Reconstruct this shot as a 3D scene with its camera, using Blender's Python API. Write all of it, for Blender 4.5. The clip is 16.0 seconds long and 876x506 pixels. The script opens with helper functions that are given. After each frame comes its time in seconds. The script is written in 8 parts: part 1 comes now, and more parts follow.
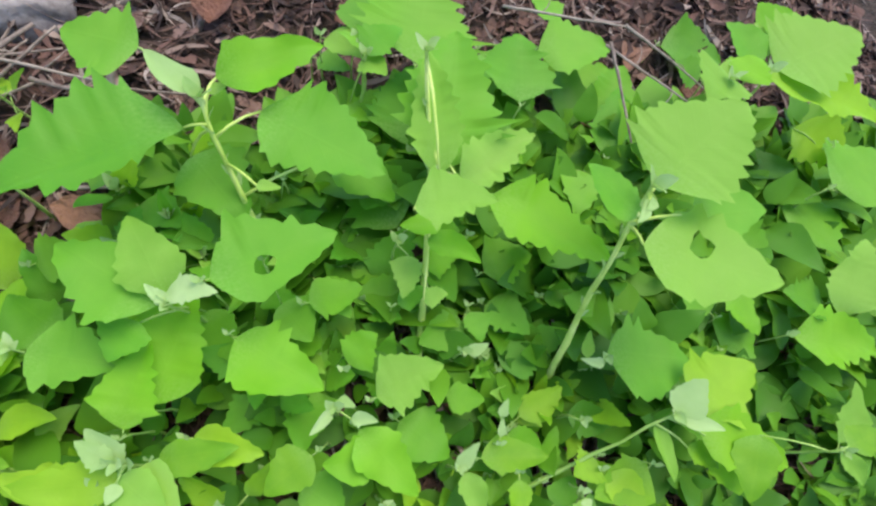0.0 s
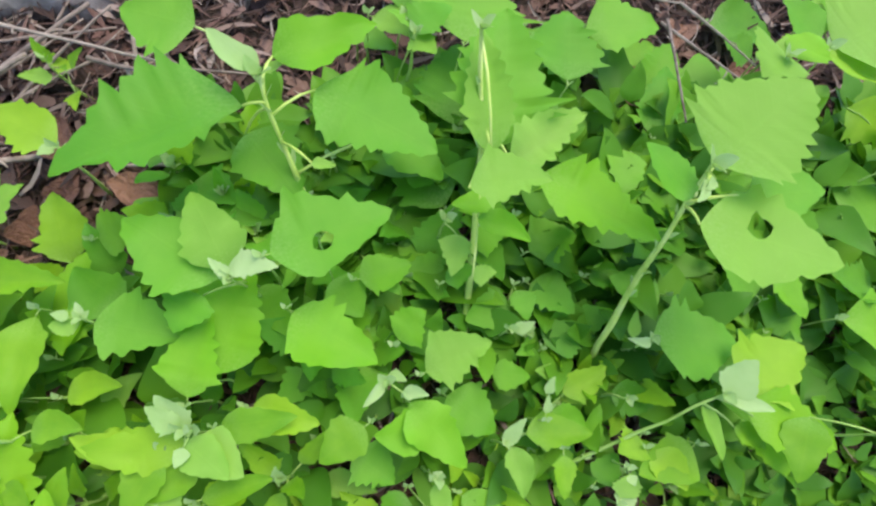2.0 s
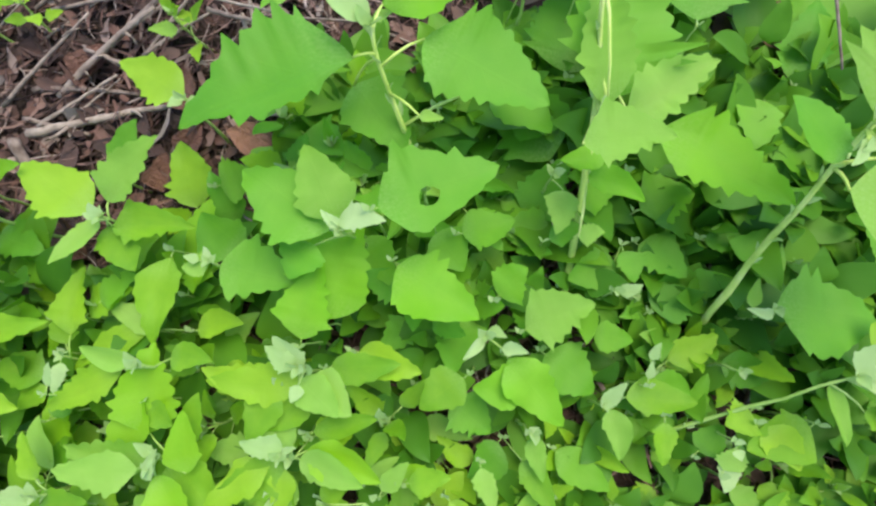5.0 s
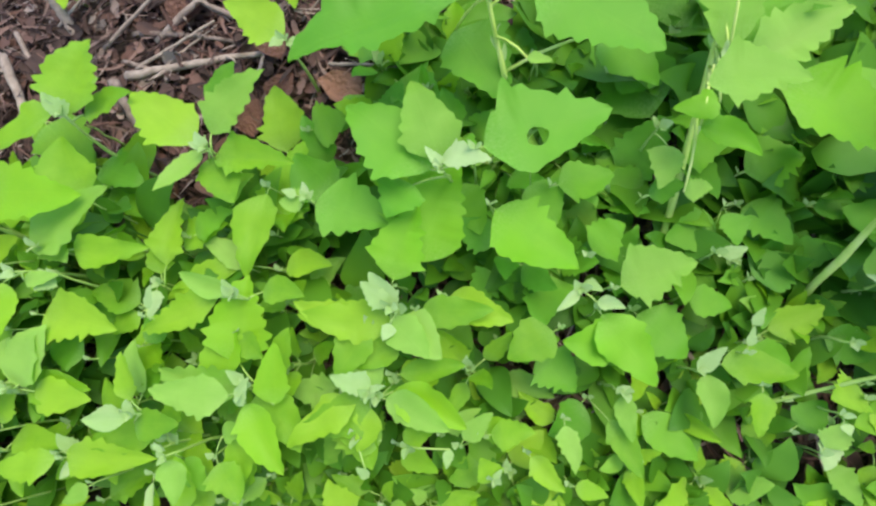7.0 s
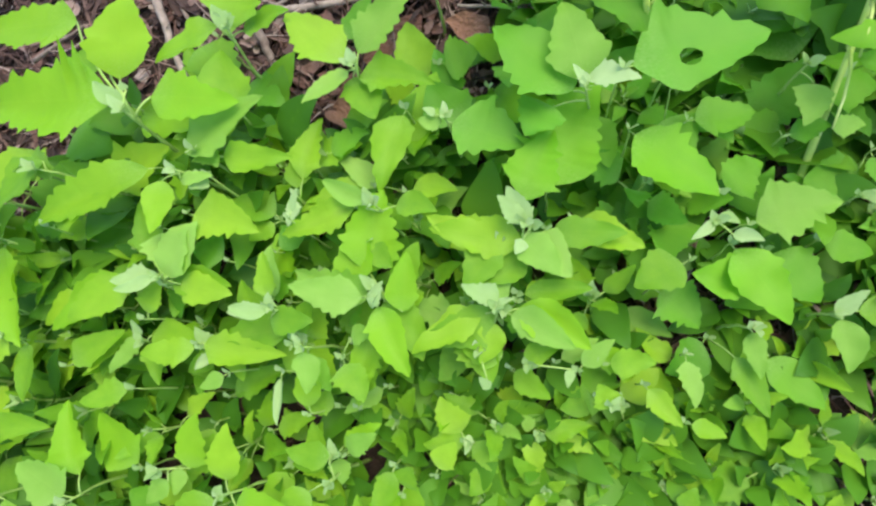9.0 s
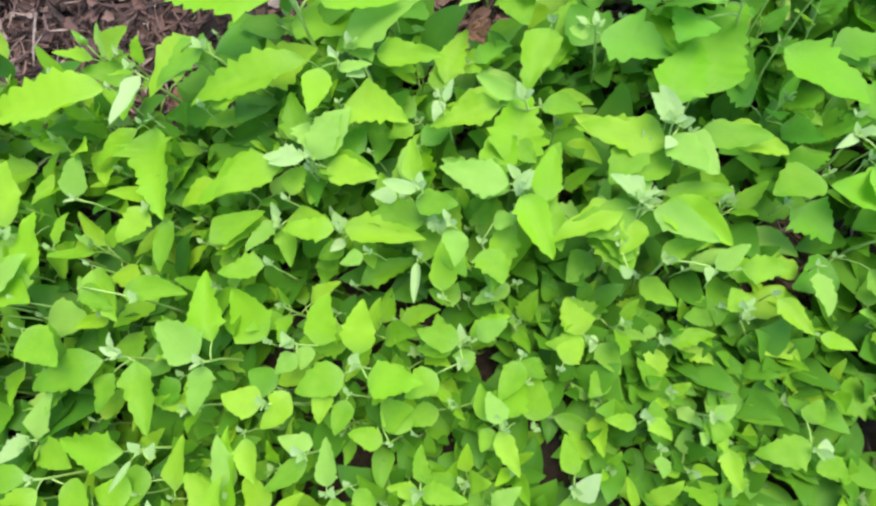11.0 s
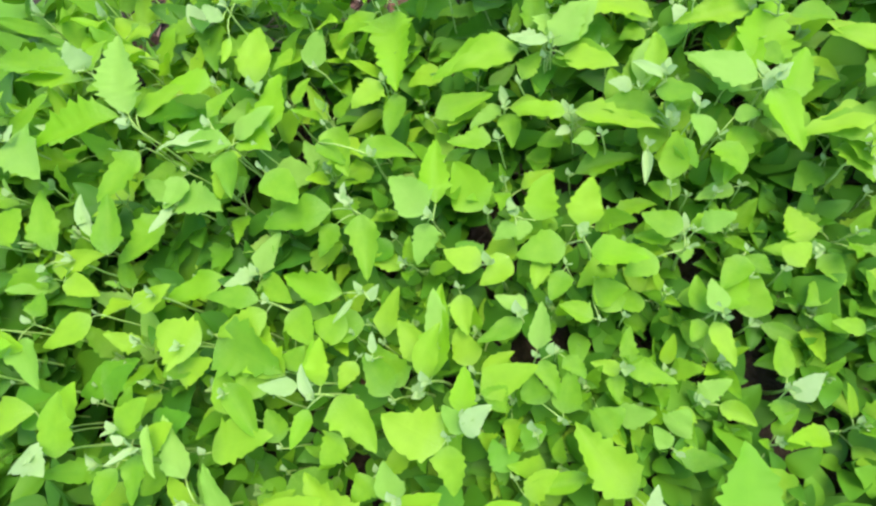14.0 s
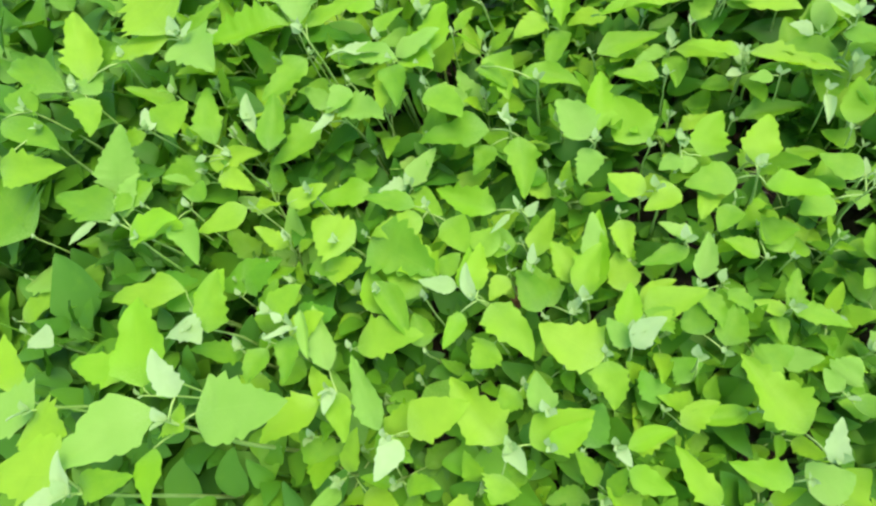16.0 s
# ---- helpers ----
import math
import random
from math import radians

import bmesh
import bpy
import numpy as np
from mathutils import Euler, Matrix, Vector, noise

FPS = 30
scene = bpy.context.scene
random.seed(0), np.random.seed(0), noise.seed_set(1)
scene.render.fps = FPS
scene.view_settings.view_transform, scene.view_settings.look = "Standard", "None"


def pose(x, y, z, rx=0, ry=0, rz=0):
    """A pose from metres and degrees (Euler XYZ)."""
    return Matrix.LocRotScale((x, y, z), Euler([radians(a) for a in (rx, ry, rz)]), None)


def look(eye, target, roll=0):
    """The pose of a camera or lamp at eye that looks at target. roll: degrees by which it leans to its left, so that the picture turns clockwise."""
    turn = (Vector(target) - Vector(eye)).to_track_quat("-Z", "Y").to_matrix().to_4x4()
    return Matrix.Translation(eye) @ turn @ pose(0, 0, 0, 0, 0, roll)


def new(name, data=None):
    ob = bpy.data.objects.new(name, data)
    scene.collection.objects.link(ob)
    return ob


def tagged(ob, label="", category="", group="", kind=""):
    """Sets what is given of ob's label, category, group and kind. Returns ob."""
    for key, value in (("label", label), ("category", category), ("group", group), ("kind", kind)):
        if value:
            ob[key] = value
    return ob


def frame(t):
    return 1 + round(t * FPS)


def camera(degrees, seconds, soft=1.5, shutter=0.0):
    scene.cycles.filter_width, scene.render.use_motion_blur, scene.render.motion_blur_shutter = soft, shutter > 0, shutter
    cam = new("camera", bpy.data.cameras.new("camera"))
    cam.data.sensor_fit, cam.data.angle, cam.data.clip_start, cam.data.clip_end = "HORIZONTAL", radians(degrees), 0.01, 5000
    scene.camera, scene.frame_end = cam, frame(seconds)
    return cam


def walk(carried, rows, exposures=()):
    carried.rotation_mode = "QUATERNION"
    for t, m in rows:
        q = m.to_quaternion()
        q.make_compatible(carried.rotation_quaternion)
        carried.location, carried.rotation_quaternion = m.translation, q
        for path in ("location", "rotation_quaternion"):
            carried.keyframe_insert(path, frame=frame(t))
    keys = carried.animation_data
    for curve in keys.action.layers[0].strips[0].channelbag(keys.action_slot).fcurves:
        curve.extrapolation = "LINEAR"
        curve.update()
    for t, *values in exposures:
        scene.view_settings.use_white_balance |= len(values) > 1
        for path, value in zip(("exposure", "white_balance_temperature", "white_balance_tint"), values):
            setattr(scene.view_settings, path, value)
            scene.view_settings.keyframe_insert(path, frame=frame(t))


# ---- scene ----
cam = camera(78.0, 16.0, soft=2.45)
PATH = [
    (0, (0.0002, 0.0002, 0.4701), (0.1638, 0.3633, -0.4472), 21.80),
    (0.5, (-0.0027, -0.0021, 0.4606), (0.1506, 0.3695, -0.4551), 19.89),
    (1, (-0.0161, -0.0033, 0.4670), (0.1426, 0.3568, -0.4523), 21.96),
    (1.5, (-0.0215, -0.0025, 0.4666), (0.1261, 0.3462, -0.4590), 20.97),
    (2, (-0.0209, -0.0024, 0.4705), (0.1067, 0.3314, -0.4635), 19.35),
    (2.5, (-0.0170, 0.0021, 0.4688), (0.0805, 0.3240, -0.4729), 15.70),
    (3, (-0.0157, 0.0031, 0.4698), (0.0494, 0.3088, -0.4801), 11.04),
    (3.2, (-0.0156, 0.0033, 0.4692), (0.0407, 0.3043, -0.4828), 9.79),
    (5.3, (-0.0333, 0.0068, 0.4689), (-0.0785, 0.2309, -0.5046), -9.37),
    (5.5, (-0.0355, 0.0042, 0.4691), (-0.0857, 0.2236, -0.5052), -10.66),
    (6, (-0.0463, -0.0075, 0.4651), (-0.1178, 0.2140, -0.5075), -14.24),
    (6.5, (-0.0561, -0.0165, 0.4616), (-0.1348, 0.2111, -0.5090), -14.85),
    (7, (-0.0686, -0.0274, 0.4569), (-0.1678, 0.1985, -0.5121), -18.27),
    (7.5, (-0.0782, -0.0380, 0.4564), (-0.1929, 0.1865, -0.5113), -20.98),
    (8, (-0.0893, -0.0514, 0.4572), (-0.2361, 0.1687, -0.5071), -26.10),
    (8.5, (-0.1050, -0.0721, 0.4577), (-0.2773, 0.1442, -0.5033), -29.70),
    (9, (-0.1148, -0.0922, 0.4572), (-0.3014, 0.1298, -0.4999), -29.92),
    (9.2, (-0.1218, -0.1041, 0.4564), (-0.3165, 0.1167, -0.4993), -30.71),
    (11.3, (-0.1916, -0.2251, 0.4563), (-0.4069, 0.0626, -0.4769), -21.39),
    (11.5, (-0.1974, -0.2348, 0.4566), (-0.4149, 0.0608, -0.4736), -20.52),
    (12, (-0.2138, -0.2613, 0.4572), (-0.4490, 0.0359, -0.4682), -21.17),
    (12.5, (-0.2275, -0.2837, 0.4570), (-0.4750, 0.0114, -0.4658), -21.61),
    (13, (-0.2425, -0.3071, 0.4541), (-0.5157, -0.0239, -0.4652), -23.57),
    (13.5, (-0.2549, -0.3308, 0.4545), (-0.5501, -0.0582, -0.4613), -25.23),
    (14, (-0.2679, -0.3537, 0.4533), (-0.5744, -0.0818, -0.4589), -25.01),
    (14.5, (-0.2829, -0.3849, 0.4517), (-0.6067, -0.1185, -0.4562), -25.29),
    (15, (-0.2943, -0.4121, 0.4449), (-0.6332, -0.1364, -0.4546), -24.39),
    (15.5, (-0.3066, -0.4401, 0.4388), (-0.6587, -0.1607, -0.4544), -23.14),
    (16, (-0.3227, -0.4687, 0.4355), (-0.6876, -0.1798, -0.4496), -21.61),
]
walk(cam, [(t, look(eye, target, roll)) for t, eye, target, roll in PATH], exposures=[(0, 1.2), (6, 1.25), (9, 1.31), (11.5, 1.54), (15, 1.51), (15.5, 1.46), (16, 1.45)])

# ---- light ----
world = bpy.data.worlds.new("sky")
scene.world = world
world.use_nodes = True
sky = world.node_tree.nodes.new("ShaderNodeTexSky")
sky.sky_type = "NISHITA"
sky.sun_disc = False
sky.sun_elevation, sky.sun_rotation = radians(70), radians(39)
back = world.node_tree.nodes["Background"]
world.node_tree.links.new(sky.outputs[0], back.inputs[0])
back.inputs[1].default_value = 0.15
sun_data = bpy.data.lights.new("sun", "SUN")
sun_data.energy, sun_data.angle, sun_data.color = 1.5, radians(40), (1.0, 0.92, 0.72)
sun = new("sun", sun_data)
sun.matrix_world = look((0.45, 0.55, 2.0), (0, 0, 0))

# ---- materials ----


def material(name, rough=0.6):
    m = bpy.data.materials.new(name)
    m.use_nodes = True
    nt = m.node_tree
    b = nt.nodes["Principled BSDF"]
    b.inputs["Roughness"].default_value = rough
    return m, nt, b


def noise_node(nt, scale, detail=4.0, coord="Object"):
    c = nt.nodes.new("ShaderNodeTexCoord")
    n = nt.nodes.new("ShaderNodeTexNoise")
    n.inputs["Scale"].default_value, n.inputs["Detail"].default_value = scale, detail
    nt.links.new(c.outputs[coord], n.inputs["Vector"])
    return n.outputs["Fac"]


def ramp(nt, fac, stops):
    r = nt.nodes.new("ShaderNodeValToRGB")
    r.color_ramp.interpolation = "LINEAR"
    for _ in stops[2:]:
        r.color_ramp.elements.new(0.5)
    for e, (p, c) in zip(r.color_ramp.elements, stops):
        e.position, e.color = p, (*c, 1)
    nt.links.new(fac, r.inputs[0])
    return r.outputs[0]


def mixed(nt, fac, a, b, blend="MIX"):
    m = nt.nodes.new("ShaderNodeMix")
    m.data_type, m.blend_type = "RGBA", blend
    for slot, v in ((0, fac), (6, a), (7, b)):
        if isinstance(v, (int, float)):
            m.inputs[slot].default_value = v
        elif isinstance(v, tuple):
            m.inputs[slot].default_value = (*v, 1)
        else:
            nt.links.new(v, m.inputs[slot])
    return m.outputs[2]


def bumped(nt, b, height, strength, distance=0.002):
    n = nt.nodes.new("ShaderNodeBump")
    n.inputs["Strength"].default_value, n.inputs["Distance"].default_value = strength, distance
    nt.links.new(height, n.inputs["Height"])
    nt.links.new(n.outputs[0], b.inputs["Normal"])


def leaf_material(name, dark, mid, light, through_light, share=0.4, rough=0.55, island=False):
    """A thin leaf: it shines a little, and lets part of the light through."""
    m, nt, b = material(name, rough)
    if island:
        rnd = nt.nodes.new("ShaderNodeNewGeometry").outputs["Random Per Island"]
    else:
        rnd = nt.nodes.new("ShaderNodeObjectInfo").outputs["Random"]
    base = ramp(nt, rnd, [(0.0, dark), (0.5, mid), (1.0, light)])
    b.inputs["Specular IOR Level"].default_value = 0.3
    blot = noise_node(nt, 2.5, 3.0)
    base = mixed(nt, 0.3, base, ramp(nt, blot, [(0.3, dark), (0.7, light)]))
    fine = noise_node(nt, 40.0, 5.0)
    base = mixed(nt, ramp(nt, fine, [(0.62, (0, 0, 0)), (0.8, (0.35, 0.35, 0.35))]), base, light)
    # paler midrib and side veins
    c = nt.nodes.new("ShaderNodeTexCoord")
    sep = nt.nodes.new("ShaderNodeSeparateXYZ")
    nt.links.new(c.outputs["Object"], sep.inputs[0])
    ax = nt.nodes.new("ShaderNodeMath")
    ax.operation = "ABSOLUTE"
    nt.links.new(sep.outputs[0], ax.inputs[0])
    rib = ramp(nt, ax.outputs[0], [(0.0, (1, 1, 1)), (0.022, (0, 0, 0))])
    fan = nt.nodes.new("ShaderNodeMath")
    fan.operation = "MULTIPLY_ADD"
    nt.links.new(ax.outputs[0], fan.inputs[0])
    fan.inputs[1].default_value = -0.9
    nt.links.new(sep.outputs[1], fan.inputs[2])
    wave = nt.nodes.new("ShaderNodeMath")
    wave.operation = "PINGPONG"
    nt.links.new(fan.outputs[0], wave.inputs[0])
    wave.inputs[1].default_value = 0.075
    veins = ramp(nt, wave.outputs[0], [(0.0, (1, 1, 1)), (0.012, (0, 0, 0))])
    lines = mixed(nt, 0.5, rib, veins, "ADD")
    base = mixed(nt, mixed(nt, 1.0, lines, (0.06, 0.06, 0.06), "MULTIPLY"), base, light)
    # white meal towards the foot of the blade
    if not island:
        foot = mixed(nt, 1.0, ramp(nt, sep.outputs[1], [(0.0, (1, 1, 1)), (0.3, (0, 0, 0))]), ramp(nt, fine, [(0.3, (0.0, 0.0, 0.0)), (0.75, (0.4, 0.4, 0.4))]), "MULTIPLY")
        base = mixed(nt, foot, base, (0.42, 0.60, 0.22))
    nt.links.new(base, b.inputs["Base Color"])
    bumped(nt, b, lines, 0.05, 0.02)

    t = nt.nodes.new("ShaderNodeBsdfTranslucent")
    nt.links.new(mixed(nt, 1.0, base, through_light, "MULTIPLY"), t.inputs[0])
    mix = nt.nodes.new("ShaderNodeMixShader")
    mix.inputs[0].default_value = share
    nt.links.new(b.outputs[0], mix.inputs[1])
    nt.links.new(t.outputs[0], mix.inputs[2])
    nt.links.new(mix.outputs[0], nt.nodes["Material Output"].inputs[0])
    return m


LEAF = leaf_material("fresh green leaf", (0.115, 0.31, 0.012), (0.215, 0.455, 0.017), (0.34, 0.57, 0.03), (1.3, 1.2, 0.5), 0.38)
LEAF_PALE = leaf_material("pale green upper leaf", (0.20, 0.42, 0.04), (0.26, 0.49, 0.065), (0.34, 0.57, 0.10), (1.2, 1.2, 0.6), 0.4, 0.6)
MEALY = leaf_material("mealy white young leaf", (0.28, 0.45, 0.13), (0.35, 0.51, 0.185), (0.43, 0.57, 0.26), (1.1, 1.15, 0.75), 0.3, 0.8)
LEAF_WARM = leaf_material("yellowing leaf", (0.20, 0.46, 0.012), (0.25, 0.52, 0.015), (0.33, 0.57, 0.024), (1.3, 1.2, 0.5), 0.4)
# darker copy of the green leaf: shade on lower leaves, set as base colour
LEAF_SHADED = leaf_material("shaded green lower leaf", (0.08, 0.27, 0.012), (0.13, 0.36, 0.016), (0.19, 0.44, 0.02), (1.3, 1.2, 0.5), 0.35)
LEAF_FRESH = leaf_material("bright fresh green leaf", (0.135, 0.39, 0.012), (0.185, 0.47, 0.016), (0.26, 0.55, 0.025), (1.3, 1.2, 0.5), 0.4)
LEAF_COOL = leaf_material("cool green leaf", (0.10, 0.33, 0.020), (0.145, 0.40, 0.026), (0.215, 0.48, 0.038), (1.25, 1.2, 0.55), 0.38)
# undergrowth base darkened: the deep shadow between leaf layers is in the colour
LEAF_UNDER_SHADE = leaf_material("undergrowth leaf darkened for shade", (0.035, 0.14, 0.008), (0.075, 0.23, 0.011), (0.16, 0.37, 0.017), (1.3, 1.2, 0.5), 0.22, island=True)

STEM, nt, b = material("ribbed green stem", 0.6)
nt.links.new(ramp(nt, noise_node(nt, 60.0), [(0.3, (0.25, 0.42, 0.06)), (0.7, (0.40, 0.56, 0.14))]), b.inputs["Base Color"])
bumped(nt, b, noise_node(nt, 300.0), 0.4, 0.001)

STEM_PALE, nt, b = material("mealy pale stem", 0.75)
nt.links.new(ramp(nt, noise_node(nt, 45.0, 6.0), [(0.3, (0.34, 0.50, 0.075)), (0.5, (0.50, 0.64, 0.13)), (0.72, (0.66, 0.74, 0.26))]), b.inputs["Base Color"])
bumped(nt, b, noise_node(nt, 260.0), 0.5, 0.001)

SOIL, nt, b = material("dark humus soil", 0.95)
soil = ramp(nt, noise_node(nt, 18.0, 8.0), [(0.3, (0.014, 0.010, 0.007)), (0.6, (0.040, 0.025, 0.016)), (0.8, (0.085, 0.052, 0.034))])
nt.links.new(mixed(nt, 0.5, soil, ramp(nt, noise_node(nt, 140.0, 5.0), [(0.3, (0.010, 0.007, 0.005)), (0.75, (0.085, 0.050, 0.035))])), b.inputs["Base Color"])
bumped(nt, b, noise_node(nt, 90.0, 8.0), 0.9, 0.01)

LITTER, nt, b = material("dry reddish leaf litter", 0.85)
rnd = nt.nodes.new("ShaderNodeNewGeometry").outputs["Random Per Island"]
dry = ramp(nt, rnd, [(0.0, (0.012, 0.008, 0.007)), (0.4, (0.05, 0.028, 0.024)), (0.68, (0.14, 0.068, 0.052)), (0.86, (0.25, 0.155, 0.125)), (1.0, (0.48, 0.40, 0.35))])
nt.links.new(mixed(nt, 0.3, dry, ramp(nt, noise_node(nt, 70.0, 5.0), [(0.3, (0.03, 0.016, 0.012)), (0.75, (0.20, 0.10, 0.07))])), b.inputs["Base Color"])
bumped(nt, b, noise_node(nt, 160.0, 6.0), 0.6, 0.003)

TWIG, nt, b = material("weathered grey-brown twig", 0.85)
rnd = nt.nodes.new("ShaderNodeObjectInfo").outputs["Random"]
bark = ramp(nt, rnd, [(0.0, (0.11, 0.07, 0.055)), (0.5, (0.26, 0.19, 0.15)), (1.0, (0.42, 0.34, 0.27))])
nt.links.new(mixed(nt, 0.5, bark, ramp(nt, noise_node(nt, 130.0, 6.0), [(0.3, (0.09, 0.055, 0.04)), (0.7, (0.45, 0.36, 0.30))])), b.inputs["Base Color"])
bumped(nt, b, noise_node(nt, 220.0, 6.0), 0.7, 0.002)

DRY_LEAF, nt, b = material("dry fallen leaf", 0.7)
rnd = nt.nodes.new("ShaderNodeObjectInfo").outputs["Random"]
dry = ramp(nt, rnd, [(0.0, (0.12, 0.05, 0.03)), (0.6, (0.22, 0.085, 0.05)), (1.0, (0.33, 0.17, 0.10))])
nt.links.new(mixed(nt, 0.4, dry, ramp(nt, noise_node(nt, 5.0, 6.0), [(0.3, (0.06, 0.025, 0.018)), (0.75, (0.30, 0.15, 0.10))])), b.inputs["Base Color"])
bumped(nt, b, noise_node(nt, 12.0, 6.0), 0.5, 0.03)

GREY_WOOD, nt, b = material("weathered grey dead wood", 0.9)
bark = ramp(nt, noise_node(nt, 22.0, 7.0), [(0.3, (0.07, 0.05, 0.045)), (0.5, (0.24, 0.20, 0.19)), (0.75, (0.46, 0.41, 0.40))])
nt.links.new(mixed(nt, 0.4, bark, ramp(nt, noise_node(nt, 160.0, 5.0), [(0.3, (0.10, 0.07, 0.06)), (0.7, (0.42, 0.37, 0.35))])), b.inputs["Base Color"])
bumped(nt, b, noise_node(nt, 60.0, 8.0), 0.9, 0.006)

# ---- mesh helpers ----


def smooth(me):
    for p in me.polygons:
        p.use_smooth = True
    return me


def part(name, me, mat, parent, label="", m=None):
    if mat and not me.materials:
        me.materials.append(mat)
    ob = new(name, me)
    ob.parent = parent
    if m is not None:
        ob.matrix_basis = m
    if label:
        tagged(ob, label)
    return ob


def tube(verts, faces, path, radii, sides=6):
    """Adds a tapered tube along a path of points to the lists."""
    first = len(verts)
    for i, p in enumerate(path):
        ahead = (path[min(i + 1, len(path) - 1)] - path[max(i - 1, 0)]).normalized()
        u = ahead.orthogonal().normalized()
        v = ahead.cross(u)
        for k in range(sides):
            a = 2 * math.pi * k / sides
            verts.append(p + radii[i] * (math.cos(a) * u + math.sin(a) * v))
    for i in range(len(path) - 1):
        for k in range(sides):
            a, c = first + i * sides + k, first + i * sides + (k + 1) % sides
            faces.append((a, c, c + sides, a + sides))
    faces.append(tuple(first + k for k in range(sides))[::-1])
    faces.append(tuple(first + (len(path) - 1) * sides + k for k in range(sides)))


def bent(a, b, bow, steps=5):
    """Points from a to b along a bow; bow is the middle's offset."""
    return [a.lerp(b, s) + bow * (4 * s * (1 - s)) for s in (i / steps for i in range(steps + 1))]


def mesh(name, verts, faces):
    me = bpy.data.meshes.new(name)
    me.from_pydata([tuple(v) for v in verts], [], faces)
    return smooth(me)


def half_width(s, kind):
    """The half width of a leaf of length 1 at s from base to tip: a short wedge at the foot, widest low down, a blunt tip."""
    most, at, foot, full, tip = {"large": (0.40, 0.30, 0.75, 1.35, 0.78), "broad": (0.40, 0.30, 0.80, 1.25, 0.80), "oval": (0.31, 0.30, 0.66, 1.36, 0.78), "lance": (0.24, 0.36, 0.75, 1.6, 0.74)}[kind]
    if s < at:
        return most * math.sin(0.5 * math.pi * s / at) ** foot
    return most * max(0.0, 1 - ((s - at) / (1 - at)) ** full) ** tip


def leaf_mesh(kind, seed, teeth, droop, fold, hole=None, steps=26):
    """A leaf blade of length 1 along +y, its face to +z, with forward teeth, folded along the midrib and drooping to the tip."""
    rng = random.Random(seed)
    steps = steps if teeth else min(steps, 11)
    lop = rng.uniform(-0.12, 0.12)
    count = rng.uniform(8.5, 10.5) if kind == "large" else rng.uniform(5.5, 7.5) if kind == "broad" else rng.uniform(4.5, 6.5)
    start = (rng.random(), rng.random())
    lengths = [[rng.choice((0.25, 0.6, 1.0, 1.5)) for _ in range(12)] for _ in (0, 1)]
    most = half_width(0.3, kind)
    curl = rng.uniform(-0.10, 0.10)
    verts, faces = [], []
    for i in range(steps + 1):
        s = i / steps
        s -= (0.03 if teeth else 0.08) * math.sin(2 * math.pi * s)
        w = half_width(s, kind)
        z = droop * (s - s ** 2) + 0.06 * droop * math.sin(3 * math.pi * s)
        sway = (0.05 * math.sin(2.2 * s + seed) + curl * s) * math.sin(math.pi * s)
        edge = []
        for side in (0, 1):
            out = 0.0
            if teeth and 0.16 < s < 0.95 and steps > 12:
                p = s * count + start[side]
                f = p % 1.0
                rise = f / 0.72 if f < 0.72 else (1 - f) / 0.28
                fade = 1.35 if s < 0.45 else 1.0 if s < 0.75 else 0.5
                out = most * teeth * lengths[side][int(p) % 12] * fade * (rise - 0.35)
            edge.append(max(0.0, w + out) if 0 < i < steps else 0.0)
        wl, wr = edge[0] * (1 + lop), edge[1] * (1 - lop)
        wave = 0.09 * math.sin(9 * s + seed) + 0.05 * math.sin(17 * s + 2 * seed)
        verts += [Vector((sway - wl, s, z + fold * wl + wave * wl)),
                  Vector((sway - 0.5 * wl, s, z + 0.32 * fold * wl - 0.25 * wave * wl)),
                  Vector((sway, s, z - 0.06 * fold)),
                  Vector((sway + 0.5 * wr, s, z + 0.32 * fold * wr + 0.25 * wave * wr)),
                  Vector((sway + wr, s, z + fold * wr - wave * wr))]
    if hole:  # round the corners of the hole
        for i, pull in zip(range(hole[0], hole[1] + 1), (0.055, 0.008, -0.008, 0.012, 0.06)):
            verts[5 * i + hole[2]].x += pull
            verts[5 * i + hole[2] + 1].x -= pull
        verts[5 * hole[0] + hole[2]].y += 0.012
        verts[5 * hole[1] + hole[2] + 1].y -= 0.014
    for i in range(steps):
        for k in range(4):
            if hole and hole[0] <= i < hole[1] and k == hole[2]:
                continue
            a = 5 * i + k
            faces.append((a, a + 1, a + 6, a + 5))
    return mesh("leaf", verts, faces)


BROAD = [leaf_mesh("broad", k, 0.19 + 0.05 * (k % 3), 0.08 + 0.10 * (k % 4), 0.10 + 0.08 * (k % 3)) for k in range(8)]
OVAL = [leaf_mesh("oval", 20 + k, 0.19 if k % 2 else 0.12, 0.06 + 0.09 * (k % 4), 0.08 + 0.09 * (k % 3)) for k in range(8)]
LANCE = [leaf_mesh("lance", 40 + k, 0.0, 0.05 + 0.08 * (k % 3), 0.15 + 0.1 * (k % 3)) for k in range(5)]
LARGE = [leaf_mesh("large", 80 + k, 0.21 + 0.04 * (k % 3), 0.08 + 0.07 * (k % 4), 0.10 + 0.08 * (k % 3), steps=38) for k in range(6)]
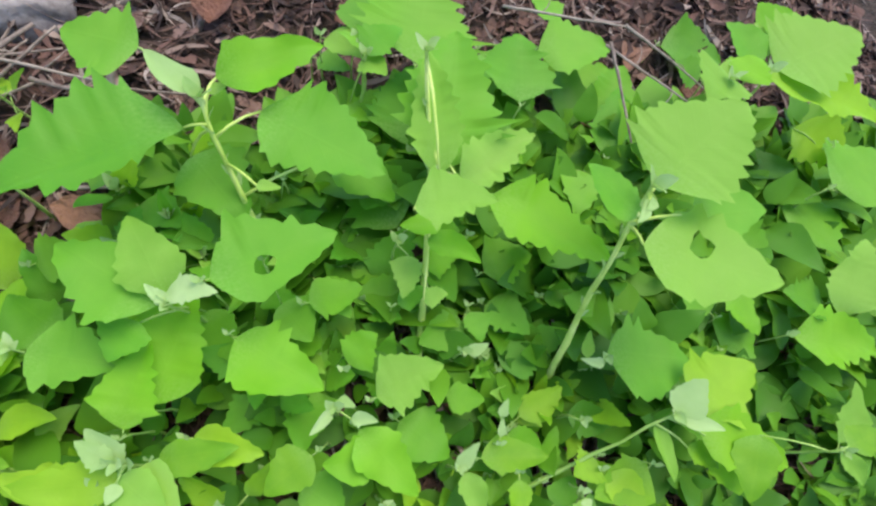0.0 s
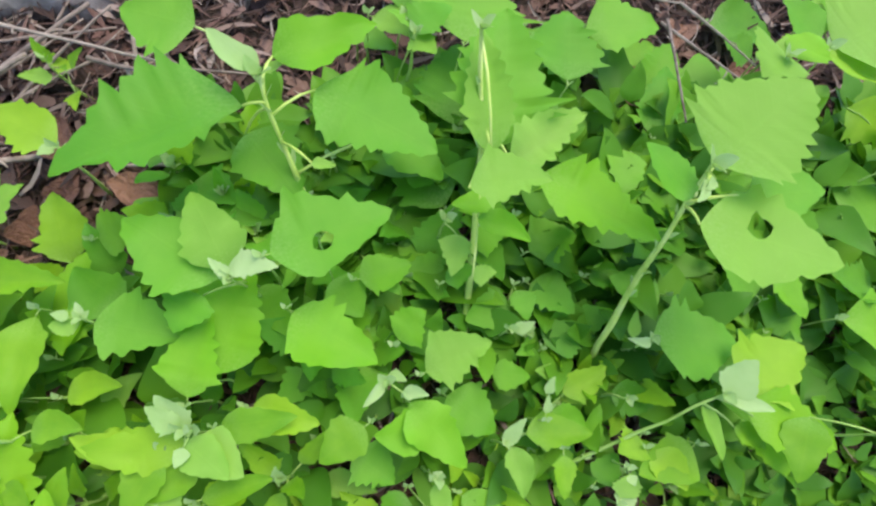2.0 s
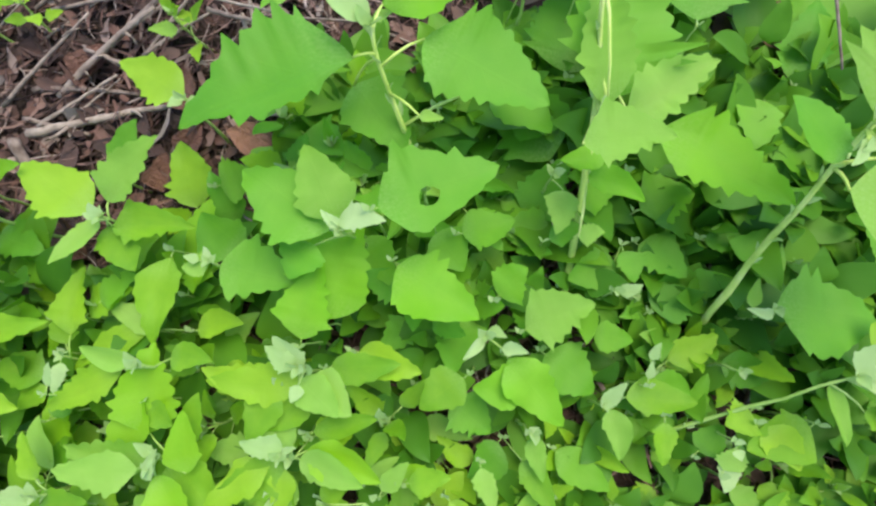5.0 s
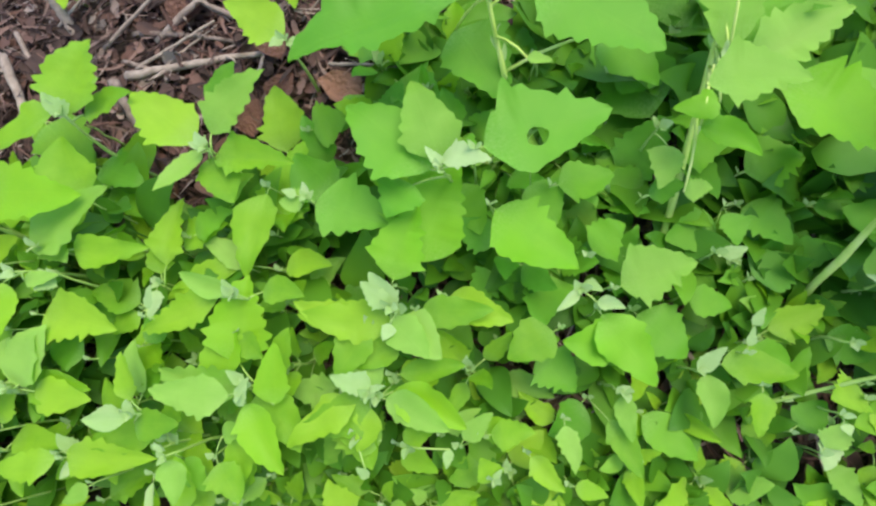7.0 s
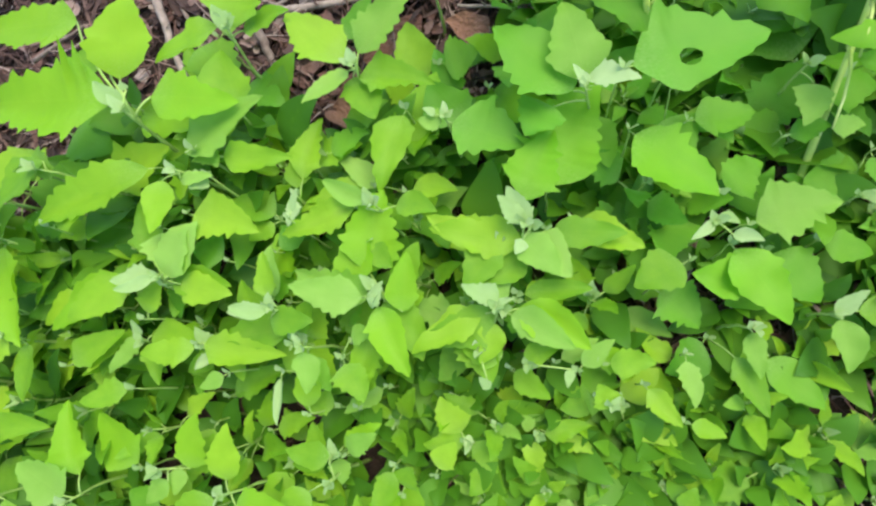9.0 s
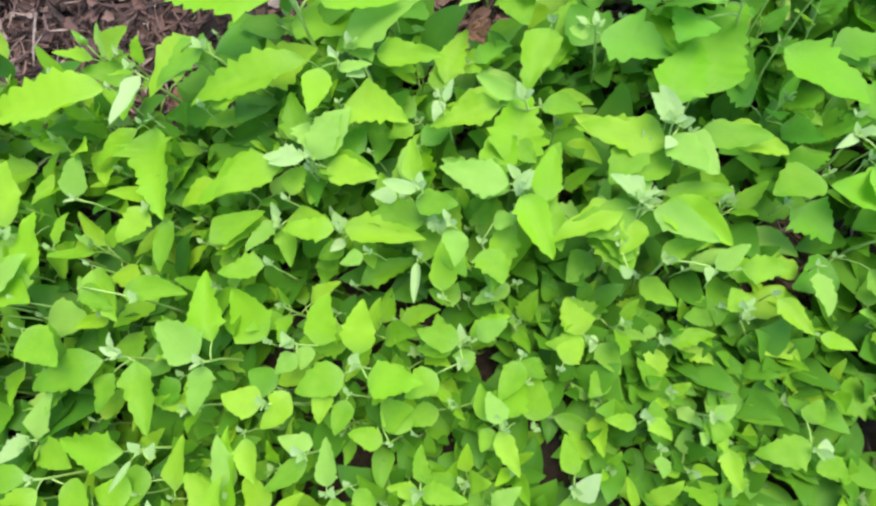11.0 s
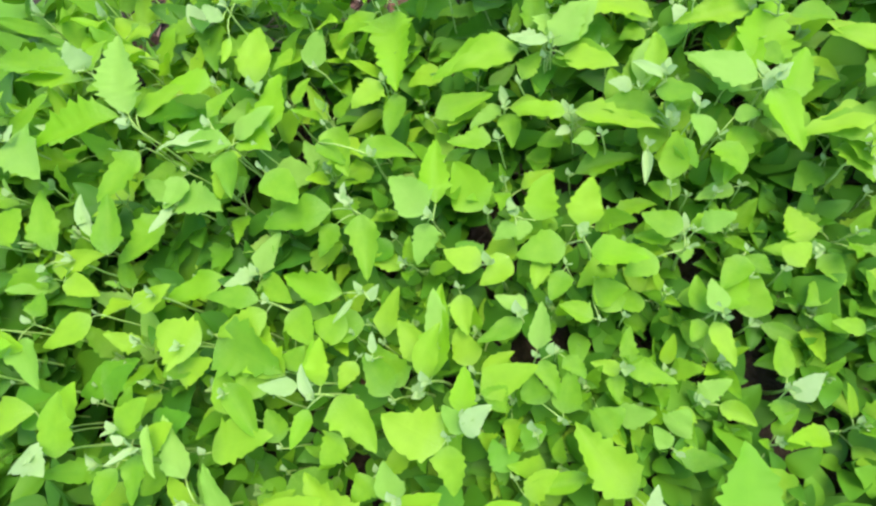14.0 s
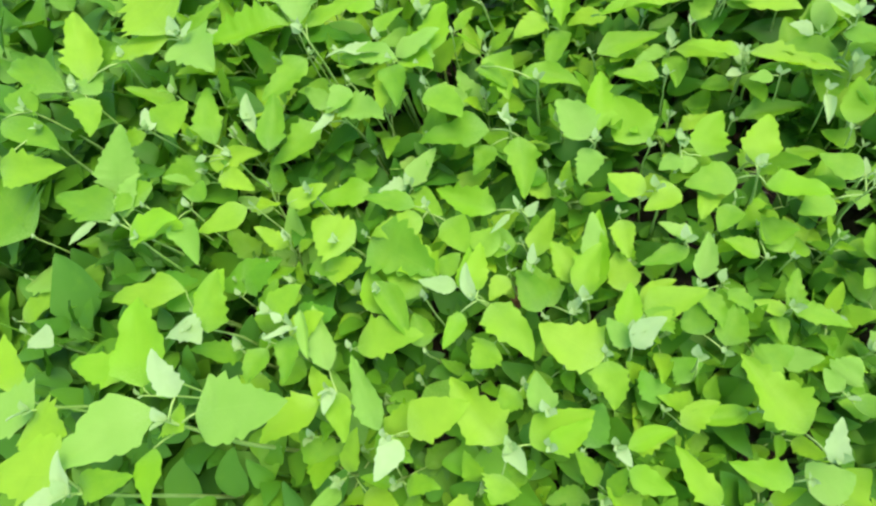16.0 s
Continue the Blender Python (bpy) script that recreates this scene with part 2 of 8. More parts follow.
HOLED = [leaf_mesh("broad", k, 0.24, 0.10, 0.12, hole=(9, 13, 1)) for k in (3, 11)]
PIERCED = [leaf_mesh("broad", 11, 0.24, 0.10, 0.12, hole=(9, 13, 2))]
LOW = [leaf_mesh("oval", 60 + k, 0.03, 0.08 + 0.08 * (k % 4), 0.10 + 0.08 * (k % 3), steps=9) for k in range(9)]
SHAPES = {"low": LOW, "large": LARGE, "broad": BROAD, "oval": OVAL, "lance": LANCE, "holed": HOLED, "pierced": PIERCED}
WITH_MATERIAL = {}


def blade(kind, variant, mat):
    """The shared mesh of one leaf shape in one material."""
    key = (kind, variant % len(SHAPES[kind]), mat.name)
    if key not in WITH_MATERIAL:
        me = SHAPES[kind][key[1]].copy()
        me.materials.append(mat)
        WITH_MATERIAL[key] = me
    return WITH_MATERIAL[key]


def leaf_pose(foot, tip, ratio, roll=0.0, face=Vector((0, 0, 1))):
    """The pose that lays a blade from foot to tip, its face up, rolled about its length by degrees; ratio widens it."""
    way = tip - foot
    size = way.length
    y = way.normalized()
    z = (face - y * face.dot(y))
    z = z.normalized() if z.length > 1e-4 else y.orthogonal().normalized()
    x = y.cross(z)
    turn = Matrix((x, y, z)).transposed().to_4x4() @ Matrix.Rotation(radians(roll), 4, "Y")
    return Matrix.Translation(foot) @ turn @ Matrix.Diagonal((size * ratio, size, size, 1))


# ---- the lie of the land ----


def ground_height(x, y):
    far = max(0.0, math.hypot(x + 0.25, y + 0.1) - 0.9)
    fade = math.exp(-far)
    return 0.014 + 0.11 * y * fade + 0.010 * noise.noise((3 * x, 3 * y, 0)) + 0.004 * noise.noise((14 * x, 14 * y, 3)) + 0.03 * far * noise.noise((x, y, 7))


def canopy_height(x, y):
    x, y = min(0.35, max(-0.85, x)), min(0.35, max(-0.60, y))
    return 0.091 - 0.102 * x + 0.313 * y - 0.003 * x * x + 0.185 * x * y + 0.169 * y * y


# ---- ground and litter ----
def graded(lo, hi, centre, fine, coarse):
    """Coordinates from lo to hi, close together near the centre and wide apart far off."""
    out, v = [centre], centre
    while v < hi:
        v += fine if v < centre + 1.0 else coarse * (0.1 + (v - centre - 1.0) * 0.25)
        out.append(min(v, hi))
    v = centre
    while v > lo:
        v -= fine if v > centre - 1.0 else coarse * (0.1 + (centre - 1.0 - v) * 0.25)
        out.insert(0, max(v, lo))
    return out


xs, ys = graded(-60, 60, -0.25, 0.03, 1.0), graded(-60, 60, -0.1, 0.03, 1.0)
ground_mesh = mesh("ground", [Vector((x, y, ground_height(x, y))) for y in ys for x in xs],
                   [(j * len(xs) + i, j * len(xs) + i + 1, (j + 1) * len(xs) + i + 1, (j + 1) * len(xs) + i)
                    for j in range(len(ys) - 1) for i in range(len(xs) - 1)])
ground_mesh.materials.append(SOIL)
tagged(new("ground", ground_mesh), "dark brown humus soil under the weeds", "ground", kind="structure")


def litter_piece(verts, faces, rng, x, y):
    """One dry, curled leaf scrap, strip of bark or stalk lying on the ground."""
    first = len(verts)
    strip = rng.random() < 0.72
    size = rng.uniform(0.012, 0.06) if strip else rng.uniform(0.008, 0.026) * (1.8 if rng.random() < 0.06 else 1.0)
    slim = rng.uniform(0.025, 0.09) if strip else rng.uniform(0.3, 0.7)
    curl, turn, tip, lift = rng.uniform(-0.4, 1.2), rng.uniform(0, 2 * math.pi), rng.gauss(0, 0.3), rng.uniform(0.001, 0.015)
    bend, twist = rng.uniform(-0.25, 0.25), rng.uniform(-1.2, 1.2)
    m = Matrix.Translation((x, y, ground_height(x, y) + lift)) @ Matrix.Rotation(turn, 4, "Z") @ Matrix.Rotation(tip, 4, "X") @ Matrix.Rotation(rng.uniform(-0.6, 0.6), 4, "Y")
    n = 5
    for i in range(n + 1):
        s = i / n
        w = size * slim * (0.3 + math.sin(math.pi * min(1, s * 0.9 + 0.05)) * 0.7) * rng.uniform(0.6, 1.3)
        a = twist * (s - 0.5)
        for k in (-1, 0, 1):
            u = k * w * 0.5 * rng.uniform(0.8, 1.2)
            verts.append(m @ Vector((u * math.cos(a) + bend * size * (s - 0.5) ** 2 * 4, (s - 0.5) * size, u * math.sin(a) + curl * (k * k * w * 0.4 + size * 0.6 * (s - 0.5) ** 2))))
    for i in range(n):
        for k in range(2):
            a = first + 3 * i + k
            faces.append((a, a + 1, a + 4, a + 3))


rng = random.Random(5)
verts, faces = [], []
for _ in range(30000):
    near = rng.random() < 0.75
    x, y = (rng.uniform(-0.95, 0.6), rng.uniform(-0.15, 0.55)) if near else (rng.uniform(-1.6, 1.2), rng.uniform(-0.9, 1.6))
    if y < -0.05 and rng.random() < 0.88:
        continue
    litter_piece(verts, faces, rng, x, y)
litter_mesh = mesh("leaf_litter", verts, faces)
litter_mesh.materials.append(LITTER)
tagged(new("leaf_litter", litter_mesh), "dry reddish-brown leaves and bark strips littering the soil", "leaf litter", kind="stuff")


# ---- plants ----
def goosefoot(base, top, leaves, label, thick=0.0022, buds=4, group="weeds in the bed", name="goosefoot_plant"):
    """A goosefoot weed: a stem from base to top, and leaves as rows of
    (share of the stem's height, foot, tip, width ratio, roll, shape, material)."""
    base, top = Vector(base), Vector(top)
    thing = tagged(new(name), label, "weed", group)
    thing.location = base
    rng = random.Random(int(1000 * (base.x + 7 * base.y)))
    bow = Vector((rng.uniform(-1, 1), rng.uniform(-1, 1), 0)) * 0.06 * (top - base).length
    spine = bent(Vector(), top - base, bow, 8)
    for k in range(1, 8):  # crooked a little at each joint
        spine[k] += Vector((rng.uniform(-1, 1), rng.uniform(-1, 1), 0)) * 0.5 * thick

    def along(s):
        i = min(7, int(s * 8))
        return spine[i].lerp(spine[i + 1], s * 8 - i)

    verts, faces = [], []
    tube(verts, faces, spine, [thick * (1.1 - 0.7 * i / 8) * (1.12 if i % 2 else 0.94) for i in range(9)], 6)
    bark = STEM_PALE if thick >= 0.0028 else STEM
    part("stem", mesh("stem", verts, faces), bark, thing)
    for s, foot, tip, ratio, roll, kind, mat in leaves:
        variant = rng.randrange(8)
        a, foot, tip = along(s), Vector(foot) - base, Vector(tip) - base
        m = leaf_pose(foot, tip, ratio, roll)
        leaf = part("leaf", blade(kind, variant, mat), None, thing, m=m)
        if (foot - a).length > 0.004:
            verts, faces, r = [], [], min(0.00125, thick * 0.5)
            tube(verts, faces, bent(a, foot, Vector((0, 0, 0.12 * (foot - a).length)), 3), [r, r * 0.85, r * 0.75, r * 0.65], 5)
            part("petiole", mesh("petiole", verts, faces), bark, leaf).matrix_parent_inverse = m.inverted()
    if thick >= 0.0028:  # white shoots in the axils of a tall stem
        for k in range(9):
            a = k * 2.4 + rng.uniform(-0.4, 0.4)
            node = along(0.5 + 0.052 * k)
            out = ((spine[-1] - spine[-2]).normalized() * 1.6 + Vector((math.cos(a), math.sin(a), 0))).normalized()
            part("axil_shoot", blade("lance", k, MEALY), None, thing, m=leaf_pose(node, node + out * rng.uniform(0.007, 0.015), 0.75, rng.uniform(-50, 50)))
    for k in range(buds):
        a = k * 2.4 + rng.uniform(-0.3, 0.3)
        out = Vector((math.cos(a), math.sin(a), 0.9 + 0.5 * rng.random()))
        size = min(0.009, thick * rng.uniform(2.5, 4.5))
        part("bud_leaf", blade("lance", k, MEALY), None, thing, m=leaf_pose(spine[-1], spine[-1] + out * size, 1.3, rng.uniform(-40, 40)))
    return thing


def wild(x, y, top, size, seed, kind="oval"):
    """A plant of the common kind, with leaves in pairs up its stem, the largest half way down."""
    rng = random.Random(seed)
    base = Vector((x + rng.uniform(-0.012, 0.012), y + rng.uniform(-0.012, 0.012), ground_height(x, y) - 0.004))
    tip = Vector((x, y, top))
    rows = []
    turn = rng.uniform(0, 6.3)
    pairs = 4 if tip.z - base.z > 0.05 else 3
    for n in range(pairs):
        s = 1.0 - 0.17 * n - 0.02
        turn += 1.57 + rng.uniform(-0.35, 0.35)
        grow = (0.34, 0.85, 1.0, 0.9)[n] * size
        for side in (0, math.pi):
            a = turn + side + rng.uniform(-0.3, 0.3)
            rise = (1.15, 0.80, 0.50, 0.22)[n] + rng.uniform(-0.25, 0.25)
            out = Vector((math.cos(a) * math.cos(rise), math.sin(a) * math.cos(rise), math.sin(rise)))
            node = base.lerp(tip, s)
            length = grow * rng.uniform(0.75, 1.2)
            foot = node + out * length * (0.05, 0.22, 0.4, 0.45)[n] + Vector((0, 0, 0.06 * length))
            drop = Vector((0, 0, -length * rng.uniform(0.0, 0.18))) if n else Vector((0, 0, 0))
            mat = (MEALY if rng.random() < 0.6 else LEAF_PALE) if n == 0 else (LEAF_PALE if rng.random() < 0.1 else LEAF_WARM if rng.random() < 0.11 else LEAF_COOL if y > 0.06 and x > -0.2 else LEAF)
            rows.append((s, foot, foot + out * length + drop, rng.uniform(0.66, 0.90), rng.uniform(-22, 22), ("oval" if n == 0 else kind) if rng.random() < 0.7 else ("lance" if n < 2 else "broad"), mat))
    return goosefoot(base, tip, rows, "young green goosefoot seedling with mealy white shoot tip", 0.0010 + 0.012 * size, buds=3, group="seedlings in the bed", name="goosefoot_seedling")


def dead_stick(a, b, thick):
    """A dry, crooked stick with a few knots and a broken side twig."""
    a, b = Vector(a), Vector(b)
    rng = random.Random(int(5000 * (a.x + 3 * b.y)))
    mid = (a + b) / 2
    low = Vector((mid.x, mid.y, ground_height(mid.x, mid.y)))
    thing = tagged(new("dead_stick"), "dry grey-brown dead stick lying over the leaf litter", "stick", "sticks in the litter")
    thing.location = low
    long = (b - a).length
    path = bent(a - low, b - low, Vector((rng.uniform(-1, 1), rng.uniform(-1, 1), rng.uniform(0, 1))) * 0.018 * long, 10)
    path = [p + Vector((rng.uniform(-1, 1), rng.uniform(-1, 1), rng.uniform(-1, 1))) * thick * 0.22 for p in path]
    verts, faces = [], []
    tube(verts, faces, path, [thick * (1.0 - 0.045 * i) * rng.uniform(0.93, 1.07) for i in range(11)], 7)
    part("shaft", mesh("shaft", verts, faces), TWIG, thing)
    for i in (3, 7):
        if rng.random() < 0.88:
            verts, faces = [], []
            out = Vector((rng.uniform(-1, 1), rng.uniform(-1, 1), rng.uniform(-0.2, 0.6))).normalized() * long * rng.uniform(0.08, 0.2)
            tube(verts, faces, bent(path[i], path[i] + out, out.orthogonal() * 0.1, 4), [thick * (0.5 - 0.08 * k) for k in range(5)], 5)
            part("side_twig", mesh("side_twig", verts, faces), TWIG, thing)
    return thing


def fallen_leaf(x, y, size, turn):
    """A large dry leaf, curled along its midrib, lying on the litter."""
    thing = tagged(new("fallen_leaf", dry_blade(int(turn))), "dry reddish-brown curled fallen leaf on the litter", "fallen leaf", "fallen leaves in the litter")
    thing.matrix_world = pose(x, y, ground_height(x, y) + 0.016, 8 - turn % 13, turn % 17 - 8, turn) @ Matrix.Diagonal((size, size, size, 1))
    return thing


def dry_blade(seed):
    rng = random.Random(seed)
    me = leaf_mesh("oval", seed, 0.05, 0.25, 0.55 + 0.4 * rng.random())
    for v in me.vertices:
        v.co.z += 0.05 * noise.noise(v.co * 4 + Vector((seed, 0, 0)))
        v.co.x *= 1.25
    me.materials.append(DRY_LEAF)
    return me


def old_log(a, b, thick):
    """A short, weathered length of dead wood, ridged and broken at both ends."""
    a, b = Vector(a), Vector(b)
    thing = tagged(new("dead_log"), "weathered grey broken log half sunk in leaf litter", "log")
    thing.location = a
    path = bent(Vector(), b - a, Vector((0.004, 0.008, 0.002)), 14)
    verts, faces = [], []
    tube(verts, faces, path, [thick * (0.72 if i in (0, 14) else 1.0) for i in range(15)], 22)
    for v in verts:
        v += 0.35 * thick * Vector(noise.noise_vector(v * 38)) + 0.12 * thick * Vector(noise.noise_vector(v * 120))
    part("trunk", mesh("trunk", verts, faces), GREY_WOOD, thing)
    for k in (4, 9):
        verts, faces = [], []
        out = Vector((0.2 - 0.1 * k, 0.3, 0.9)).normalized() * thick * 1.5
        tube(verts, faces, bent(path[k], path[k] + out, Vector((0.002, 0, 0)), 3), [thick * 0.35, thick * 0.28, thick * 0.25, thick * 0.2], 7)
        part("branch_stub", mesh("branch_stub", verts, faces), GREY_WOOD, thing)
    return thing


for n, (x, y) in enumerate([(-0.277, 0.155), (-0.189, 0.191), (-0.238, 0.068), (-0.030, 0.208), (-0.163, 0.096), (-0.267, 0.186), (-0.336, 0.098),
                            (-0.232, 0.093), (-0.557, 0.023), (-0.314, 0.118), (-0.066, 0.022), (-0.261, 0.225), (0.436, 0.275), (0.291, 0.379),
                            (0.205, 0.317), (-0.010, 0.389), (-0.120, 0.379), (-0.679, -0.043), (-0.837, -0.104), (-0.422, -0.321), (0.33, 0.33), (-0.36, 0.25)]):
    fallen_leaf(x, y, 0.034 + 0.004 * (n * 7 % 5), 67 * n % 360)
old_log((-0.43, 0.362, 0.060), (-0.235, 0.392, 0.062), 0.026)


# ---- plants that stand out, each with the leaves it shows ----
HEROES = []
ROOFS = []


def known(top, leaves, label="green goosefoot weed with toothed leaves and mealy white shoot tip", base=None, thick=0.0016, buds=3, name="goosefoot_plant"):
    """A plant by its top and its leaves: rows of foot, tip, width ratio, shape, material and roll."""
    top = Vector(top)
    if base is None:
        base = (0.985 * top.x, 0.985 * top.y + 0.004, 0)
    base = Vector((base[0], base[1], ground_height(base[0], base[1]) - 0.004))
    HEROES.append((top.x, top.y))
    rows = []
    for foot, tip, ratio, kind, mat, roll in leaves:
        line = top - base
        share = 0.98 if mat is MEALY else min(0.97, max(0.35, (Vector(foot) - base).dot(line) / line.length_squared - 0.03, 0.98 - 0.9 * (Vector(foot).xy - top.xy).length / line.length))
        rows.append((share, foot, tip, ratio, roll, kind, mat))
        mid = (Vector(foot) + Vector(tip)) / 2
        ROOFS.append((mid.x, mid.y, mid.z, 0.012 + 0.3 * (Vector(tip) - Vector(foot)).length))
    return goosefoot(base, top, rows, label, thick, buds=buds, name=name, group="sprouts in the bed" if name == "goosefoot_sprout" else "weeds in the bed")


known((-0.552, -0.043, 0.131), [
    ((-0.556, -0.045, 0.130), (-0.650, -0.097, 0.129), 0.55, "large", LEAF_WARM, 5),
], thick=0.0012, buds=2, name="goosefoot_sprout", label="slender green goosefoot sprout with a toothed leaf")
known((-0.530, -0.029, 0.140), [
    ((-0.520, -0.033, 0.140), (-0.515, -0.082, 0.149), 0.63, "lance", MEALY, -6),
], thick=0.0018)
known((-0.513, 0.045, 0.096), [
    ((-0.508, 0.044, 0.095), (-0.463, 0.033, 0.095), 1.33, "oval", LEAF_SHADED, -3),
], thick=0.0012, buds=2, name="goosefoot_sprout", label="slender green goosefoot sprout with a toothed leaf")
known((-0.473, -0.005, 0.147), [
    ((-0.474, 0.003, 0.142), (-0.501, -0.041, 0.140), 0.93, "oval", LEAF, 9),
], thick=0.0018)
known((-0.520, -0.028, 0.081), [
    ((-0.519, -0.023, 0.080), (-0.512, 0.028, 0.083), 0.75, "broad", LEAF_SHADED, 12),
], thick=0.0012, buds=2, name="goosefoot_sprout", label="slender green goosefoot sprout with a toothed leaf")
known((-0.536, -0.056, 0.103), [
    ((-0.538, -0.061, 0.102), (-0.556, -0.101, 0.103), 0.90, "oval", LEAF, 8),
], thick=0.0012, buds=2, name="goosefoot_sprout", label="slender green goosefoot sprout with a toothed leaf")
known((-0.518, -0.054, 0.112), [
    ((-0.520, -0.059, 0.106), (-0.482, -0.130, 0.098), 0.58, "large", LEAF_WARM, 11),
])
known((-0.708, -0.111, 0.096), [
    ((-0.711, -0.115, 0.095), (-0.739, -0.148, 0.097), 1.00, "oval", LEAF, -14),
], thick=0.0012, buds=2, name="goosefoot_sprout", label="slender green goosefoot sprout with a toothed leaf")
known((-0.748, -0.030, 0.089), [
    ((-0.749, -0.035, 0.088), (-0.762, -0.104, 0.083), 0.71, "broad", LEAF, 9),
], thick=0.0012, buds=2, name="goosefoot_sprout", label="slender green goosefoot sprout with a toothed leaf")
known((-0.689, -0.117, 0.105), [
    ((-0.687, -0.122, 0.105), (-0.706, -0.116, 0.122), 1.35, "oval", MEALY, 6),
    ((-0.693, -0.113, 0.098), (-0.661, -0.159, 0.092), 0.63, "broad", LEAF, 2),
])
known((-0.591, -0.124, 0.072), [
    ((-0.596, -0.123, 0.071), (-0.645, -0.114, 0.071), 0.95, "oval", LEAF_SHADED, 0),
], thick=0.0012, buds=2, name="goosefoot_sprout", label="slender green goosefoot sprout with a toothed leaf")
known((-0.560, -0.132, 0.103), [
    ((-0.569, -0.130, 0.098), (-0.572, -0.096, 0.110), 1.03, "oval", LEAF_PALE, 12),
])
known((-0.563, -0.175, 0.101), [
    ((-0.562, -0.170, 0.100), (-0.557, -0.144, 0.106), 1.00, "oval", LEAF, -13),
], thick=0.0012, buds=2, name="goosefoot_sprout", label="slender green goosefoot sprout with a toothed leaf")
known((-0.569, -0.219, 0.099), [
    ((-0.571, -0.215, 0.098), (-0.585, -0.190, 0.108), 1.45, "oval", LEAF_PALE, 6),
    ((-0.569, -0.201, 0.100), (-0.585, -0.150, 0.108), 0.71, "broad", LEAF_WARM, -7),
], thick=0.0012, buds=2, name="goosefoot_sprout", label="slender green goosefoot sprout with a toothed leaf")
known((-0.594, -0.175, 0.115), [
    ((-0.600, -0.169, 0.110), (-0.622, -0.118, 0.119), 0.68, "broad", LEAF, 10),
    ((-0.592, -0.178, 0.115), (-0.586, -0.168, 0.119), 1.13, "oval", MEALY, 14),
])
known((-0.384, -0.051, 0.106), [
    ((-0.387, -0.047, 0.105), (-0.412, -0.008, 0.113), 0.62, "broad", LEAF, -2),
], thick=0.0012, buds=2, name="goosefoot_sprout", label="slender green goosefoot sprout with a toothed leaf")
known((-0.414, 0.063, 0.090), [
    ((-0.413, 0.058, 0.089), (-0.395, -0.003, 0.082), 0.53, "broad", LEAF_WARM, -7),
], thick=0.0012, buds=2, name="goosefoot_sprout", label="slender green goosefoot sprout with a toothed leaf")
known((-0.393, -0.066, 0.110), [
    ((-0.397, -0.069, 0.109), (-0.442, -0.105, 0.107), 0.60, "broad", LEAF, -11),
], thick=0.0012, buds=2, name="goosefoot_sprout", label="slender green goosefoot sprout with a toothed leaf")
known((-0.372, -0.062, 0.120), [
    ((-0.375, -0.063, 0.120), (-0.397, -0.077, 0.128), 0.76, "lance", MEALY, -9),
    ((-0.369, -0.058, 0.112), (-0.352, -0.019, 0.125), 0.92, "oval", LEAF_PALE, -3),
    ((-0.362, -0.063, 0.108), (-0.319, -0.064, 0.111), 0.90, "oval", LEAF, 1),
    ((-0.385, -0.052, 0.083), (-0.373, -0.086, 0.080), 1.02, "oval", LEAF_SHADED, 13),
])
known((-0.396, -0.107, 0.086), [
    ((-0.401, -0.105, 0.081), (-0.414, -0.136, 0.084), 0.76, "oval", LEAF_PALE, 3),
    ((-0.393, -0.102, 0.079), (-0.351, -0.098, 0.082), 0.86, "oval", LEAF, -11),
    ((-0.395, -0.108, 0.076), (-0.377, -0.137, 0.076), 0.87, "oval", LEAF, 4),
    ((-0.397, -0.104, 0.086), (-0.404, -0.094, 0.093), 0.89, "oval", MEALY, -7),
    ((-0.407, -0.109, 0.071), (-0.432, -0.109, 0.075), 1.19, "oval", LEAF, -14),
])
known((-0.338, -0.100, 0.082), [
    ((-0.340, -0.102, 0.082), (-0.353, -0.090, 0.091), 0.95, "oval", MEALY, 9),
    ((-0.341, -0.107, 0.082), (-0.347, -0.120, 0.085), 1.03, "oval", MEALY, -8),
    ((-0.334, -0.098, 0.072), (-0.314, -0.122, 0.072), 0.92, "oval", LEAF, -1),
    ((-0.346, -0.107, 0.069), (-0.361, -0.124, 0.070), 1.22, "oval", LEAF, -6),
])
known((-0.430, -0.020, 0.074), [
    ((-0.435, -0.022, 0.073), (-0.485, -0.044, 0.069), 0.64, "broad", LEAF_SHADED, -2),
], thick=0.0012, buds=2, name="goosefoot_sprout", label="slender green goosefoot sprout with a toothed leaf")
known((-0.449, -0.023, 0.094), [
    ((-0.453, -0.025, 0.093), (-0.485, -0.043, 0.096), 0.98, "oval", LEAF, 10),
], thick=0.0012, buds=2, name="goosefoot_sprout", label="slender green goosefoot sprout with a toothed leaf")
known((-0.466, 0.021, 0.076), [
    ((-0.471, 0.020, 0.075), (-0.522, 0.005, 0.072), 0.73, "oval", LEAF_SHADED, -9),
], thick=0.0012, buds=2, name="goosefoot_sprout", label="slender green goosefoot sprout with a toothed leaf")
known((-0.447, -0.001, 0.105), [
    ((-0.448, 0.004, 0.101), (-0.409, 0.041, 0.105), 0.90, "broad", LEAF, 13),
])
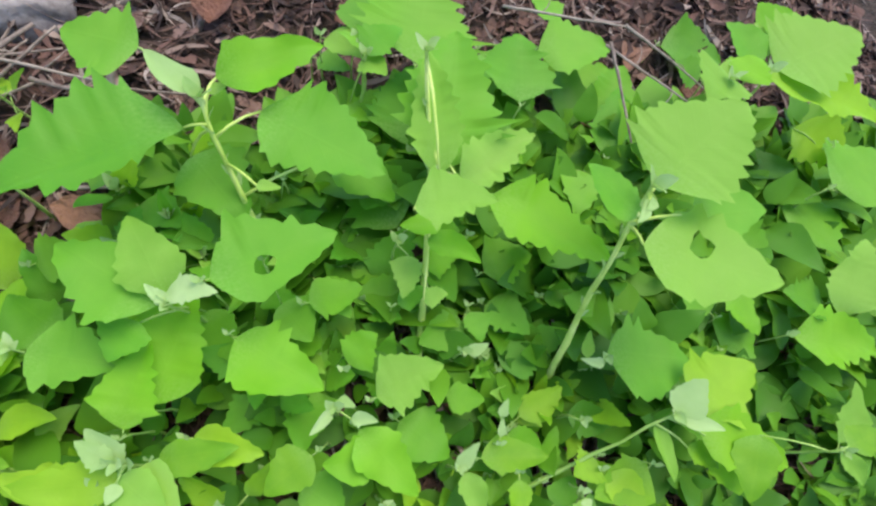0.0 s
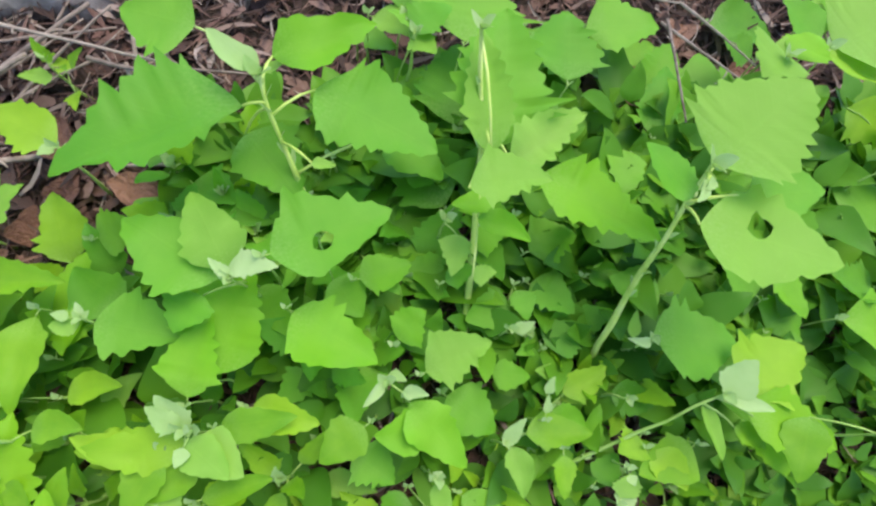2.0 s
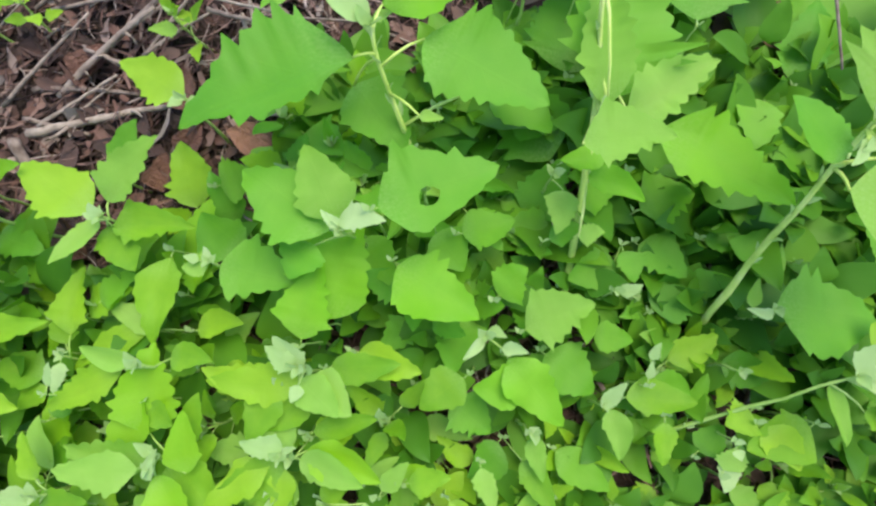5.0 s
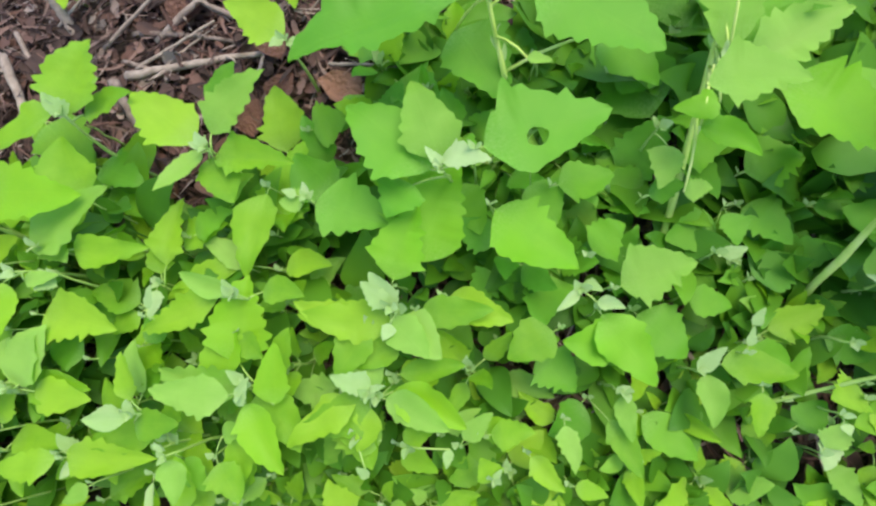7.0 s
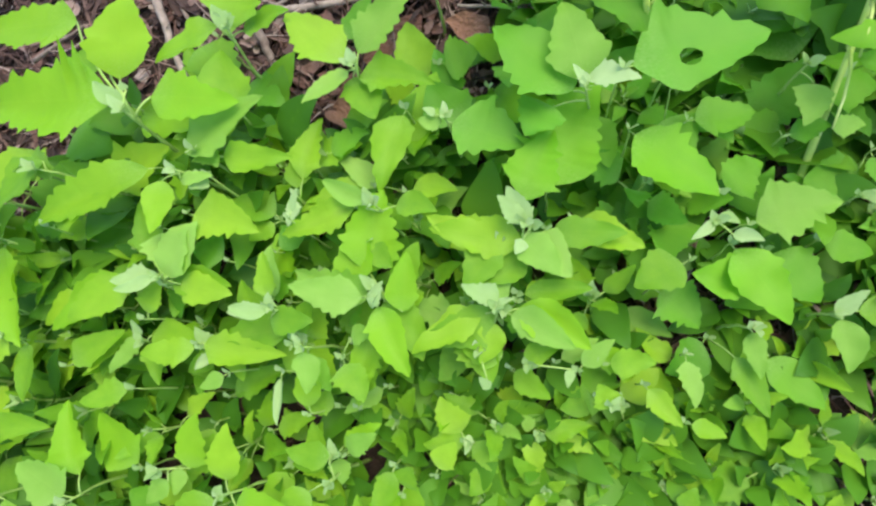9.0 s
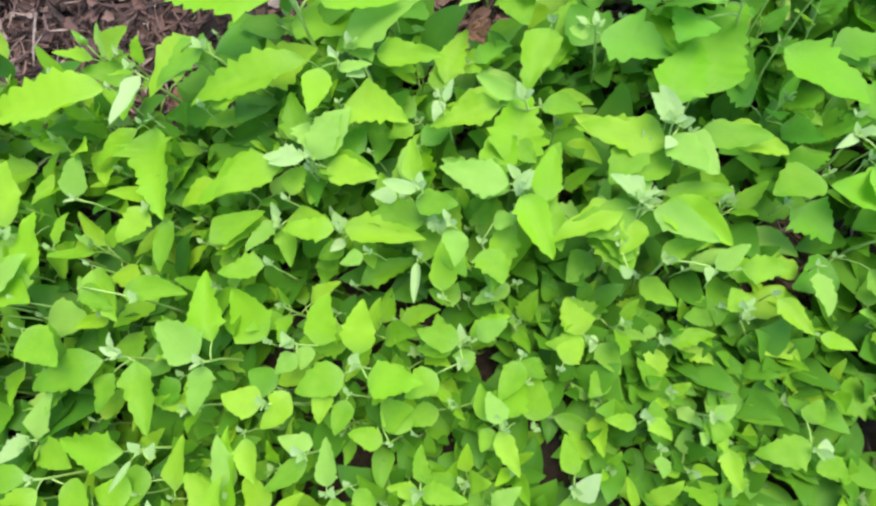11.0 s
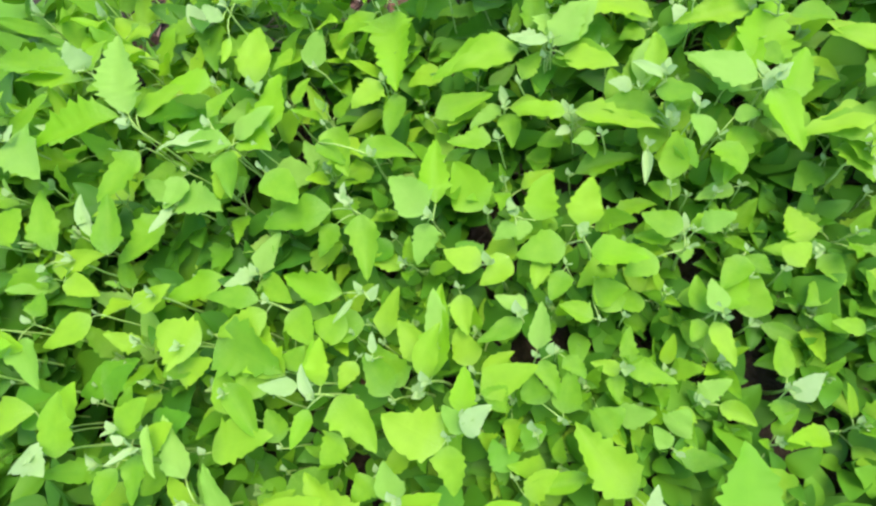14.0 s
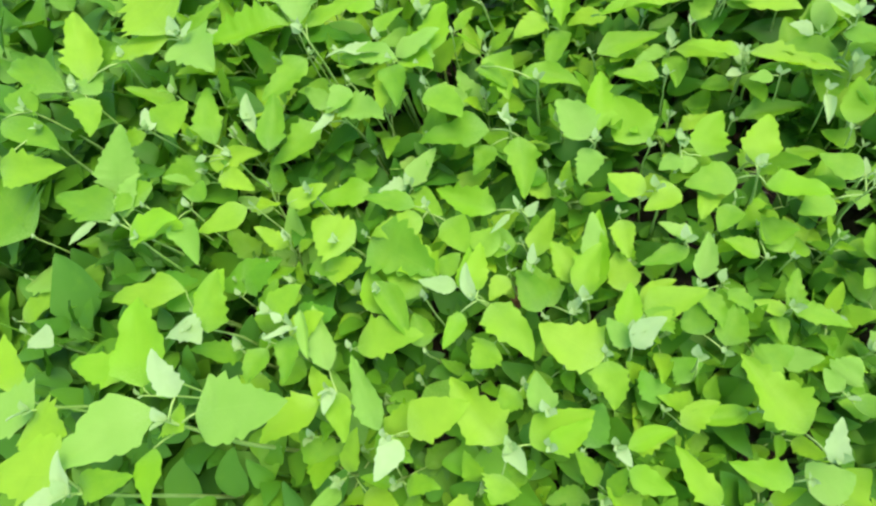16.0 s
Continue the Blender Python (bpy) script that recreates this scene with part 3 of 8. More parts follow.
known((-0.522, -0.080, 0.067), [
    ((-0.517, -0.079, 0.066), (-0.484, -0.075, 0.067), 1.33, "oval", LEAF_SHADED, -12),
], thick=0.0012, buds=2, name="goosefoot_sprout", label="slender green goosefoot sprout with a toothed leaf")
known((-0.459, -0.081, 0.080), [
    ((-0.462, -0.085, 0.079), (-0.485, -0.111, 0.081), 1.38, "oval", LEAF, 11),
], thick=0.0012, buds=2, name="goosefoot_sprout", label="slender green goosefoot sprout with a toothed leaf")
known((-0.497, -0.124, 0.100), [
    ((-0.503, -0.123, 0.096), (-0.513, -0.156, 0.096), 1.13, "oval", LEAF, -9),
    ((-0.485, -0.127, 0.090), (-0.472, -0.169, 0.089), 0.81, "oval", LEAF, 10),
])
known((-0.099, 0.026, 0.107), [
    ((-0.094, 0.025, 0.106), (-0.051, 0.013, 0.109), 0.86, "oval", LEAF, 0),
], thick=0.0012, buds=2, name="goosefoot_sprout", label="slender green goosefoot sprout with a toothed leaf")
known((-0.119, 0.041, 0.112), [
    ((-0.118, 0.046, 0.111), (-0.095, 0.120, 0.122), 0.81, "large", LEAF_FRESH, 5),
], thick=0.0012, buds=2, name="goosefoot_sprout", label="slender green goosefoot sprout with a toothed leaf")
known((-0.124, 0.013, 0.122), [
    ((-0.126, 0.014, 0.122), (-0.143, 0.032, 0.136), 0.94, "oval", MEALY, -10),
    ((-0.124, 0.007, 0.113), (-0.094, -0.015, 0.116), 1.23, "oval", LEAF_PALE, 5),
    ((-0.128, 0.004, 0.109), (-0.192, 0.004, 0.112), 0.54, "broad", LEAF, -10),
    ((-0.129, 0.002, 0.106), (-0.151, -0.026, 0.107), 1.16, "oval", LEAF, -10),
    ((-0.128, 0.003, 0.122), (-0.131, -0.008, 0.124), 1.29, "oval", MEALY, -14),
])
known((-0.127, -0.028, 0.098), [
    ((-0.122, -0.027, 0.097), (-0.079, -0.017, 0.102), 0.76, "lance", LEAF, -8),
], thick=0.0012, buds=2, name="goosefoot_sprout", label="slender green goosefoot sprout with a toothed leaf")
known((-0.134, -0.042, 0.108), [
    ((-0.124, -0.038, 0.102), (-0.075, -0.056, 0.100), 0.82, "oval", LEAF_WARM, 13),
    ((-0.139, -0.043, 0.099), (-0.183, -0.070, 0.099), 0.86, "oval", LEAF, -14),
    ((-0.134, -0.036, 0.099), (-0.158, -0.015, 0.108), 0.95, "oval", LEAF_PALE, 10),
    ((-0.125, -0.028, 0.071), (-0.127, -0.052, 0.070), 1.34, "broad", LEAF_SHADED, -8),
])
known((-0.219, -0.066, 0.090), [
    ((-0.219, -0.071, 0.089), (-0.221, -0.121, 0.084), 0.50, "broad", LEAF, -4),
], thick=0.0012, buds=2, name="goosefoot_sprout", label="slender green goosefoot sprout with a toothed leaf")
known((-0.218, -0.044, 0.110), [
    ((-0.219, -0.056, 0.110), (-0.213, -0.038, 0.120), 0.87, "lance", MEALY, -9),
    ((-0.229, -0.031, 0.101), (-0.230, 0.028, 0.110), 0.82, "broad", LEAF_WARM, 13),
    ((-0.226, -0.048, 0.099), (-0.279, -0.039, 0.111), 0.59, "broad", LEAF_PALE, -9),
    ((-0.213, -0.046, 0.097), (-0.181, -0.083, 0.093), 0.96, "oval", LEAF, -5),
    ((-0.208, -0.038, 0.095), (-0.199, -0.004, 0.103), 0.94, "oval", LEAF, -8),
    ((-0.220, -0.042, 0.110), (-0.231, -0.036, 0.116), 0.93, "oval", MEALY, 3),
])
known((-0.311, -0.000, 0.089), [
    ((-0.315, -0.004, 0.088), (-0.331, -0.020, 0.089), 1.33, "oval", LEAF, -2),
    ((-0.315, 0.003, 0.090), (-0.350, 0.008, 0.095), 1.22, "oval", LEAF, 14),
], thick=0.0012, buds=2, name="goosefoot_sprout", label="slender green goosefoot sprout with a toothed leaf")
known((-0.229, 0.064, 0.081), [
    ((-0.228, 0.069, 0.080), (-0.216, 0.136, 0.090), 0.66, "large", LEAF_WARM, 8),
], thick=0.0012, buds=2, name="goosefoot_sprout", label="slender green goosefoot sprout with a toothed leaf")
known((-0.276, 0.073, 0.088), [
    ((-0.273, 0.077, 0.087), (-0.247, 0.105, 0.094), 1.05, "oval", LEAF, -9),
], thick=0.0012, buds=2, name="goosefoot_sprout", label="slender green goosefoot sprout with a toothed leaf")
known((-0.222, 0.038, 0.080), [
    ((-0.217, 0.039, 0.079), (-0.182, 0.044, 0.083), 0.97, "oval", LEAF, -8),
    ((-0.240, 0.038, 0.086), (-0.276, 0.056, 0.098), 0.76, "oval", LEAF_PALE, 7),
], thick=0.0012, buds=2, name="goosefoot_sprout", label="slender green goosefoot sprout with a toothed leaf")
known((-0.245, 0.036, 0.089), [
    ((-0.249, 0.034, 0.088), (-0.298, 0.007, 0.088), 0.50, "broad", LEAF, 14),
], thick=0.0012, buds=2, name="goosefoot_sprout", label="slender green goosefoot sprout with a toothed leaf")
known((-0.297, 0.017, 0.104), [
    ((-0.297, 0.031, 0.098), (-0.291, 0.079, 0.105), 0.59, "broad", LEAF, 6),
    ((-0.296, 0.012, 0.104), (-0.294, -0.009, 0.107), 0.81, "oval", MEALY, -8),
])
known((-0.223, -0.122, 0.075), [
    ((-0.223, -0.117, 0.074), (-0.219, -0.068, 0.082), 0.51, "broad", LEAF, -12),
], thick=0.0012, buds=2, name="goosefoot_sprout", label="slender green goosefoot sprout with a toothed leaf")
known((-0.255, -0.072, 0.064), [
    ((-0.253, -0.067, 0.063), (-0.240, -0.040, 0.068), 1.36, "oval", LEAF_SHADED, -6),
], thick=0.0012, buds=2, name="goosefoot_sprout", label="slender green goosefoot sprout with a toothed leaf")
known((-0.300, -0.070, 0.101), [
    ((-0.305, -0.071, 0.100), (-0.323, -0.076, 0.106), 1.06, "oval", MEALY, -10),
    ((-0.299, -0.058, 0.089), (-0.306, -0.022, 0.101), 0.99, "lance", LEAF_PALE, -5),
], thick=0.0012, buds=2, name="goosefoot_sprout", label="slender green goosefoot sprout with a toothed leaf")
known((-0.255, -0.133, 0.084), [
    ((-0.256, -0.128, 0.083), (-0.264, -0.092, 0.092), 0.87, "oval", LEAF_WARM, -3),
], thick=0.0012, buds=2, name="goosefoot_sprout", label="slender green goosefoot sprout with a toothed leaf")
known((-0.271, -0.089, 0.100), [
    ((-0.274, -0.079, 0.095), (-0.263, -0.056, 0.100), 1.23, "oval", LEAF, -14),
    ((-0.281, -0.080, 0.092), (-0.325, -0.094, 0.097), 0.88, "oval", LEAF, -1),
    ((-0.272, -0.086, 0.100), (-0.274, -0.079, 0.104), 1.51, "oval", MEALY, -9),
])
known((-0.123, 0.074, 0.056), [
    ((-0.125, 0.078, 0.055), (-0.140, 0.106, 0.061), 1.53, "oval", LEAF_SHADED, 12),
], thick=0.0012, buds=2, name="goosefoot_sprout", label="slender green goosefoot sprout with a toothed leaf")
known((-0.176, 0.136, 0.075), [
    ((-0.171, 0.135, 0.074), (-0.113, 0.118, 0.073), 0.89, "broad", LEAF_FRESH, -5),
], thick=0.0012, buds=2, name="goosefoot_sprout", label="slender green goosefoot sprout with a toothed leaf")
known((-0.135, 0.135, 0.056), [
    ((-0.137, 0.130, 0.055), (-0.159, 0.082, 0.047), 1.55, "broad", LEAF_SHADED, -4),
], thick=0.0012, buds=2, name="goosefoot_sprout", label="slender green goosefoot sprout with a toothed leaf")
known((-0.145, -0.069, 0.097), [
    ((-0.130, -0.070, 0.088), (-0.163, -0.064, 0.094), 1.25, "oval", LEAF, 5),
    ((-0.153, -0.059, 0.087), (-0.134, -0.089, 0.087), 1.18, "oval", LEAF, 4),
    ((-0.134, -0.092, 0.097), (-0.142, -0.086, 0.101), 1.07, "oval", MEALY, -14),
])
known((-0.064, -0.061, 0.074), [
    ((-0.059, -0.060, 0.073), (-0.030, -0.055, 0.076), 1.04, "oval", LEAF, 8),
], thick=0.0012, buds=2, name="goosefoot_sprout", label="slender green goosefoot sprout with a toothed leaf")
known((-0.080, -0.069, 0.078), [
    ((-0.077, -0.065, 0.077), (-0.059, -0.045, 0.084), 0.84, "oval", LEAF_PALE, 7),
], thick=0.0012, buds=2, name="goosefoot_sprout", label="slender green goosefoot sprout with a toothed leaf")
known((-0.113, -0.072, 0.092), [
    ((-0.115, -0.071, 0.087), (-0.093, -0.056, 0.091), 0.96, "oval", LEAF, 5),
    ((-0.085, -0.070, 0.092), (-0.086, -0.082, 0.094), 0.92, "oval", MEALY, -4),
    ((-0.111, -0.060, 0.082), (-0.085, -0.048, 0.086), 0.77, "oval", LEAF, -12),
])
known((-0.570, -0.226, 0.072), [
    ((-0.565, -0.225, 0.071), (-0.520, -0.219, 0.077), 1.12, "oval", LEAF_PALE, 12),
], thick=0.0012, buds=2, name="goosefoot_sprout", label="slender green goosefoot sprout with a toothed leaf")
known((-0.474, -0.235, 0.093), [
    ((-0.488, -0.242, 0.086), (-0.535, -0.277, 0.085), 0.62, "broad", LEAF, -5),
    ((-0.465, -0.236, 0.083), (-0.435, -0.283, 0.078), 0.54, "broad", LEAF, -3),
    ((-0.478, -0.233, 0.093), (-0.482, -0.221, 0.100), 0.85, "lance", MEALY, -5),
    ((-0.470, -0.233, 0.093), (-0.485, -0.233, 0.100), 0.89, "lance", MEALY, 1),
    ((-0.483, -0.249, 0.077), (-0.482, -0.280, 0.076), 1.05, "oval", LEAF, 8),
])
known((-0.550, -0.314, 0.044), [
    ((-0.550, -0.319, 0.043), (-0.554, -0.362, 0.041), 0.82, "oval", LEAF_SHADED, 8),
    ((-0.552, -0.324, 0.069), (-0.593, -0.362, 0.067), 0.51, "broad", LEAF_WARM, -9),
], thick=0.0012, buds=2, name="goosefoot_sprout", label="slender green goosefoot sprout with a toothed leaf")
known((-0.523, -0.311, 0.080), [
    ((-0.524, -0.312, 0.080), (-0.538, -0.332, 0.087), 0.84, "oval", MEALY, -4),
    ((-0.524, -0.310, 0.073), (-0.521, -0.273, 0.083), 0.86, "oval", LEAF_PALE, 1),
    ((-0.523, -0.316, 0.070), (-0.487, -0.320, 0.071), 0.98, "oval", LEAF, 1),
])
known((-0.423, -0.310, 0.064), [
    ((-0.427, -0.312, 0.063), (-0.464, -0.332, 0.067), 1.05, "oval", LEAF, 9),
], thick=0.0012, buds=2, name="goosefoot_sprout", label="slender green goosefoot sprout with a toothed leaf")
known((-0.408, -0.319, 0.061), [
    ((-0.409, -0.314, 0.060), (-0.414, -0.275, 0.069), 0.80, "oval", LEAF, -14),
], thick=0.0012, buds=2, name="goosefoot_sprout", label="slender green goosefoot sprout with a toothed leaf")
known((-0.435, -0.292, 0.080), [
    ((-0.451, -0.298, 0.073), (-0.503, -0.304, 0.076), 0.60, "broad", LEAF_WARM, -9),
    ((-0.438, -0.300, 0.080), (-0.441, -0.323, 0.085), 0.46, "lance", MEALY, -13),
    ((-0.425, -0.296, 0.080), (-0.423, -0.283, 0.085), 1.09, "oval", MEALY, -6),
])
known((-0.439, -0.237, 0.059), [
    ((-0.441, -0.241, 0.058), (-0.452, -0.263, 0.057), 1.17, "broad", LEAF_SHADED, 3),
], thick=0.0012, buds=2, name="goosefoot_sprout", label="slender green goosefoot sprout with a toothed leaf")
known((-0.373, -0.196, 0.074), [
    ((-0.377, -0.193, 0.073), (-0.416, -0.165, 0.079), 1.17, "oval", LEAF_WARM, -14),
], thick=0.0012, buds=2, name="goosefoot_sprout", label="slender green goosefoot sprout with a toothed leaf")
known((-0.407, -0.223, 0.095), [
    ((-0.414, -0.221, 0.090), (-0.449, -0.205, 0.101), 1.24, "oval", LEAF_PALE, -3),
    ((-0.411, -0.207, 0.085), (-0.433, -0.158, 0.093), 0.54, "broad", LEAF_WARM, 13),
    ((-0.410, -0.225, 0.086), (-0.401, -0.259, 0.087), 0.93, "oval", LEAF_PALE, -2),
])
known((-0.363, -0.226, 0.047), [
    ((-0.368, -0.225, 0.046), (-0.394, -0.220, 0.049), 1.55, "oval", LEAF_SHADED, 4),
], thick=0.0012, buds=2, name="goosefoot_sprout", label="slender green goosefoot sprout with a toothed leaf")
known((-0.354, -0.191, 0.085), [
    ((-0.349, -0.195, 0.085), (-0.359, -0.186, 0.091), 0.96, "oval", MEALY, 11),
    ((-0.348, -0.199, 0.076), (-0.359, -0.216, 0.077), 1.27, "oval", LEAF_PALE, -1),
    ((-0.337, -0.188, 0.072), (-0.338, -0.149, 0.081), 1.06, "oval", LEAF_WARM, -3),
    ((-0.345, -0.190, 0.071), (-0.343, -0.208, 0.072), 1.33, "oval", LEAF_PALE, -2),
])
known((-0.319, -0.211, 0.074), [
    ((-0.319, -0.216, 0.073), (-0.317, -0.240, 0.073), 1.03, "oval", LEAF, -9),
], thick=0.0012, buds=2, name="goosefoot_sprout", label="slender green goosefoot sprout with a toothed leaf")
known((-0.303, -0.214, 0.074), [
    ((-0.303, -0.219, 0.073), (-0.303, -0.244, 0.073), 1.15, "oval", LEAF, 8),
], thick=0.0012, buds=2, name="goosefoot_sprout", label="slender green goosefoot sprout with a toothed leaf")
known((-0.299, -0.195, 0.093), [
    ((-0.301, -0.196, 0.093), (-0.297, -0.187, 0.097), 1.36, "oval", MEALY, 12),
    ((-0.290, -0.201, 0.083), (-0.250, -0.194, 0.087), 0.82, "broad", LEAF_WARM, -14),
    ((-0.302, -0.187, 0.083), (-0.308, -0.149, 0.092), 0.81, "broad", LEAF_WARM, 0),
    ((-0.308, -0.202, 0.080), (-0.338, -0.224, 0.082), 1.09, "oval", LEAF, -13),
])
known((-0.336, -0.311, 0.059), [
    ((-0.339, -0.307, 0.058), (-0.359, -0.285, 0.065), 1.18, "oval", LEAF, -11),
], thick=0.0012, buds=2, name="goosefoot_sprout", label="slender green goosefoot sprout with a toothed leaf")
known((-0.367, -0.306, 0.062), [
    ((-0.369, -0.302, 0.061), (-0.387, -0.267, 0.073), 0.72, "oval", LEAF_PALE, 5),
], thick=0.0012, buds=2, name="goosefoot_sprout", label="slender green goosefoot sprout with a toothed leaf")
known((-0.361, -0.332, 0.074), [
    ((-0.364, -0.331, 0.070), (-0.369, -0.290, 0.079), 0.76, "oval", LEAF, -8),
])
known((-0.286, -0.273, 0.060), [
    ((-0.281, -0.275, 0.059), (-0.262, -0.284, 0.059), 1.03, "oval", LEAF, -3),
    ((-0.290, -0.281, 0.078), (-0.290, -0.273, 0.082), 1.18, "oval", MEALY, -3),
    ((-0.295, -0.284, 0.061), (-0.275, -0.304, 0.060), 0.84, "oval", LEAF, 2),
], thick=0.0012, buds=2, name="goosefoot_sprout", label="slender green goosefoot sprout with a toothed leaf")
known((-0.299, -0.283, 0.064), [
    ((-0.300, -0.278, 0.063), (-0.309, -0.246, 0.072), 0.74, "oval", LEAF_PALE, 0),
], thick=0.0012, buds=2, name="goosefoot_sprout", label="slender green goosefoot sprout with a toothed leaf")
known((-0.328, -0.319, 0.059), [
    ((-0.326, -0.314, 0.058), (-0.314, -0.286, 0.064), 0.80, "oval", LEAF, -7),
], thick=0.0012, buds=2, name="goosefoot_sprout", label="slender green goosefoot sprout with a toothed leaf")
known((-0.320, -0.262, 0.078), [
    ((-0.316, -0.265, 0.073), (-0.340, -0.292, 0.074), 0.72, "oval", LEAF, 10),
    ((-0.317, -0.254, 0.070), (-0.342, -0.256, 0.075), 0.97, "oval", LEAF_PALE, 12),
])
known((-0.511, -0.349, 0.076), [
    ((-0.506, -0.351, 0.075), (-0.477, -0.361, 0.076), 1.29, "oval", LEAF, -6),
], thick=0.0012, buds=2, name="goosefoot_sprout", label="slender green goosefoot sprout with a toothed leaf")
known((-0.525, -0.368, 0.086), [
    ((-0.520, -0.368, 0.085), (-0.458, -0.370, 0.083), 0.82, "broad", LEAF, 14),
], thick=0.0012, buds=2, name="goosefoot_sprout", label="slender green goosefoot sprout with a toothed leaf")
known((-0.537, -0.385, 0.098), [
    ((-0.527, -0.378, 0.089), (-0.565, -0.380, 0.095), 1.58, "oval", LEAF, 2),
])
known((-0.402, -0.335, 0.083), [
    ((-0.404, -0.330, 0.082), (-0.409, -0.317, 0.089), 0.71, "oval", MEALY, 4),
], thick=0.0012, buds=2, name="goosefoot_sprout", label="slender green goosefoot sprout with a toothed leaf")
known((-0.419, -0.335, 0.066), [
    ((-0.419, -0.340, 0.065), (-0.421, -0.363, 0.065), 1.08, "oval", LEAF, -11),
], thick=0.0012, buds=2, name="goosefoot_sprout", label="slender green goosefoot sprout with a toothed leaf")
known((-0.381, -0.354, 0.062), [
    ((-0.385, -0.351, 0.061), (-0.415, -0.333, 0.068), 1.07, "oval", LEAF, 0),
], thick=0.0012, buds=2, name="goosefoot_sprout", label="slender green goosefoot sprout with a toothed leaf")
known((-0.435, -0.367, 0.082), [
    ((-0.437, -0.370, 0.078), (-0.449, -0.339, 0.085), 0.72, "oval", LEAF_WARM, 10),
])
known((-0.235, -0.158, 0.070), [
    ((-0.235, -0.159, 0.070), (-0.239, -0.146, 0.076), 0.83, "oval", MEALY, 9),
    ((-0.231, -0.151, 0.062), (-0.206, -0.130, 0.067), 0.74, "oval", LEAF_WARM, 10),
    ((-0.241, -0.159, 0.060), (-0.266, -0.171, 0.062), 1.02, "oval", LEAF, 11),
    ((-0.234, -0.161, 0.058), (-0.227, -0.177, 0.059), 1.43, "oval", LEAF_PALE, -3),
    ((-0.253, -0.164, 0.053), (-0.260, -0.140, 0.058), 0.98, "oval", LEAF, 13),
])
known((-0.172, -0.201, 0.049), [
    ((-0.173, -0.196, 0.048), (-0.178, -0.164, 0.056), 1.24, "oval", LEAF, -13),
], thick=0.0012, buds=2, name="goosefoot_sprout", label="slender green goosefoot sprout with a toothed leaf")
known((-0.195, -0.204, 0.060), [
    ((-0.191, -0.199, 0.055), (-0.188, -0.163, 0.063), 0.76, "broad", LEAF_WARM, -5),
    ((-0.195, -0.209, 0.052), (-0.174, -0.235, 0.052), 0.75, "oval", LEAF, -1),
    ((-0.200, -0.204, 0.050), (-0.216, -0.181, 0.056), 0.93, "oval", LEAF, -12),
    ((-0.202, -0.209, 0.047), (-0.204, -0.227, 0.046), 1.22, "oval", LEAF, -8),
    ((-0.194, -0.193, 0.045), (-0.207, -0.189, 0.048), 1.34, "oval", LEAF_PALE, -4),
])
known((-0.132, -0.143, 0.038), [
    ((-0.133, -0.148, 0.037), (-0.139, -0.169, 0.037), 1.26, "oval", LEAF, -10),
], thick=0.0012, buds=2, name="goosefoot_sprout", label="slender green goosefoot sprout with a toothed leaf")
known((-0.146, -0.131, 0.053), [
    ((-0.152, -0.126, 0.047), (-0.171, -0.104, 0.054), 1.23, "oval", LEAF, 2),
    ((-0.141, -0.131, 0.046), (-0.121, -0.148, 0.046), 1.10, "oval", LEAF, 5),
    ((-0.148, -0.129, 0.044), (-0.178, -0.140, 0.047), 0.86, "oval", LEAF, -3),
    ((-0.145, -0.126, 0.053), (-0.146, -0.140, 0.055), 0.77, "oval", MEALY, -4),
])
known((-0.164, -0.188, 0.022), [
    ((-0.159, -0.188, 0.021), (-0.119, -0.190, 0.023), 0.78, "lance", LEAF, 3),
], thick=0.0012, buds=2, name="goosefoot_sprout", label="slender green goosefoot sprout with a toothed leaf")
known((-0.137, -0.233, 0.042), [
    ((-0.132, -0.238, 0.042), (-0.122, -0.217, 0.052), 0.97, "oval", MEALY, -6),
    ((-0.137, -0.223, 0.033), (-0.150, -0.198, 0.040), 0.90, "oval", LEAF, 8),
    ((-0.138, -0.239, 0.032), (-0.131, -0.255, 0.031), 1.32, "broad", LEAF, -12),
])
known((-0.240, -0.265, 0.052), [
    ((-0.238, -0.265, 0.047), (-0.204, -0.260, 0.050), 0.69, "oval", LEAF, -5),
    ((-0.240, -0.259, 0.044), (-0.246, -0.233, 0.050), 0.74, "oval", LEAF, 7),
    ((-0.241, -0.264, 0.043), (-0.263, -0.269, 0.046), 0.87, "oval", LEAF, -4),
    ((-0.245, -0.269, 0.040), (-0.234, -0.287, 0.040), 1.03, "oval", LEAF, -5),
])
known((-0.185, -0.263, 0.040), [
    ((-0.186, -0.263, 0.036), (-0.171, -0.241, 0.042), 0.88, "oval", LEAF_PALE, -9),
    ((-0.172, -0.259, 0.031), (-0.146, -0.263, 0.032), 0.90, "oval", LEAF, 11),
    ((-0.186, -0.264, 0.040), (-0.191, -0.259, 0.043), 1.08, "oval", MEALY, -12),
    ((-0.188, -0.268, 0.028), (-0.197, -0.288, 0.028), 1.02, "oval", LEAF, 6),
])
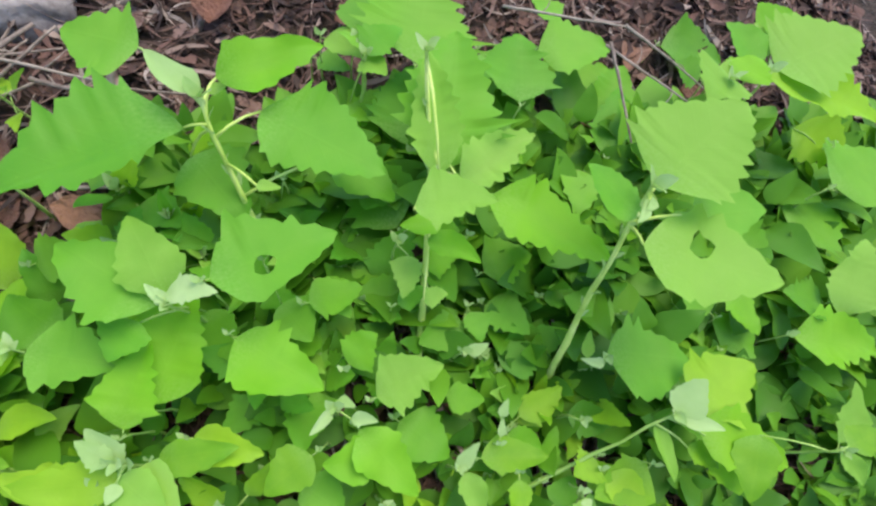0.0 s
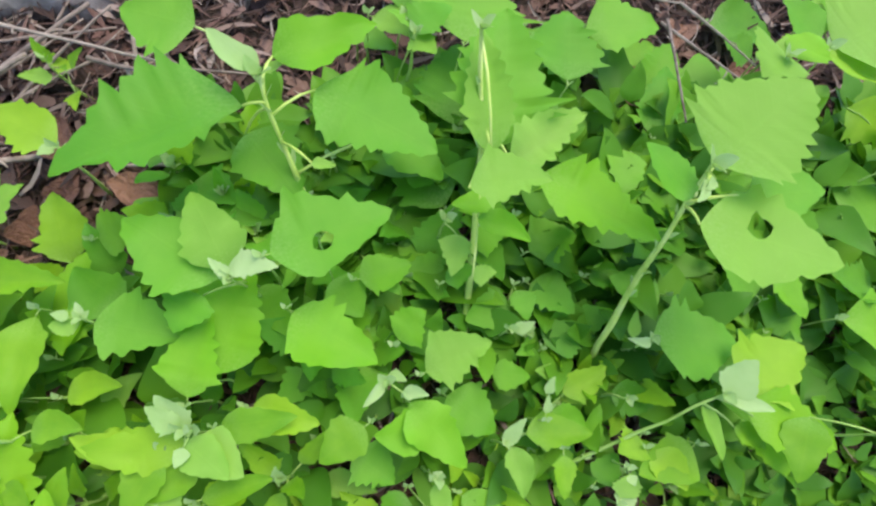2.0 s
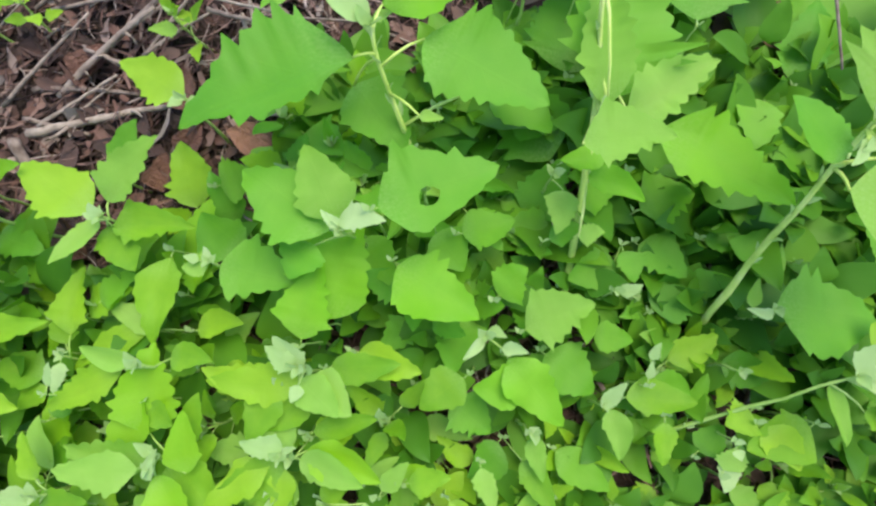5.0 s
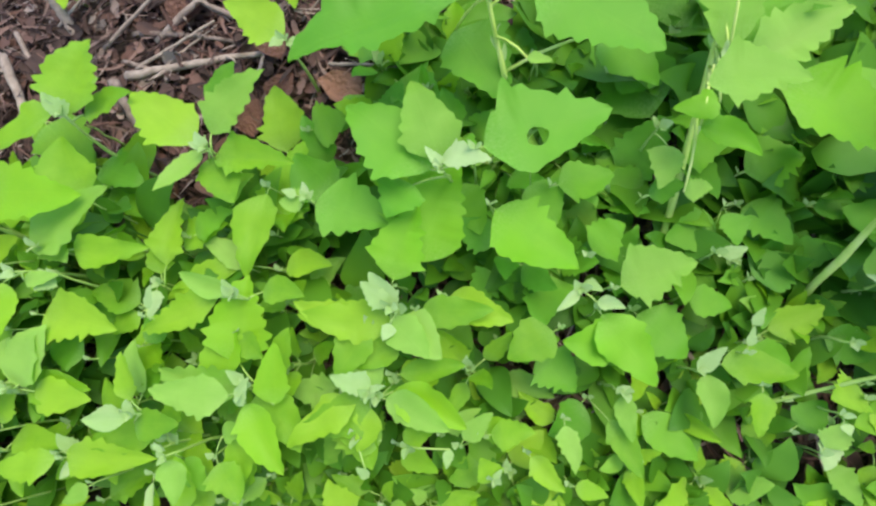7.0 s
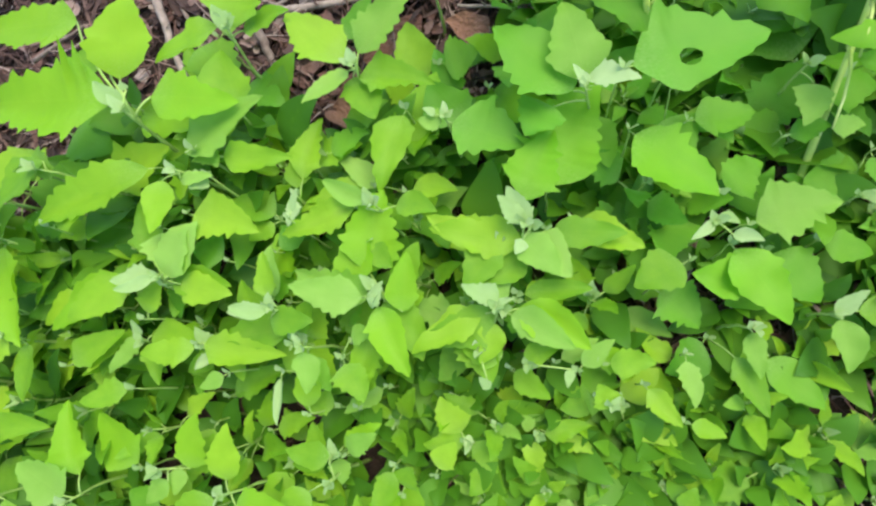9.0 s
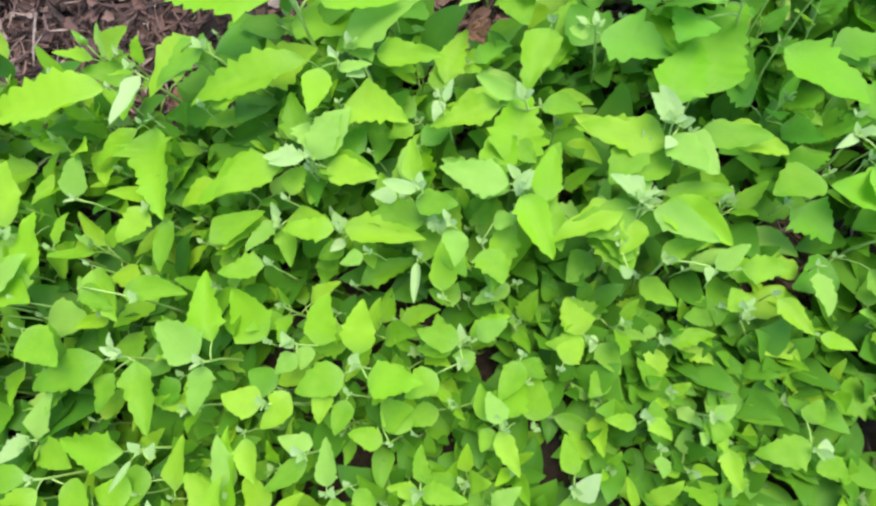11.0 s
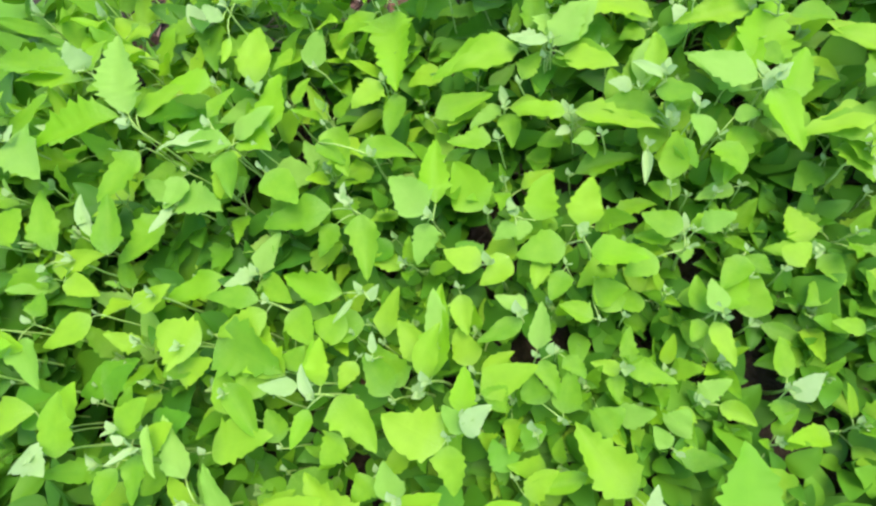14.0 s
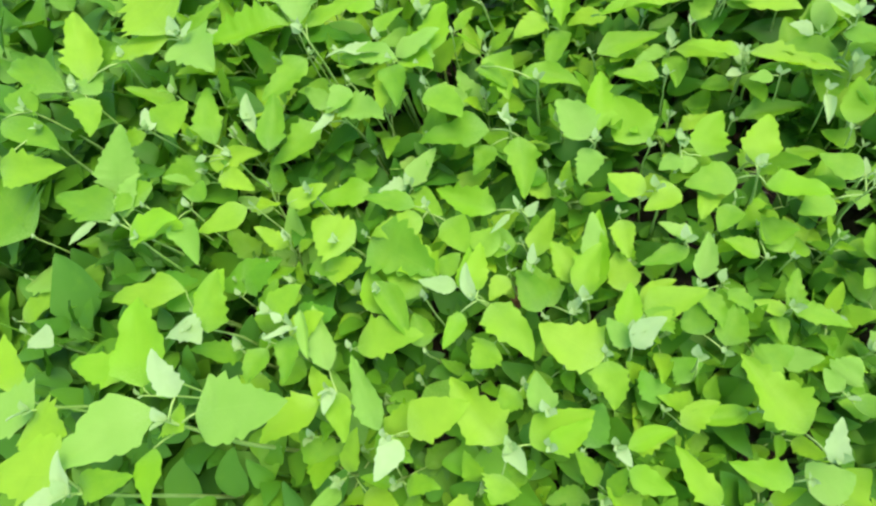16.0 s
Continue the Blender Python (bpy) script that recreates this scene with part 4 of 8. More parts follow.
known((-0.079, -0.129, 0.029), [
    ((-0.074, -0.131, 0.028), (-0.050, -0.141, 0.029), 0.89, "oval", LEAF, 1),
], thick=0.0012, buds=2, name="goosefoot_sprout", label="slender green goosefoot sprout with a toothed leaf")
known((-0.098, -0.117, 0.048), [
    ((-0.093, -0.115, 0.043), (-0.062, -0.103, 0.047), 0.71, "oval", LEAF, -10),
    ((-0.099, -0.122, 0.040), (-0.097, -0.148, 0.039), 0.98, "oval", LEAF, 9),
    ((-0.101, -0.113, 0.038), (-0.113, -0.106, 0.042), 1.24, "oval", LEAF_PALE, 8),
    ((-0.082, -0.115, 0.034), (-0.055, -0.122, 0.035), 0.77, "oval", LEAF, -5),
])
known((0.012, -0.071, 0.021), [
    ((0.007, -0.069, 0.020), (-0.018, -0.059, 0.024), 0.77, "oval", LEAF, 5),
], thick=0.0012, buds=2, name="goosefoot_sprout", label="slender green goosefoot sprout with a toothed leaf")
known((-0.044, -0.086, 0.044), [
    ((-0.042, -0.080, 0.039), (-0.021, -0.055, 0.045), 1.13, "oval", LEAF, -9),
    ((-0.039, -0.096, 0.035), (-0.002, -0.105, 0.037), 0.92, "oval", LEAF, 9),
    ((-0.044, -0.087, 0.044), (-0.046, -0.076, 0.050), 0.95, "oval", MEALY, -13),
    ((-0.044, -0.069, 0.030), (-0.062, -0.084, 0.032), 1.11, "oval", LEAF, -12),
])
known((-0.087, -0.190, 0.048), [
    ((-0.086, -0.195, 0.047), (-0.083, -0.209, 0.048), 1.22, "oval", LEAF_PALE, -7),
], thick=0.0012, buds=2, name="goosefoot_sprout", label="slender green goosefoot sprout with a toothed leaf")
known((-0.102, -0.175, 0.065), [
    ((-0.101, -0.174, 0.061), (-0.084, -0.184, 0.061), 0.96, "oval", LEAF, 3),
    ((-0.093, -0.175, 0.057), (-0.099, -0.161, 0.060), 1.35, "oval", LEAF, -2),
    ((-0.106, -0.179, 0.054), (-0.128, -0.182, 0.057), 0.86, "oval", LEAF, -13),
])
known((-0.048, -0.174, 0.047), [
    ((-0.046, -0.178, 0.046), (-0.033, -0.203, 0.046), 0.78, "oval", LEAF, 12),
], thick=0.0012, buds=2, name="goosefoot_sprout", label="slender green goosefoot sprout with a toothed leaf")
known((-0.062, -0.162, 0.063), [
    ((-0.060, -0.161, 0.059), (-0.049, -0.150, 0.063), 1.17, "oval", LEAF_PALE, 9),
    ((-0.056, -0.159, 0.056), (-0.057, -0.178, 0.055), 1.25, "oval", LEAF, 5),
    ((-0.058, -0.178, 0.049), (-0.066, -0.173, 0.052), 1.28, "broad", LEAF_PALE, -3),
    ((-0.063, -0.164, 0.050), (-0.047, -0.182, 0.050), 0.89, "oval", LEAF, -6),
])
known((-0.718, -0.222, 0.084), [
    ((-0.713, -0.220, 0.083), (-0.661, -0.200, 0.080), 0.73, "broad", LEAF_SHADED, -13),
], thick=0.0012, buds=2, name="goosefoot_sprout", label="slender green goosefoot sprout with a toothed leaf")
known((-0.647, -0.260, 0.124), [
    ((-0.648, -0.265, 0.123), (-0.659, -0.316, 0.119), 0.64, "broad", LEAF, -10),
], thick=0.0012, buds=2, name="goosefoot_sprout", label="slender green goosefoot sprout with a toothed leaf")
known((-0.676, -0.242, 0.132), [
    ((-0.680, -0.245, 0.131), (-0.743, -0.301, 0.129), 0.49, "large", LEAF_WARM, 0),
], thick=0.0012, buds=2, name="goosefoot_sprout", label="slender green goosefoot sprout with a toothed leaf")
known((-0.661, -0.249, 0.137), [
    ((-0.672, -0.241, 0.132), (-0.700, -0.188, 0.159), 0.66, "large", LEAF_PALE, 6),
    ((-0.668, -0.237, 0.129), (-0.634, -0.202, 0.136), 0.77, "oval", LEAF, -1),
    ((-0.658, -0.253, 0.137), (-0.666, -0.252, 0.143), 1.70, "oval", MEALY, 6),
], thick=0.0018)
known((-0.756, -0.303, 0.146), [
    ((-0.774, -0.304, 0.140), (-0.835, -0.271, 0.152), 1.15, "large", LEAF, -13),
    ((-0.758, -0.301, 0.138), (-0.695, -0.320, 0.142), 0.78, "broad", LEAF_PALE, 11),
    ((-0.773, -0.306, 0.136), (-0.812, -0.345, 0.135), 0.80, "broad", LEAF, 1),
    ((-0.754, -0.306, 0.146), (-0.761, -0.297, 0.158), 1.29, "oval", MEALY, -4),
    ((-0.748, -0.304, 0.146), (-0.742, -0.290, 0.153), 0.74, "oval", MEALY, 12),
    ((-0.767, -0.296, 0.128), (-0.761, -0.248, 0.134), 0.91, "oval", LEAF, -8),
], thick=0.0018)
known((-0.749, -0.222, 0.135), [
    ((-0.754, -0.223, 0.134), (-0.844, -0.243, 0.137), 0.42, "large", LEAF, 9),
], thick=0.0012, buds=2, name="goosefoot_sprout", label="slender green goosefoot sprout with a toothed leaf")
known((-0.727, -0.221, 0.143), [
    ((-0.727, -0.219, 0.143), (-0.740, -0.210, 0.163), 1.35, "oval", MEALY, -10),
    ((-0.736, -0.227, 0.135), (-0.803, -0.249, 0.136), 0.42, "broad", LEAF, 4),
    ((-0.735, -0.216, 0.134), (-0.733, -0.186, 0.141), 1.24, "oval", LEAF, -10),
    ((-0.733, -0.216, 0.131), (-0.704, -0.218, 0.132), 1.28, "broad", LEAF, 6),
], thick=0.0018)
known((-0.634, -0.208, 0.075), [
    ((-0.639, -0.208, 0.074), (-0.684, -0.210, 0.078), 1.27, "oval", LEAF_SHADED, -9),
], thick=0.0012, buds=2, name="goosefoot_sprout", label="slender green goosefoot sprout with a toothed leaf")
known((-0.589, -0.227, 0.113), [
    ((-0.595, -0.229, 0.113), (-0.627, -0.262, 0.129), 0.42, "broad", MEALY, 14),
    ((-0.589, -0.231, 0.105), (-0.570, -0.272, 0.104), 1.03, "oval", LEAF, 11),
    ((-0.593, -0.218, 0.103), (-0.567, -0.184, 0.113), 0.89, "oval", LEAF_PALE, -1),
    ((-0.589, -0.220, 0.101), (-0.554, -0.218, 0.103), 1.24, "oval", LEAF, -11),
])
known((-0.605, -0.289, 0.106), [
    ((-0.606, -0.284, 0.101), (-0.560, -0.281, 0.106), 0.78, "broad", LEAF_PALE, -1),
    ((-0.604, -0.294, 0.106), (-0.605, -0.321, 0.112), 0.78, "lance", MEALY, -3),
    ((-0.620, -0.286, 0.097), (-0.647, -0.281, 0.105), 0.96, "oval", LEAF_PALE, -10),
    ((-0.618, -0.301, 0.092), (-0.635, -0.351, 0.089), 0.77, "oval", LEAF, -13),
    ((-0.622, -0.286, 0.067), (-0.594, -0.309, 0.064), 1.24, "oval", LEAF_SHADED, 13),
])
known((-0.658, -0.420, 0.107), [
    ((-0.659, -0.415, 0.106), (-0.662, -0.396, 0.110), 1.24, "broad", LEAF, 5),
    ((-0.654, -0.435, 0.110), (-0.608, -0.454, 0.113), 0.70, "oval", LEAF_PALE, -5),
], thick=0.0012, buds=2, name="goosefoot_sprout", label="slender green goosefoot sprout with a toothed leaf")
known((-0.686, -0.438, 0.113), [
    ((-0.691, -0.437, 0.112), (-0.717, -0.430, 0.118), 1.53, "broad", LEAF, 0),
], thick=0.0012, buds=2, name="goosefoot_sprout", label="slender green goosefoot sprout with a toothed leaf")
known((-0.617, -0.392, 0.098), [
    ((-0.620, -0.396, 0.097), (-0.642, -0.432, 0.099), 0.89, "oval", LEAF, -10),
], thick=0.0012, buds=2, name="goosefoot_sprout", label="slender green goosefoot sprout with a toothed leaf")
known((-0.658, -0.461, 0.125), [
    ((-0.668, -0.465, 0.120), (-0.639, -0.434, 0.126), 1.03, "oval", LEAF_WARM, -1),
])
known((-0.616, -0.485, 0.073), [
    ((-0.621, -0.483, 0.072), (-0.661, -0.469, 0.078), 1.13, "oval", LEAF_SHADED, 0),
    ((-0.622, -0.474, 0.090), (-0.673, -0.511, 0.089), 0.52, "broad", LEAF, 2),
], thick=0.0012, buds=2, name="goosefoot_sprout", label="slender green goosefoot sprout with a toothed leaf")
known((-0.585, -0.493, 0.106), [
    ((-0.576, -0.489, 0.098), (-0.596, -0.448, 0.109), 0.85, "oval", LEAF, 13),
    ((-0.595, -0.495, 0.106), (-0.564, -0.497, 0.112), 1.14, "oval", MEALY, -9),
])
known((-0.545, -0.452, 0.069), [
    ((-0.541, -0.449, 0.068), (-0.515, -0.427, 0.071), 1.30, "oval", LEAF_SHADED, -6),
], thick=0.0012, buds=2, name="goosefoot_sprout", label="slender green goosefoot sprout with a toothed leaf")
known((-0.535, -0.471, 0.092), [
    ((-0.534, -0.476, 0.091), (-0.530, -0.503, 0.091), 1.09, "oval", LEAF, -4),
], thick=0.0012, buds=2, name="goosefoot_sprout", label="slender green goosefoot sprout with a toothed leaf")
known((-0.517, -0.455, 0.107), [
    ((-0.517, -0.454, 0.107), (-0.527, -0.472, 0.113), 0.52, "lance", MEALY, 1),
    ((-0.527, -0.455, 0.107), (-0.536, -0.455, 0.112), 1.05, "oval", MEALY, 8),
    ((-0.528, -0.442, 0.094), (-0.499, -0.467, 0.096), 0.56, "lance", LEAF_PALE, 9),
    ((-0.521, -0.460, 0.095), (-0.504, -0.489, 0.095), 0.80, "oval", LEAF, 1),
])
known((-0.400, -0.385, 0.071), [
    ((-0.401, -0.390, 0.070), (-0.406, -0.413, 0.070), 1.41, "broad", LEAF, 12),
], thick=0.0012, buds=2, name="goosefoot_sprout", label="slender green goosefoot sprout with a toothed leaf")
known((-0.463, -0.371, 0.080), [
    ((-0.461, -0.366, 0.079), (-0.453, -0.346, 0.083), 1.24, "oval", LEAF, 14),
    ((-0.458, -0.371, 0.080), (-0.510, -0.355, 0.086), 0.61, "broad", LEAF_WARM, -2),
], thick=0.0012, buds=2, name="goosefoot_sprout", label="slender green goosefoot sprout with a toothed leaf")
known((-0.426, -0.373, 0.094), [
    ((-0.423, -0.377, 0.094), (-0.438, -0.358, 0.106), 0.74, "lance", MEALY, -5),
    ((-0.426, -0.366, 0.086), (-0.441, -0.336, 0.094), 0.79, "oval", LEAF_WARM, 1),
    ((-0.438, -0.373, 0.094), (-0.461, -0.384, 0.103), 0.76, "oval", MEALY, -10),
    ((-0.430, -0.384, 0.080), (-0.427, -0.413, 0.080), 0.77, "oval", LEAF_WARM, -11),
    ((-0.416, -0.368, 0.077), (-0.371, -0.389, 0.077), 0.85, "oval", LEAF, -2),
])
known((-0.326, -0.328, 0.074), [
    ((-0.323, -0.324, 0.073), (-0.294, -0.291, 0.079), 0.87, "oval", LEAF, -4),
], thick=0.0012, buds=2, name="goosefoot_sprout", label="slender green goosefoot sprout with a toothed leaf")
known((-0.333, -0.360, 0.072), [
    ((-0.330, -0.364, 0.071), (-0.313, -0.391, 0.071), 1.15, "oval", LEAF, 13),
    ((-0.333, -0.366, 0.071), (-0.380, -0.365, 0.078), 1.19, "oval", LEAF, 1),
], thick=0.0012, buds=2, name="goosefoot_sprout", label="slender green goosefoot sprout with a toothed leaf")
known((-0.323, -0.344, 0.088), [
    ((-0.320, -0.353, 0.088), (-0.310, -0.329, 0.098), 0.93, "oval", MEALY, 3),
    ((-0.321, -0.351, 0.080), (-0.342, -0.342, 0.086), 1.08, "oval", LEAF_PALE, -9),
    ((-0.330, -0.341, 0.078), (-0.339, -0.312, 0.085), 0.92, "oval", LEAF_WARM, 6),
    ((-0.312, -0.330, 0.073), (-0.308, -0.312, 0.077), 1.39, "broad", LEAF, -9),
])
known((-0.375, -0.319, 0.049), [
    ((-0.379, -0.316, 0.048), (-0.401, -0.298, 0.055), 1.14, "oval", LEAF, 2),
], thick=0.0012, buds=2, name="goosefoot_sprout", label="slender green goosefoot sprout with a toothed leaf")
known((-0.365, -0.341, 0.065), [
    ((-0.363, -0.326, 0.057), (-0.384, -0.260, 0.068), 0.45, "broad", LEAF_WARM, -12),
    ((-0.367, -0.344, 0.065), (-0.363, -0.328, 0.071), 0.66, "oval", MEALY, 1),
    ((-0.380, -0.341, 0.054), (-0.415, -0.321, 0.062), 0.93, "oval", LEAF, -6),
])
known((-0.191, -0.303, 0.042), [
    ((-0.195, -0.301, 0.041), (-0.210, -0.293, 0.045), 1.21, "oval", LEAF_PALE, -12),
    ((-0.187, -0.306, 0.042), (-0.161, -0.296, 0.044), 0.87, "oval", LEAF, -3),
], thick=0.0012, buds=2, name="goosefoot_sprout", label="slender green goosefoot sprout with a toothed leaf")
known((-0.234, -0.338, 0.039), [
    ((-0.238, -0.341, 0.038), (-0.276, -0.369, 0.042), 0.63, "lance", LEAF, 2),
], thick=0.0012, buds=2, name="goosefoot_sprout", label="slender green goosefoot sprout with a toothed leaf")
known((-0.239, -0.297, 0.034), [
    ((-0.234, -0.295, 0.033), (-0.209, -0.283, 0.038), 1.03, "oval", LEAF_PALE, 13),
], thick=0.0012, buds=2, name="goosefoot_sprout", label="slender green goosefoot sprout with a toothed leaf")
known((-0.194, -0.350, 0.062), [
    ((-0.195, -0.354, 0.062), (-0.201, -0.329, 0.073), 0.81, "oval", MEALY, 11),
    ((-0.208, -0.341, 0.050), (-0.259, -0.313, 0.056), 0.67, "broad", LEAF, 3),
])
known((-0.159, -0.336, 0.105), [
    ((-0.149, -0.332, 0.075), (-0.164, -0.284, 0.079), 0.92, "broad", LEAF_SHADED, 11),
])
known((-0.299, -0.404, 0.039), [
    ((-0.295, -0.400, 0.038), (-0.272, -0.377, 0.043), 0.76, "oval", LEAF, 4),
], thick=0.0012, buds=2, name="goosefoot_sprout", label="slender green goosefoot sprout with a toothed leaf")
known((-0.454, -0.499, 0.023), [
    ((-0.458, -0.496, 0.022), (-0.506, -0.463, 0.040), 0.42, "broad", LEAF_PALE, 8),
    ((-0.441, -0.486, 0.026), (-0.428, -0.442, 0.035), 0.89, "oval", LEAF, 10),
], thick=0.0012, buds=2, name="goosefoot_sprout", label="slender green goosefoot sprout with a toothed leaf")
known((-0.443, -0.435, 0.031), [
    ((-0.438, -0.436, 0.030), (-0.376, -0.448, 0.026), 0.77, "broad", LEAF, -3),
], thick=0.0012, buds=2, name="goosefoot_sprout", label="slender green goosefoot sprout with a toothed leaf")
known((-0.338, -0.430, 0.059), [
    ((-0.338, -0.431, 0.054), (-0.322, -0.400, 0.061), 0.80, "oval", LEAF_WARM, 11),
])
known((-0.429, -0.322, 0.071), [
    ((-0.434, -0.323, 0.070), (-0.461, -0.327, 0.074), 1.46, "oval", LEAF, -5),
], thick=0.0012, buds=2, name="goosefoot_sprout", label="slender green goosefoot sprout with a toothed leaf")
known((-0.492, -0.329, 0.096), [
    ((-0.502, -0.331, 0.090), (-0.541, -0.345, 0.095), 0.72, "oval", LEAF, 7),
    ((-0.492, -0.336, 0.088), (-0.518, -0.367, 0.090), 0.91, "oval", LEAF, -13),
    ((-0.478, -0.328, 0.083), (-0.448, -0.343, 0.083), 1.21, "oval", LEAF, 10),
])
known((-0.561, -0.525, 0.149), [
    ((-0.565, -0.527, 0.148), (-0.601, -0.545, 0.153), 0.86, "oval", LEAF_WARM, 8),
], thick=0.0012, buds=2, name="goosefoot_sprout", label="slender green goosefoot sprout with a toothed leaf")
known((-0.546, -0.535, 0.152), [
    ((-0.549, -0.531, 0.151), (-0.587, -0.491, 0.160), 0.76, "broad", LEAF_WARM, 3),
], thick=0.0012, buds=2, name="goosefoot_sprout", label="slender green goosefoot sprout with a toothed leaf")
known((-0.513, -0.534, 0.165), [
    ((-0.507, -0.524, 0.155), (-0.459, -0.490, 0.165), 0.79, "broad", LEAF_PALE, -3),
    ((-0.517, -0.522, 0.165), (-0.538, -0.507, 0.180), 0.81, "oval", MEALY, 7),
    ((-0.528, -0.536, 0.154), (-0.554, -0.588, 0.161), 0.74, "broad", LEAF_PALE, -6),
    ((-0.519, -0.552, 0.149), (-0.499, -0.575, 0.149), 1.01, "oval", LEAF_WARM, 12),
    ((-0.522, -0.536, 0.151), (-0.508, -0.535, 0.152), 1.70, "broad", LEAF, 1),
], thick=0.0018)
known((-0.537, -0.591, 0.160), [
    ((-0.535, -0.592, 0.160), (-0.551, -0.575, 0.172), 0.81, "lance", MEALY, -6),
    ((-0.554, -0.591, 0.150), (-0.592, -0.614, 0.155), 1.04, "broad", LEAF, 10),
    ((-0.543, -0.590, 0.149), (-0.516, -0.567, 0.153), 0.78, "oval", LEAF, 8),
    ((-0.542, -0.596, 0.160), (-0.552, -0.607, 0.165), 1.18, "oval", MEALY, 8),
], thick=0.0018)
known((-0.624, -0.582, 0.146), [
    ((-0.628, -0.579, 0.145), (-0.658, -0.556, 0.155), 0.83, "oval", LEAF_WARM, -4),
], thick=0.0012, buds=2, name="goosefoot_sprout", label="slender green goosefoot sprout with a toothed leaf")
known((-0.601, -0.578, 0.155), [
    ((-0.601, -0.580, 0.150), (-0.630, -0.590, 0.157), 1.70, "oval", LEAF_PALE, -5),
    ((-0.604, -0.580, 0.148), (-0.572, -0.576, 0.149), 1.20, "broad", LEAF, 6),
], thick=0.0018)
known((-0.432, -0.482, 0.071), [
    ((-0.422, -0.478, 0.071), (-0.421, -0.507, 0.077), 0.96, "oval", MEALY, -9),
    ((-0.440, -0.480, 0.064), (-0.482, -0.448, 0.080), 0.42, "broad", LEAF_PALE, 4),
    ((-0.424, -0.470, 0.059), (-0.396, -0.432, 0.066), 1.00, "oval", LEAF, 13),
    ((-0.433, -0.484, 0.060), (-0.409, -0.485, 0.061), 0.91, "oval", LEAF, -14),
])
known((-0.523, -0.463, 0.061), [
    ((-0.523, -0.468, 0.060), (-0.525, -0.493, 0.060), 1.36, "oval", LEAF, -4),
], thick=0.0012, buds=2, name="goosefoot_sprout", label="slender green goosefoot sprout with a toothed leaf")
known((-0.480, -0.476, 0.081), [
    ((-0.481, -0.474, 0.081), (-0.472, -0.491, 0.084), 0.88, "oval", MEALY, 1),
    ((-0.479, -0.475, 0.074), (-0.453, -0.499, 0.073), 0.87, "oval", LEAF, 3),
    ((-0.494, -0.465, 0.069), (-0.528, -0.433, 0.084), 0.48, "broad", LEAF_PALE, 10),
    ((-0.489, -0.486, 0.068), (-0.507, -0.531, 0.069), 0.85, "oval", LEAF_WARM, -6),
])
known((-0.377, -0.451, 0.024), [
    ((-0.380, -0.455, 0.023), (-0.400, -0.476, 0.023), 1.40, "oval", LEAF_SHADED, 12),
], thick=0.0012, buds=2, name="goosefoot_sprout", label="slender green goosefoot sprout with a toothed leaf")
known((-0.360, -0.443, 0.061), [
    ((-0.362, -0.445, 0.061), (-0.342, -0.453, 0.066), 0.96, "oval", MEALY, 7),
    ((-0.364, -0.442, 0.054), (-0.418, -0.424, 0.061), 0.68, "broad", LEAF, -6),
    ((-0.350, -0.434, 0.049), (-0.323, -0.394, 0.057), 0.86, "oval", LEAF_WARM, 0),
    ((-0.357, -0.460, 0.045), (-0.354, -0.480, 0.045), 1.54, "broad", LEAF, -5),
])
known((-0.372, -0.402, 0.051), [
    ((-0.373, -0.407, 0.050), (-0.379, -0.428, 0.051), 1.19, "broad", LEAF, 6),
], thick=0.0012, buds=2, name="goosefoot_sprout", label="slender green goosefoot sprout with a toothed leaf")
known((-0.349, -0.411, 0.063), [
    ((-0.348, -0.410, 0.058), (-0.368, -0.392, 0.066), 1.15, "oval", LEAF_PALE, 2),
])
known((-0.226, -0.404, 0.024), [
    ((-0.230, -0.402, 0.023), (-0.269, -0.383, 0.031), 0.68, "oval", LEAF_WARM, -3),
], thick=0.0012, buds=2, name="goosefoot_sprout", label="slender green goosefoot sprout with a toothed leaf")
known((-0.302, -0.407, 0.055), [
    ((-0.301, -0.408, 0.055), (-0.289, -0.414, 0.058), 1.05, "oval", MEALY, 7),
    ((-0.289, -0.415, 0.044), (-0.259, -0.413, 0.045), 0.92, "oval", LEAF_WARM, 11),
    ((-0.295, -0.403, 0.044), (-0.274, -0.378, 0.049), 0.88, "lance", LEAF_WARM, -3),
])
known((-0.171, -0.369, 0.028), [
    ((-0.170, -0.364, 0.027), (-0.165, -0.337, 0.033), 1.33, "oval", LEAF_WARM, -3),
], thick=0.0012, buds=2, name="goosefoot_sprout", label="slender green goosefoot sprout with a toothed leaf")
known((-0.196, -0.364, 0.043), [
    ((-0.201, -0.368, 0.036), (-0.239, -0.378, 0.041), 0.76, "oval", LEAF_WARM, -6),
    ((-0.191, -0.369, 0.034), (-0.174, -0.347, 0.040), 1.59, "oval", LEAF_PALE, 6),
])
known((-0.781, -0.506, 0.093), [
    ((-0.786, -0.505, 0.092), (-0.855, -0.489, 0.102), 1.18, "large", LEAF, -9),
], thick=0.0012, buds=2, name="goosefoot_sprout", label="slender green goosefoot sprout with a toothed leaf")
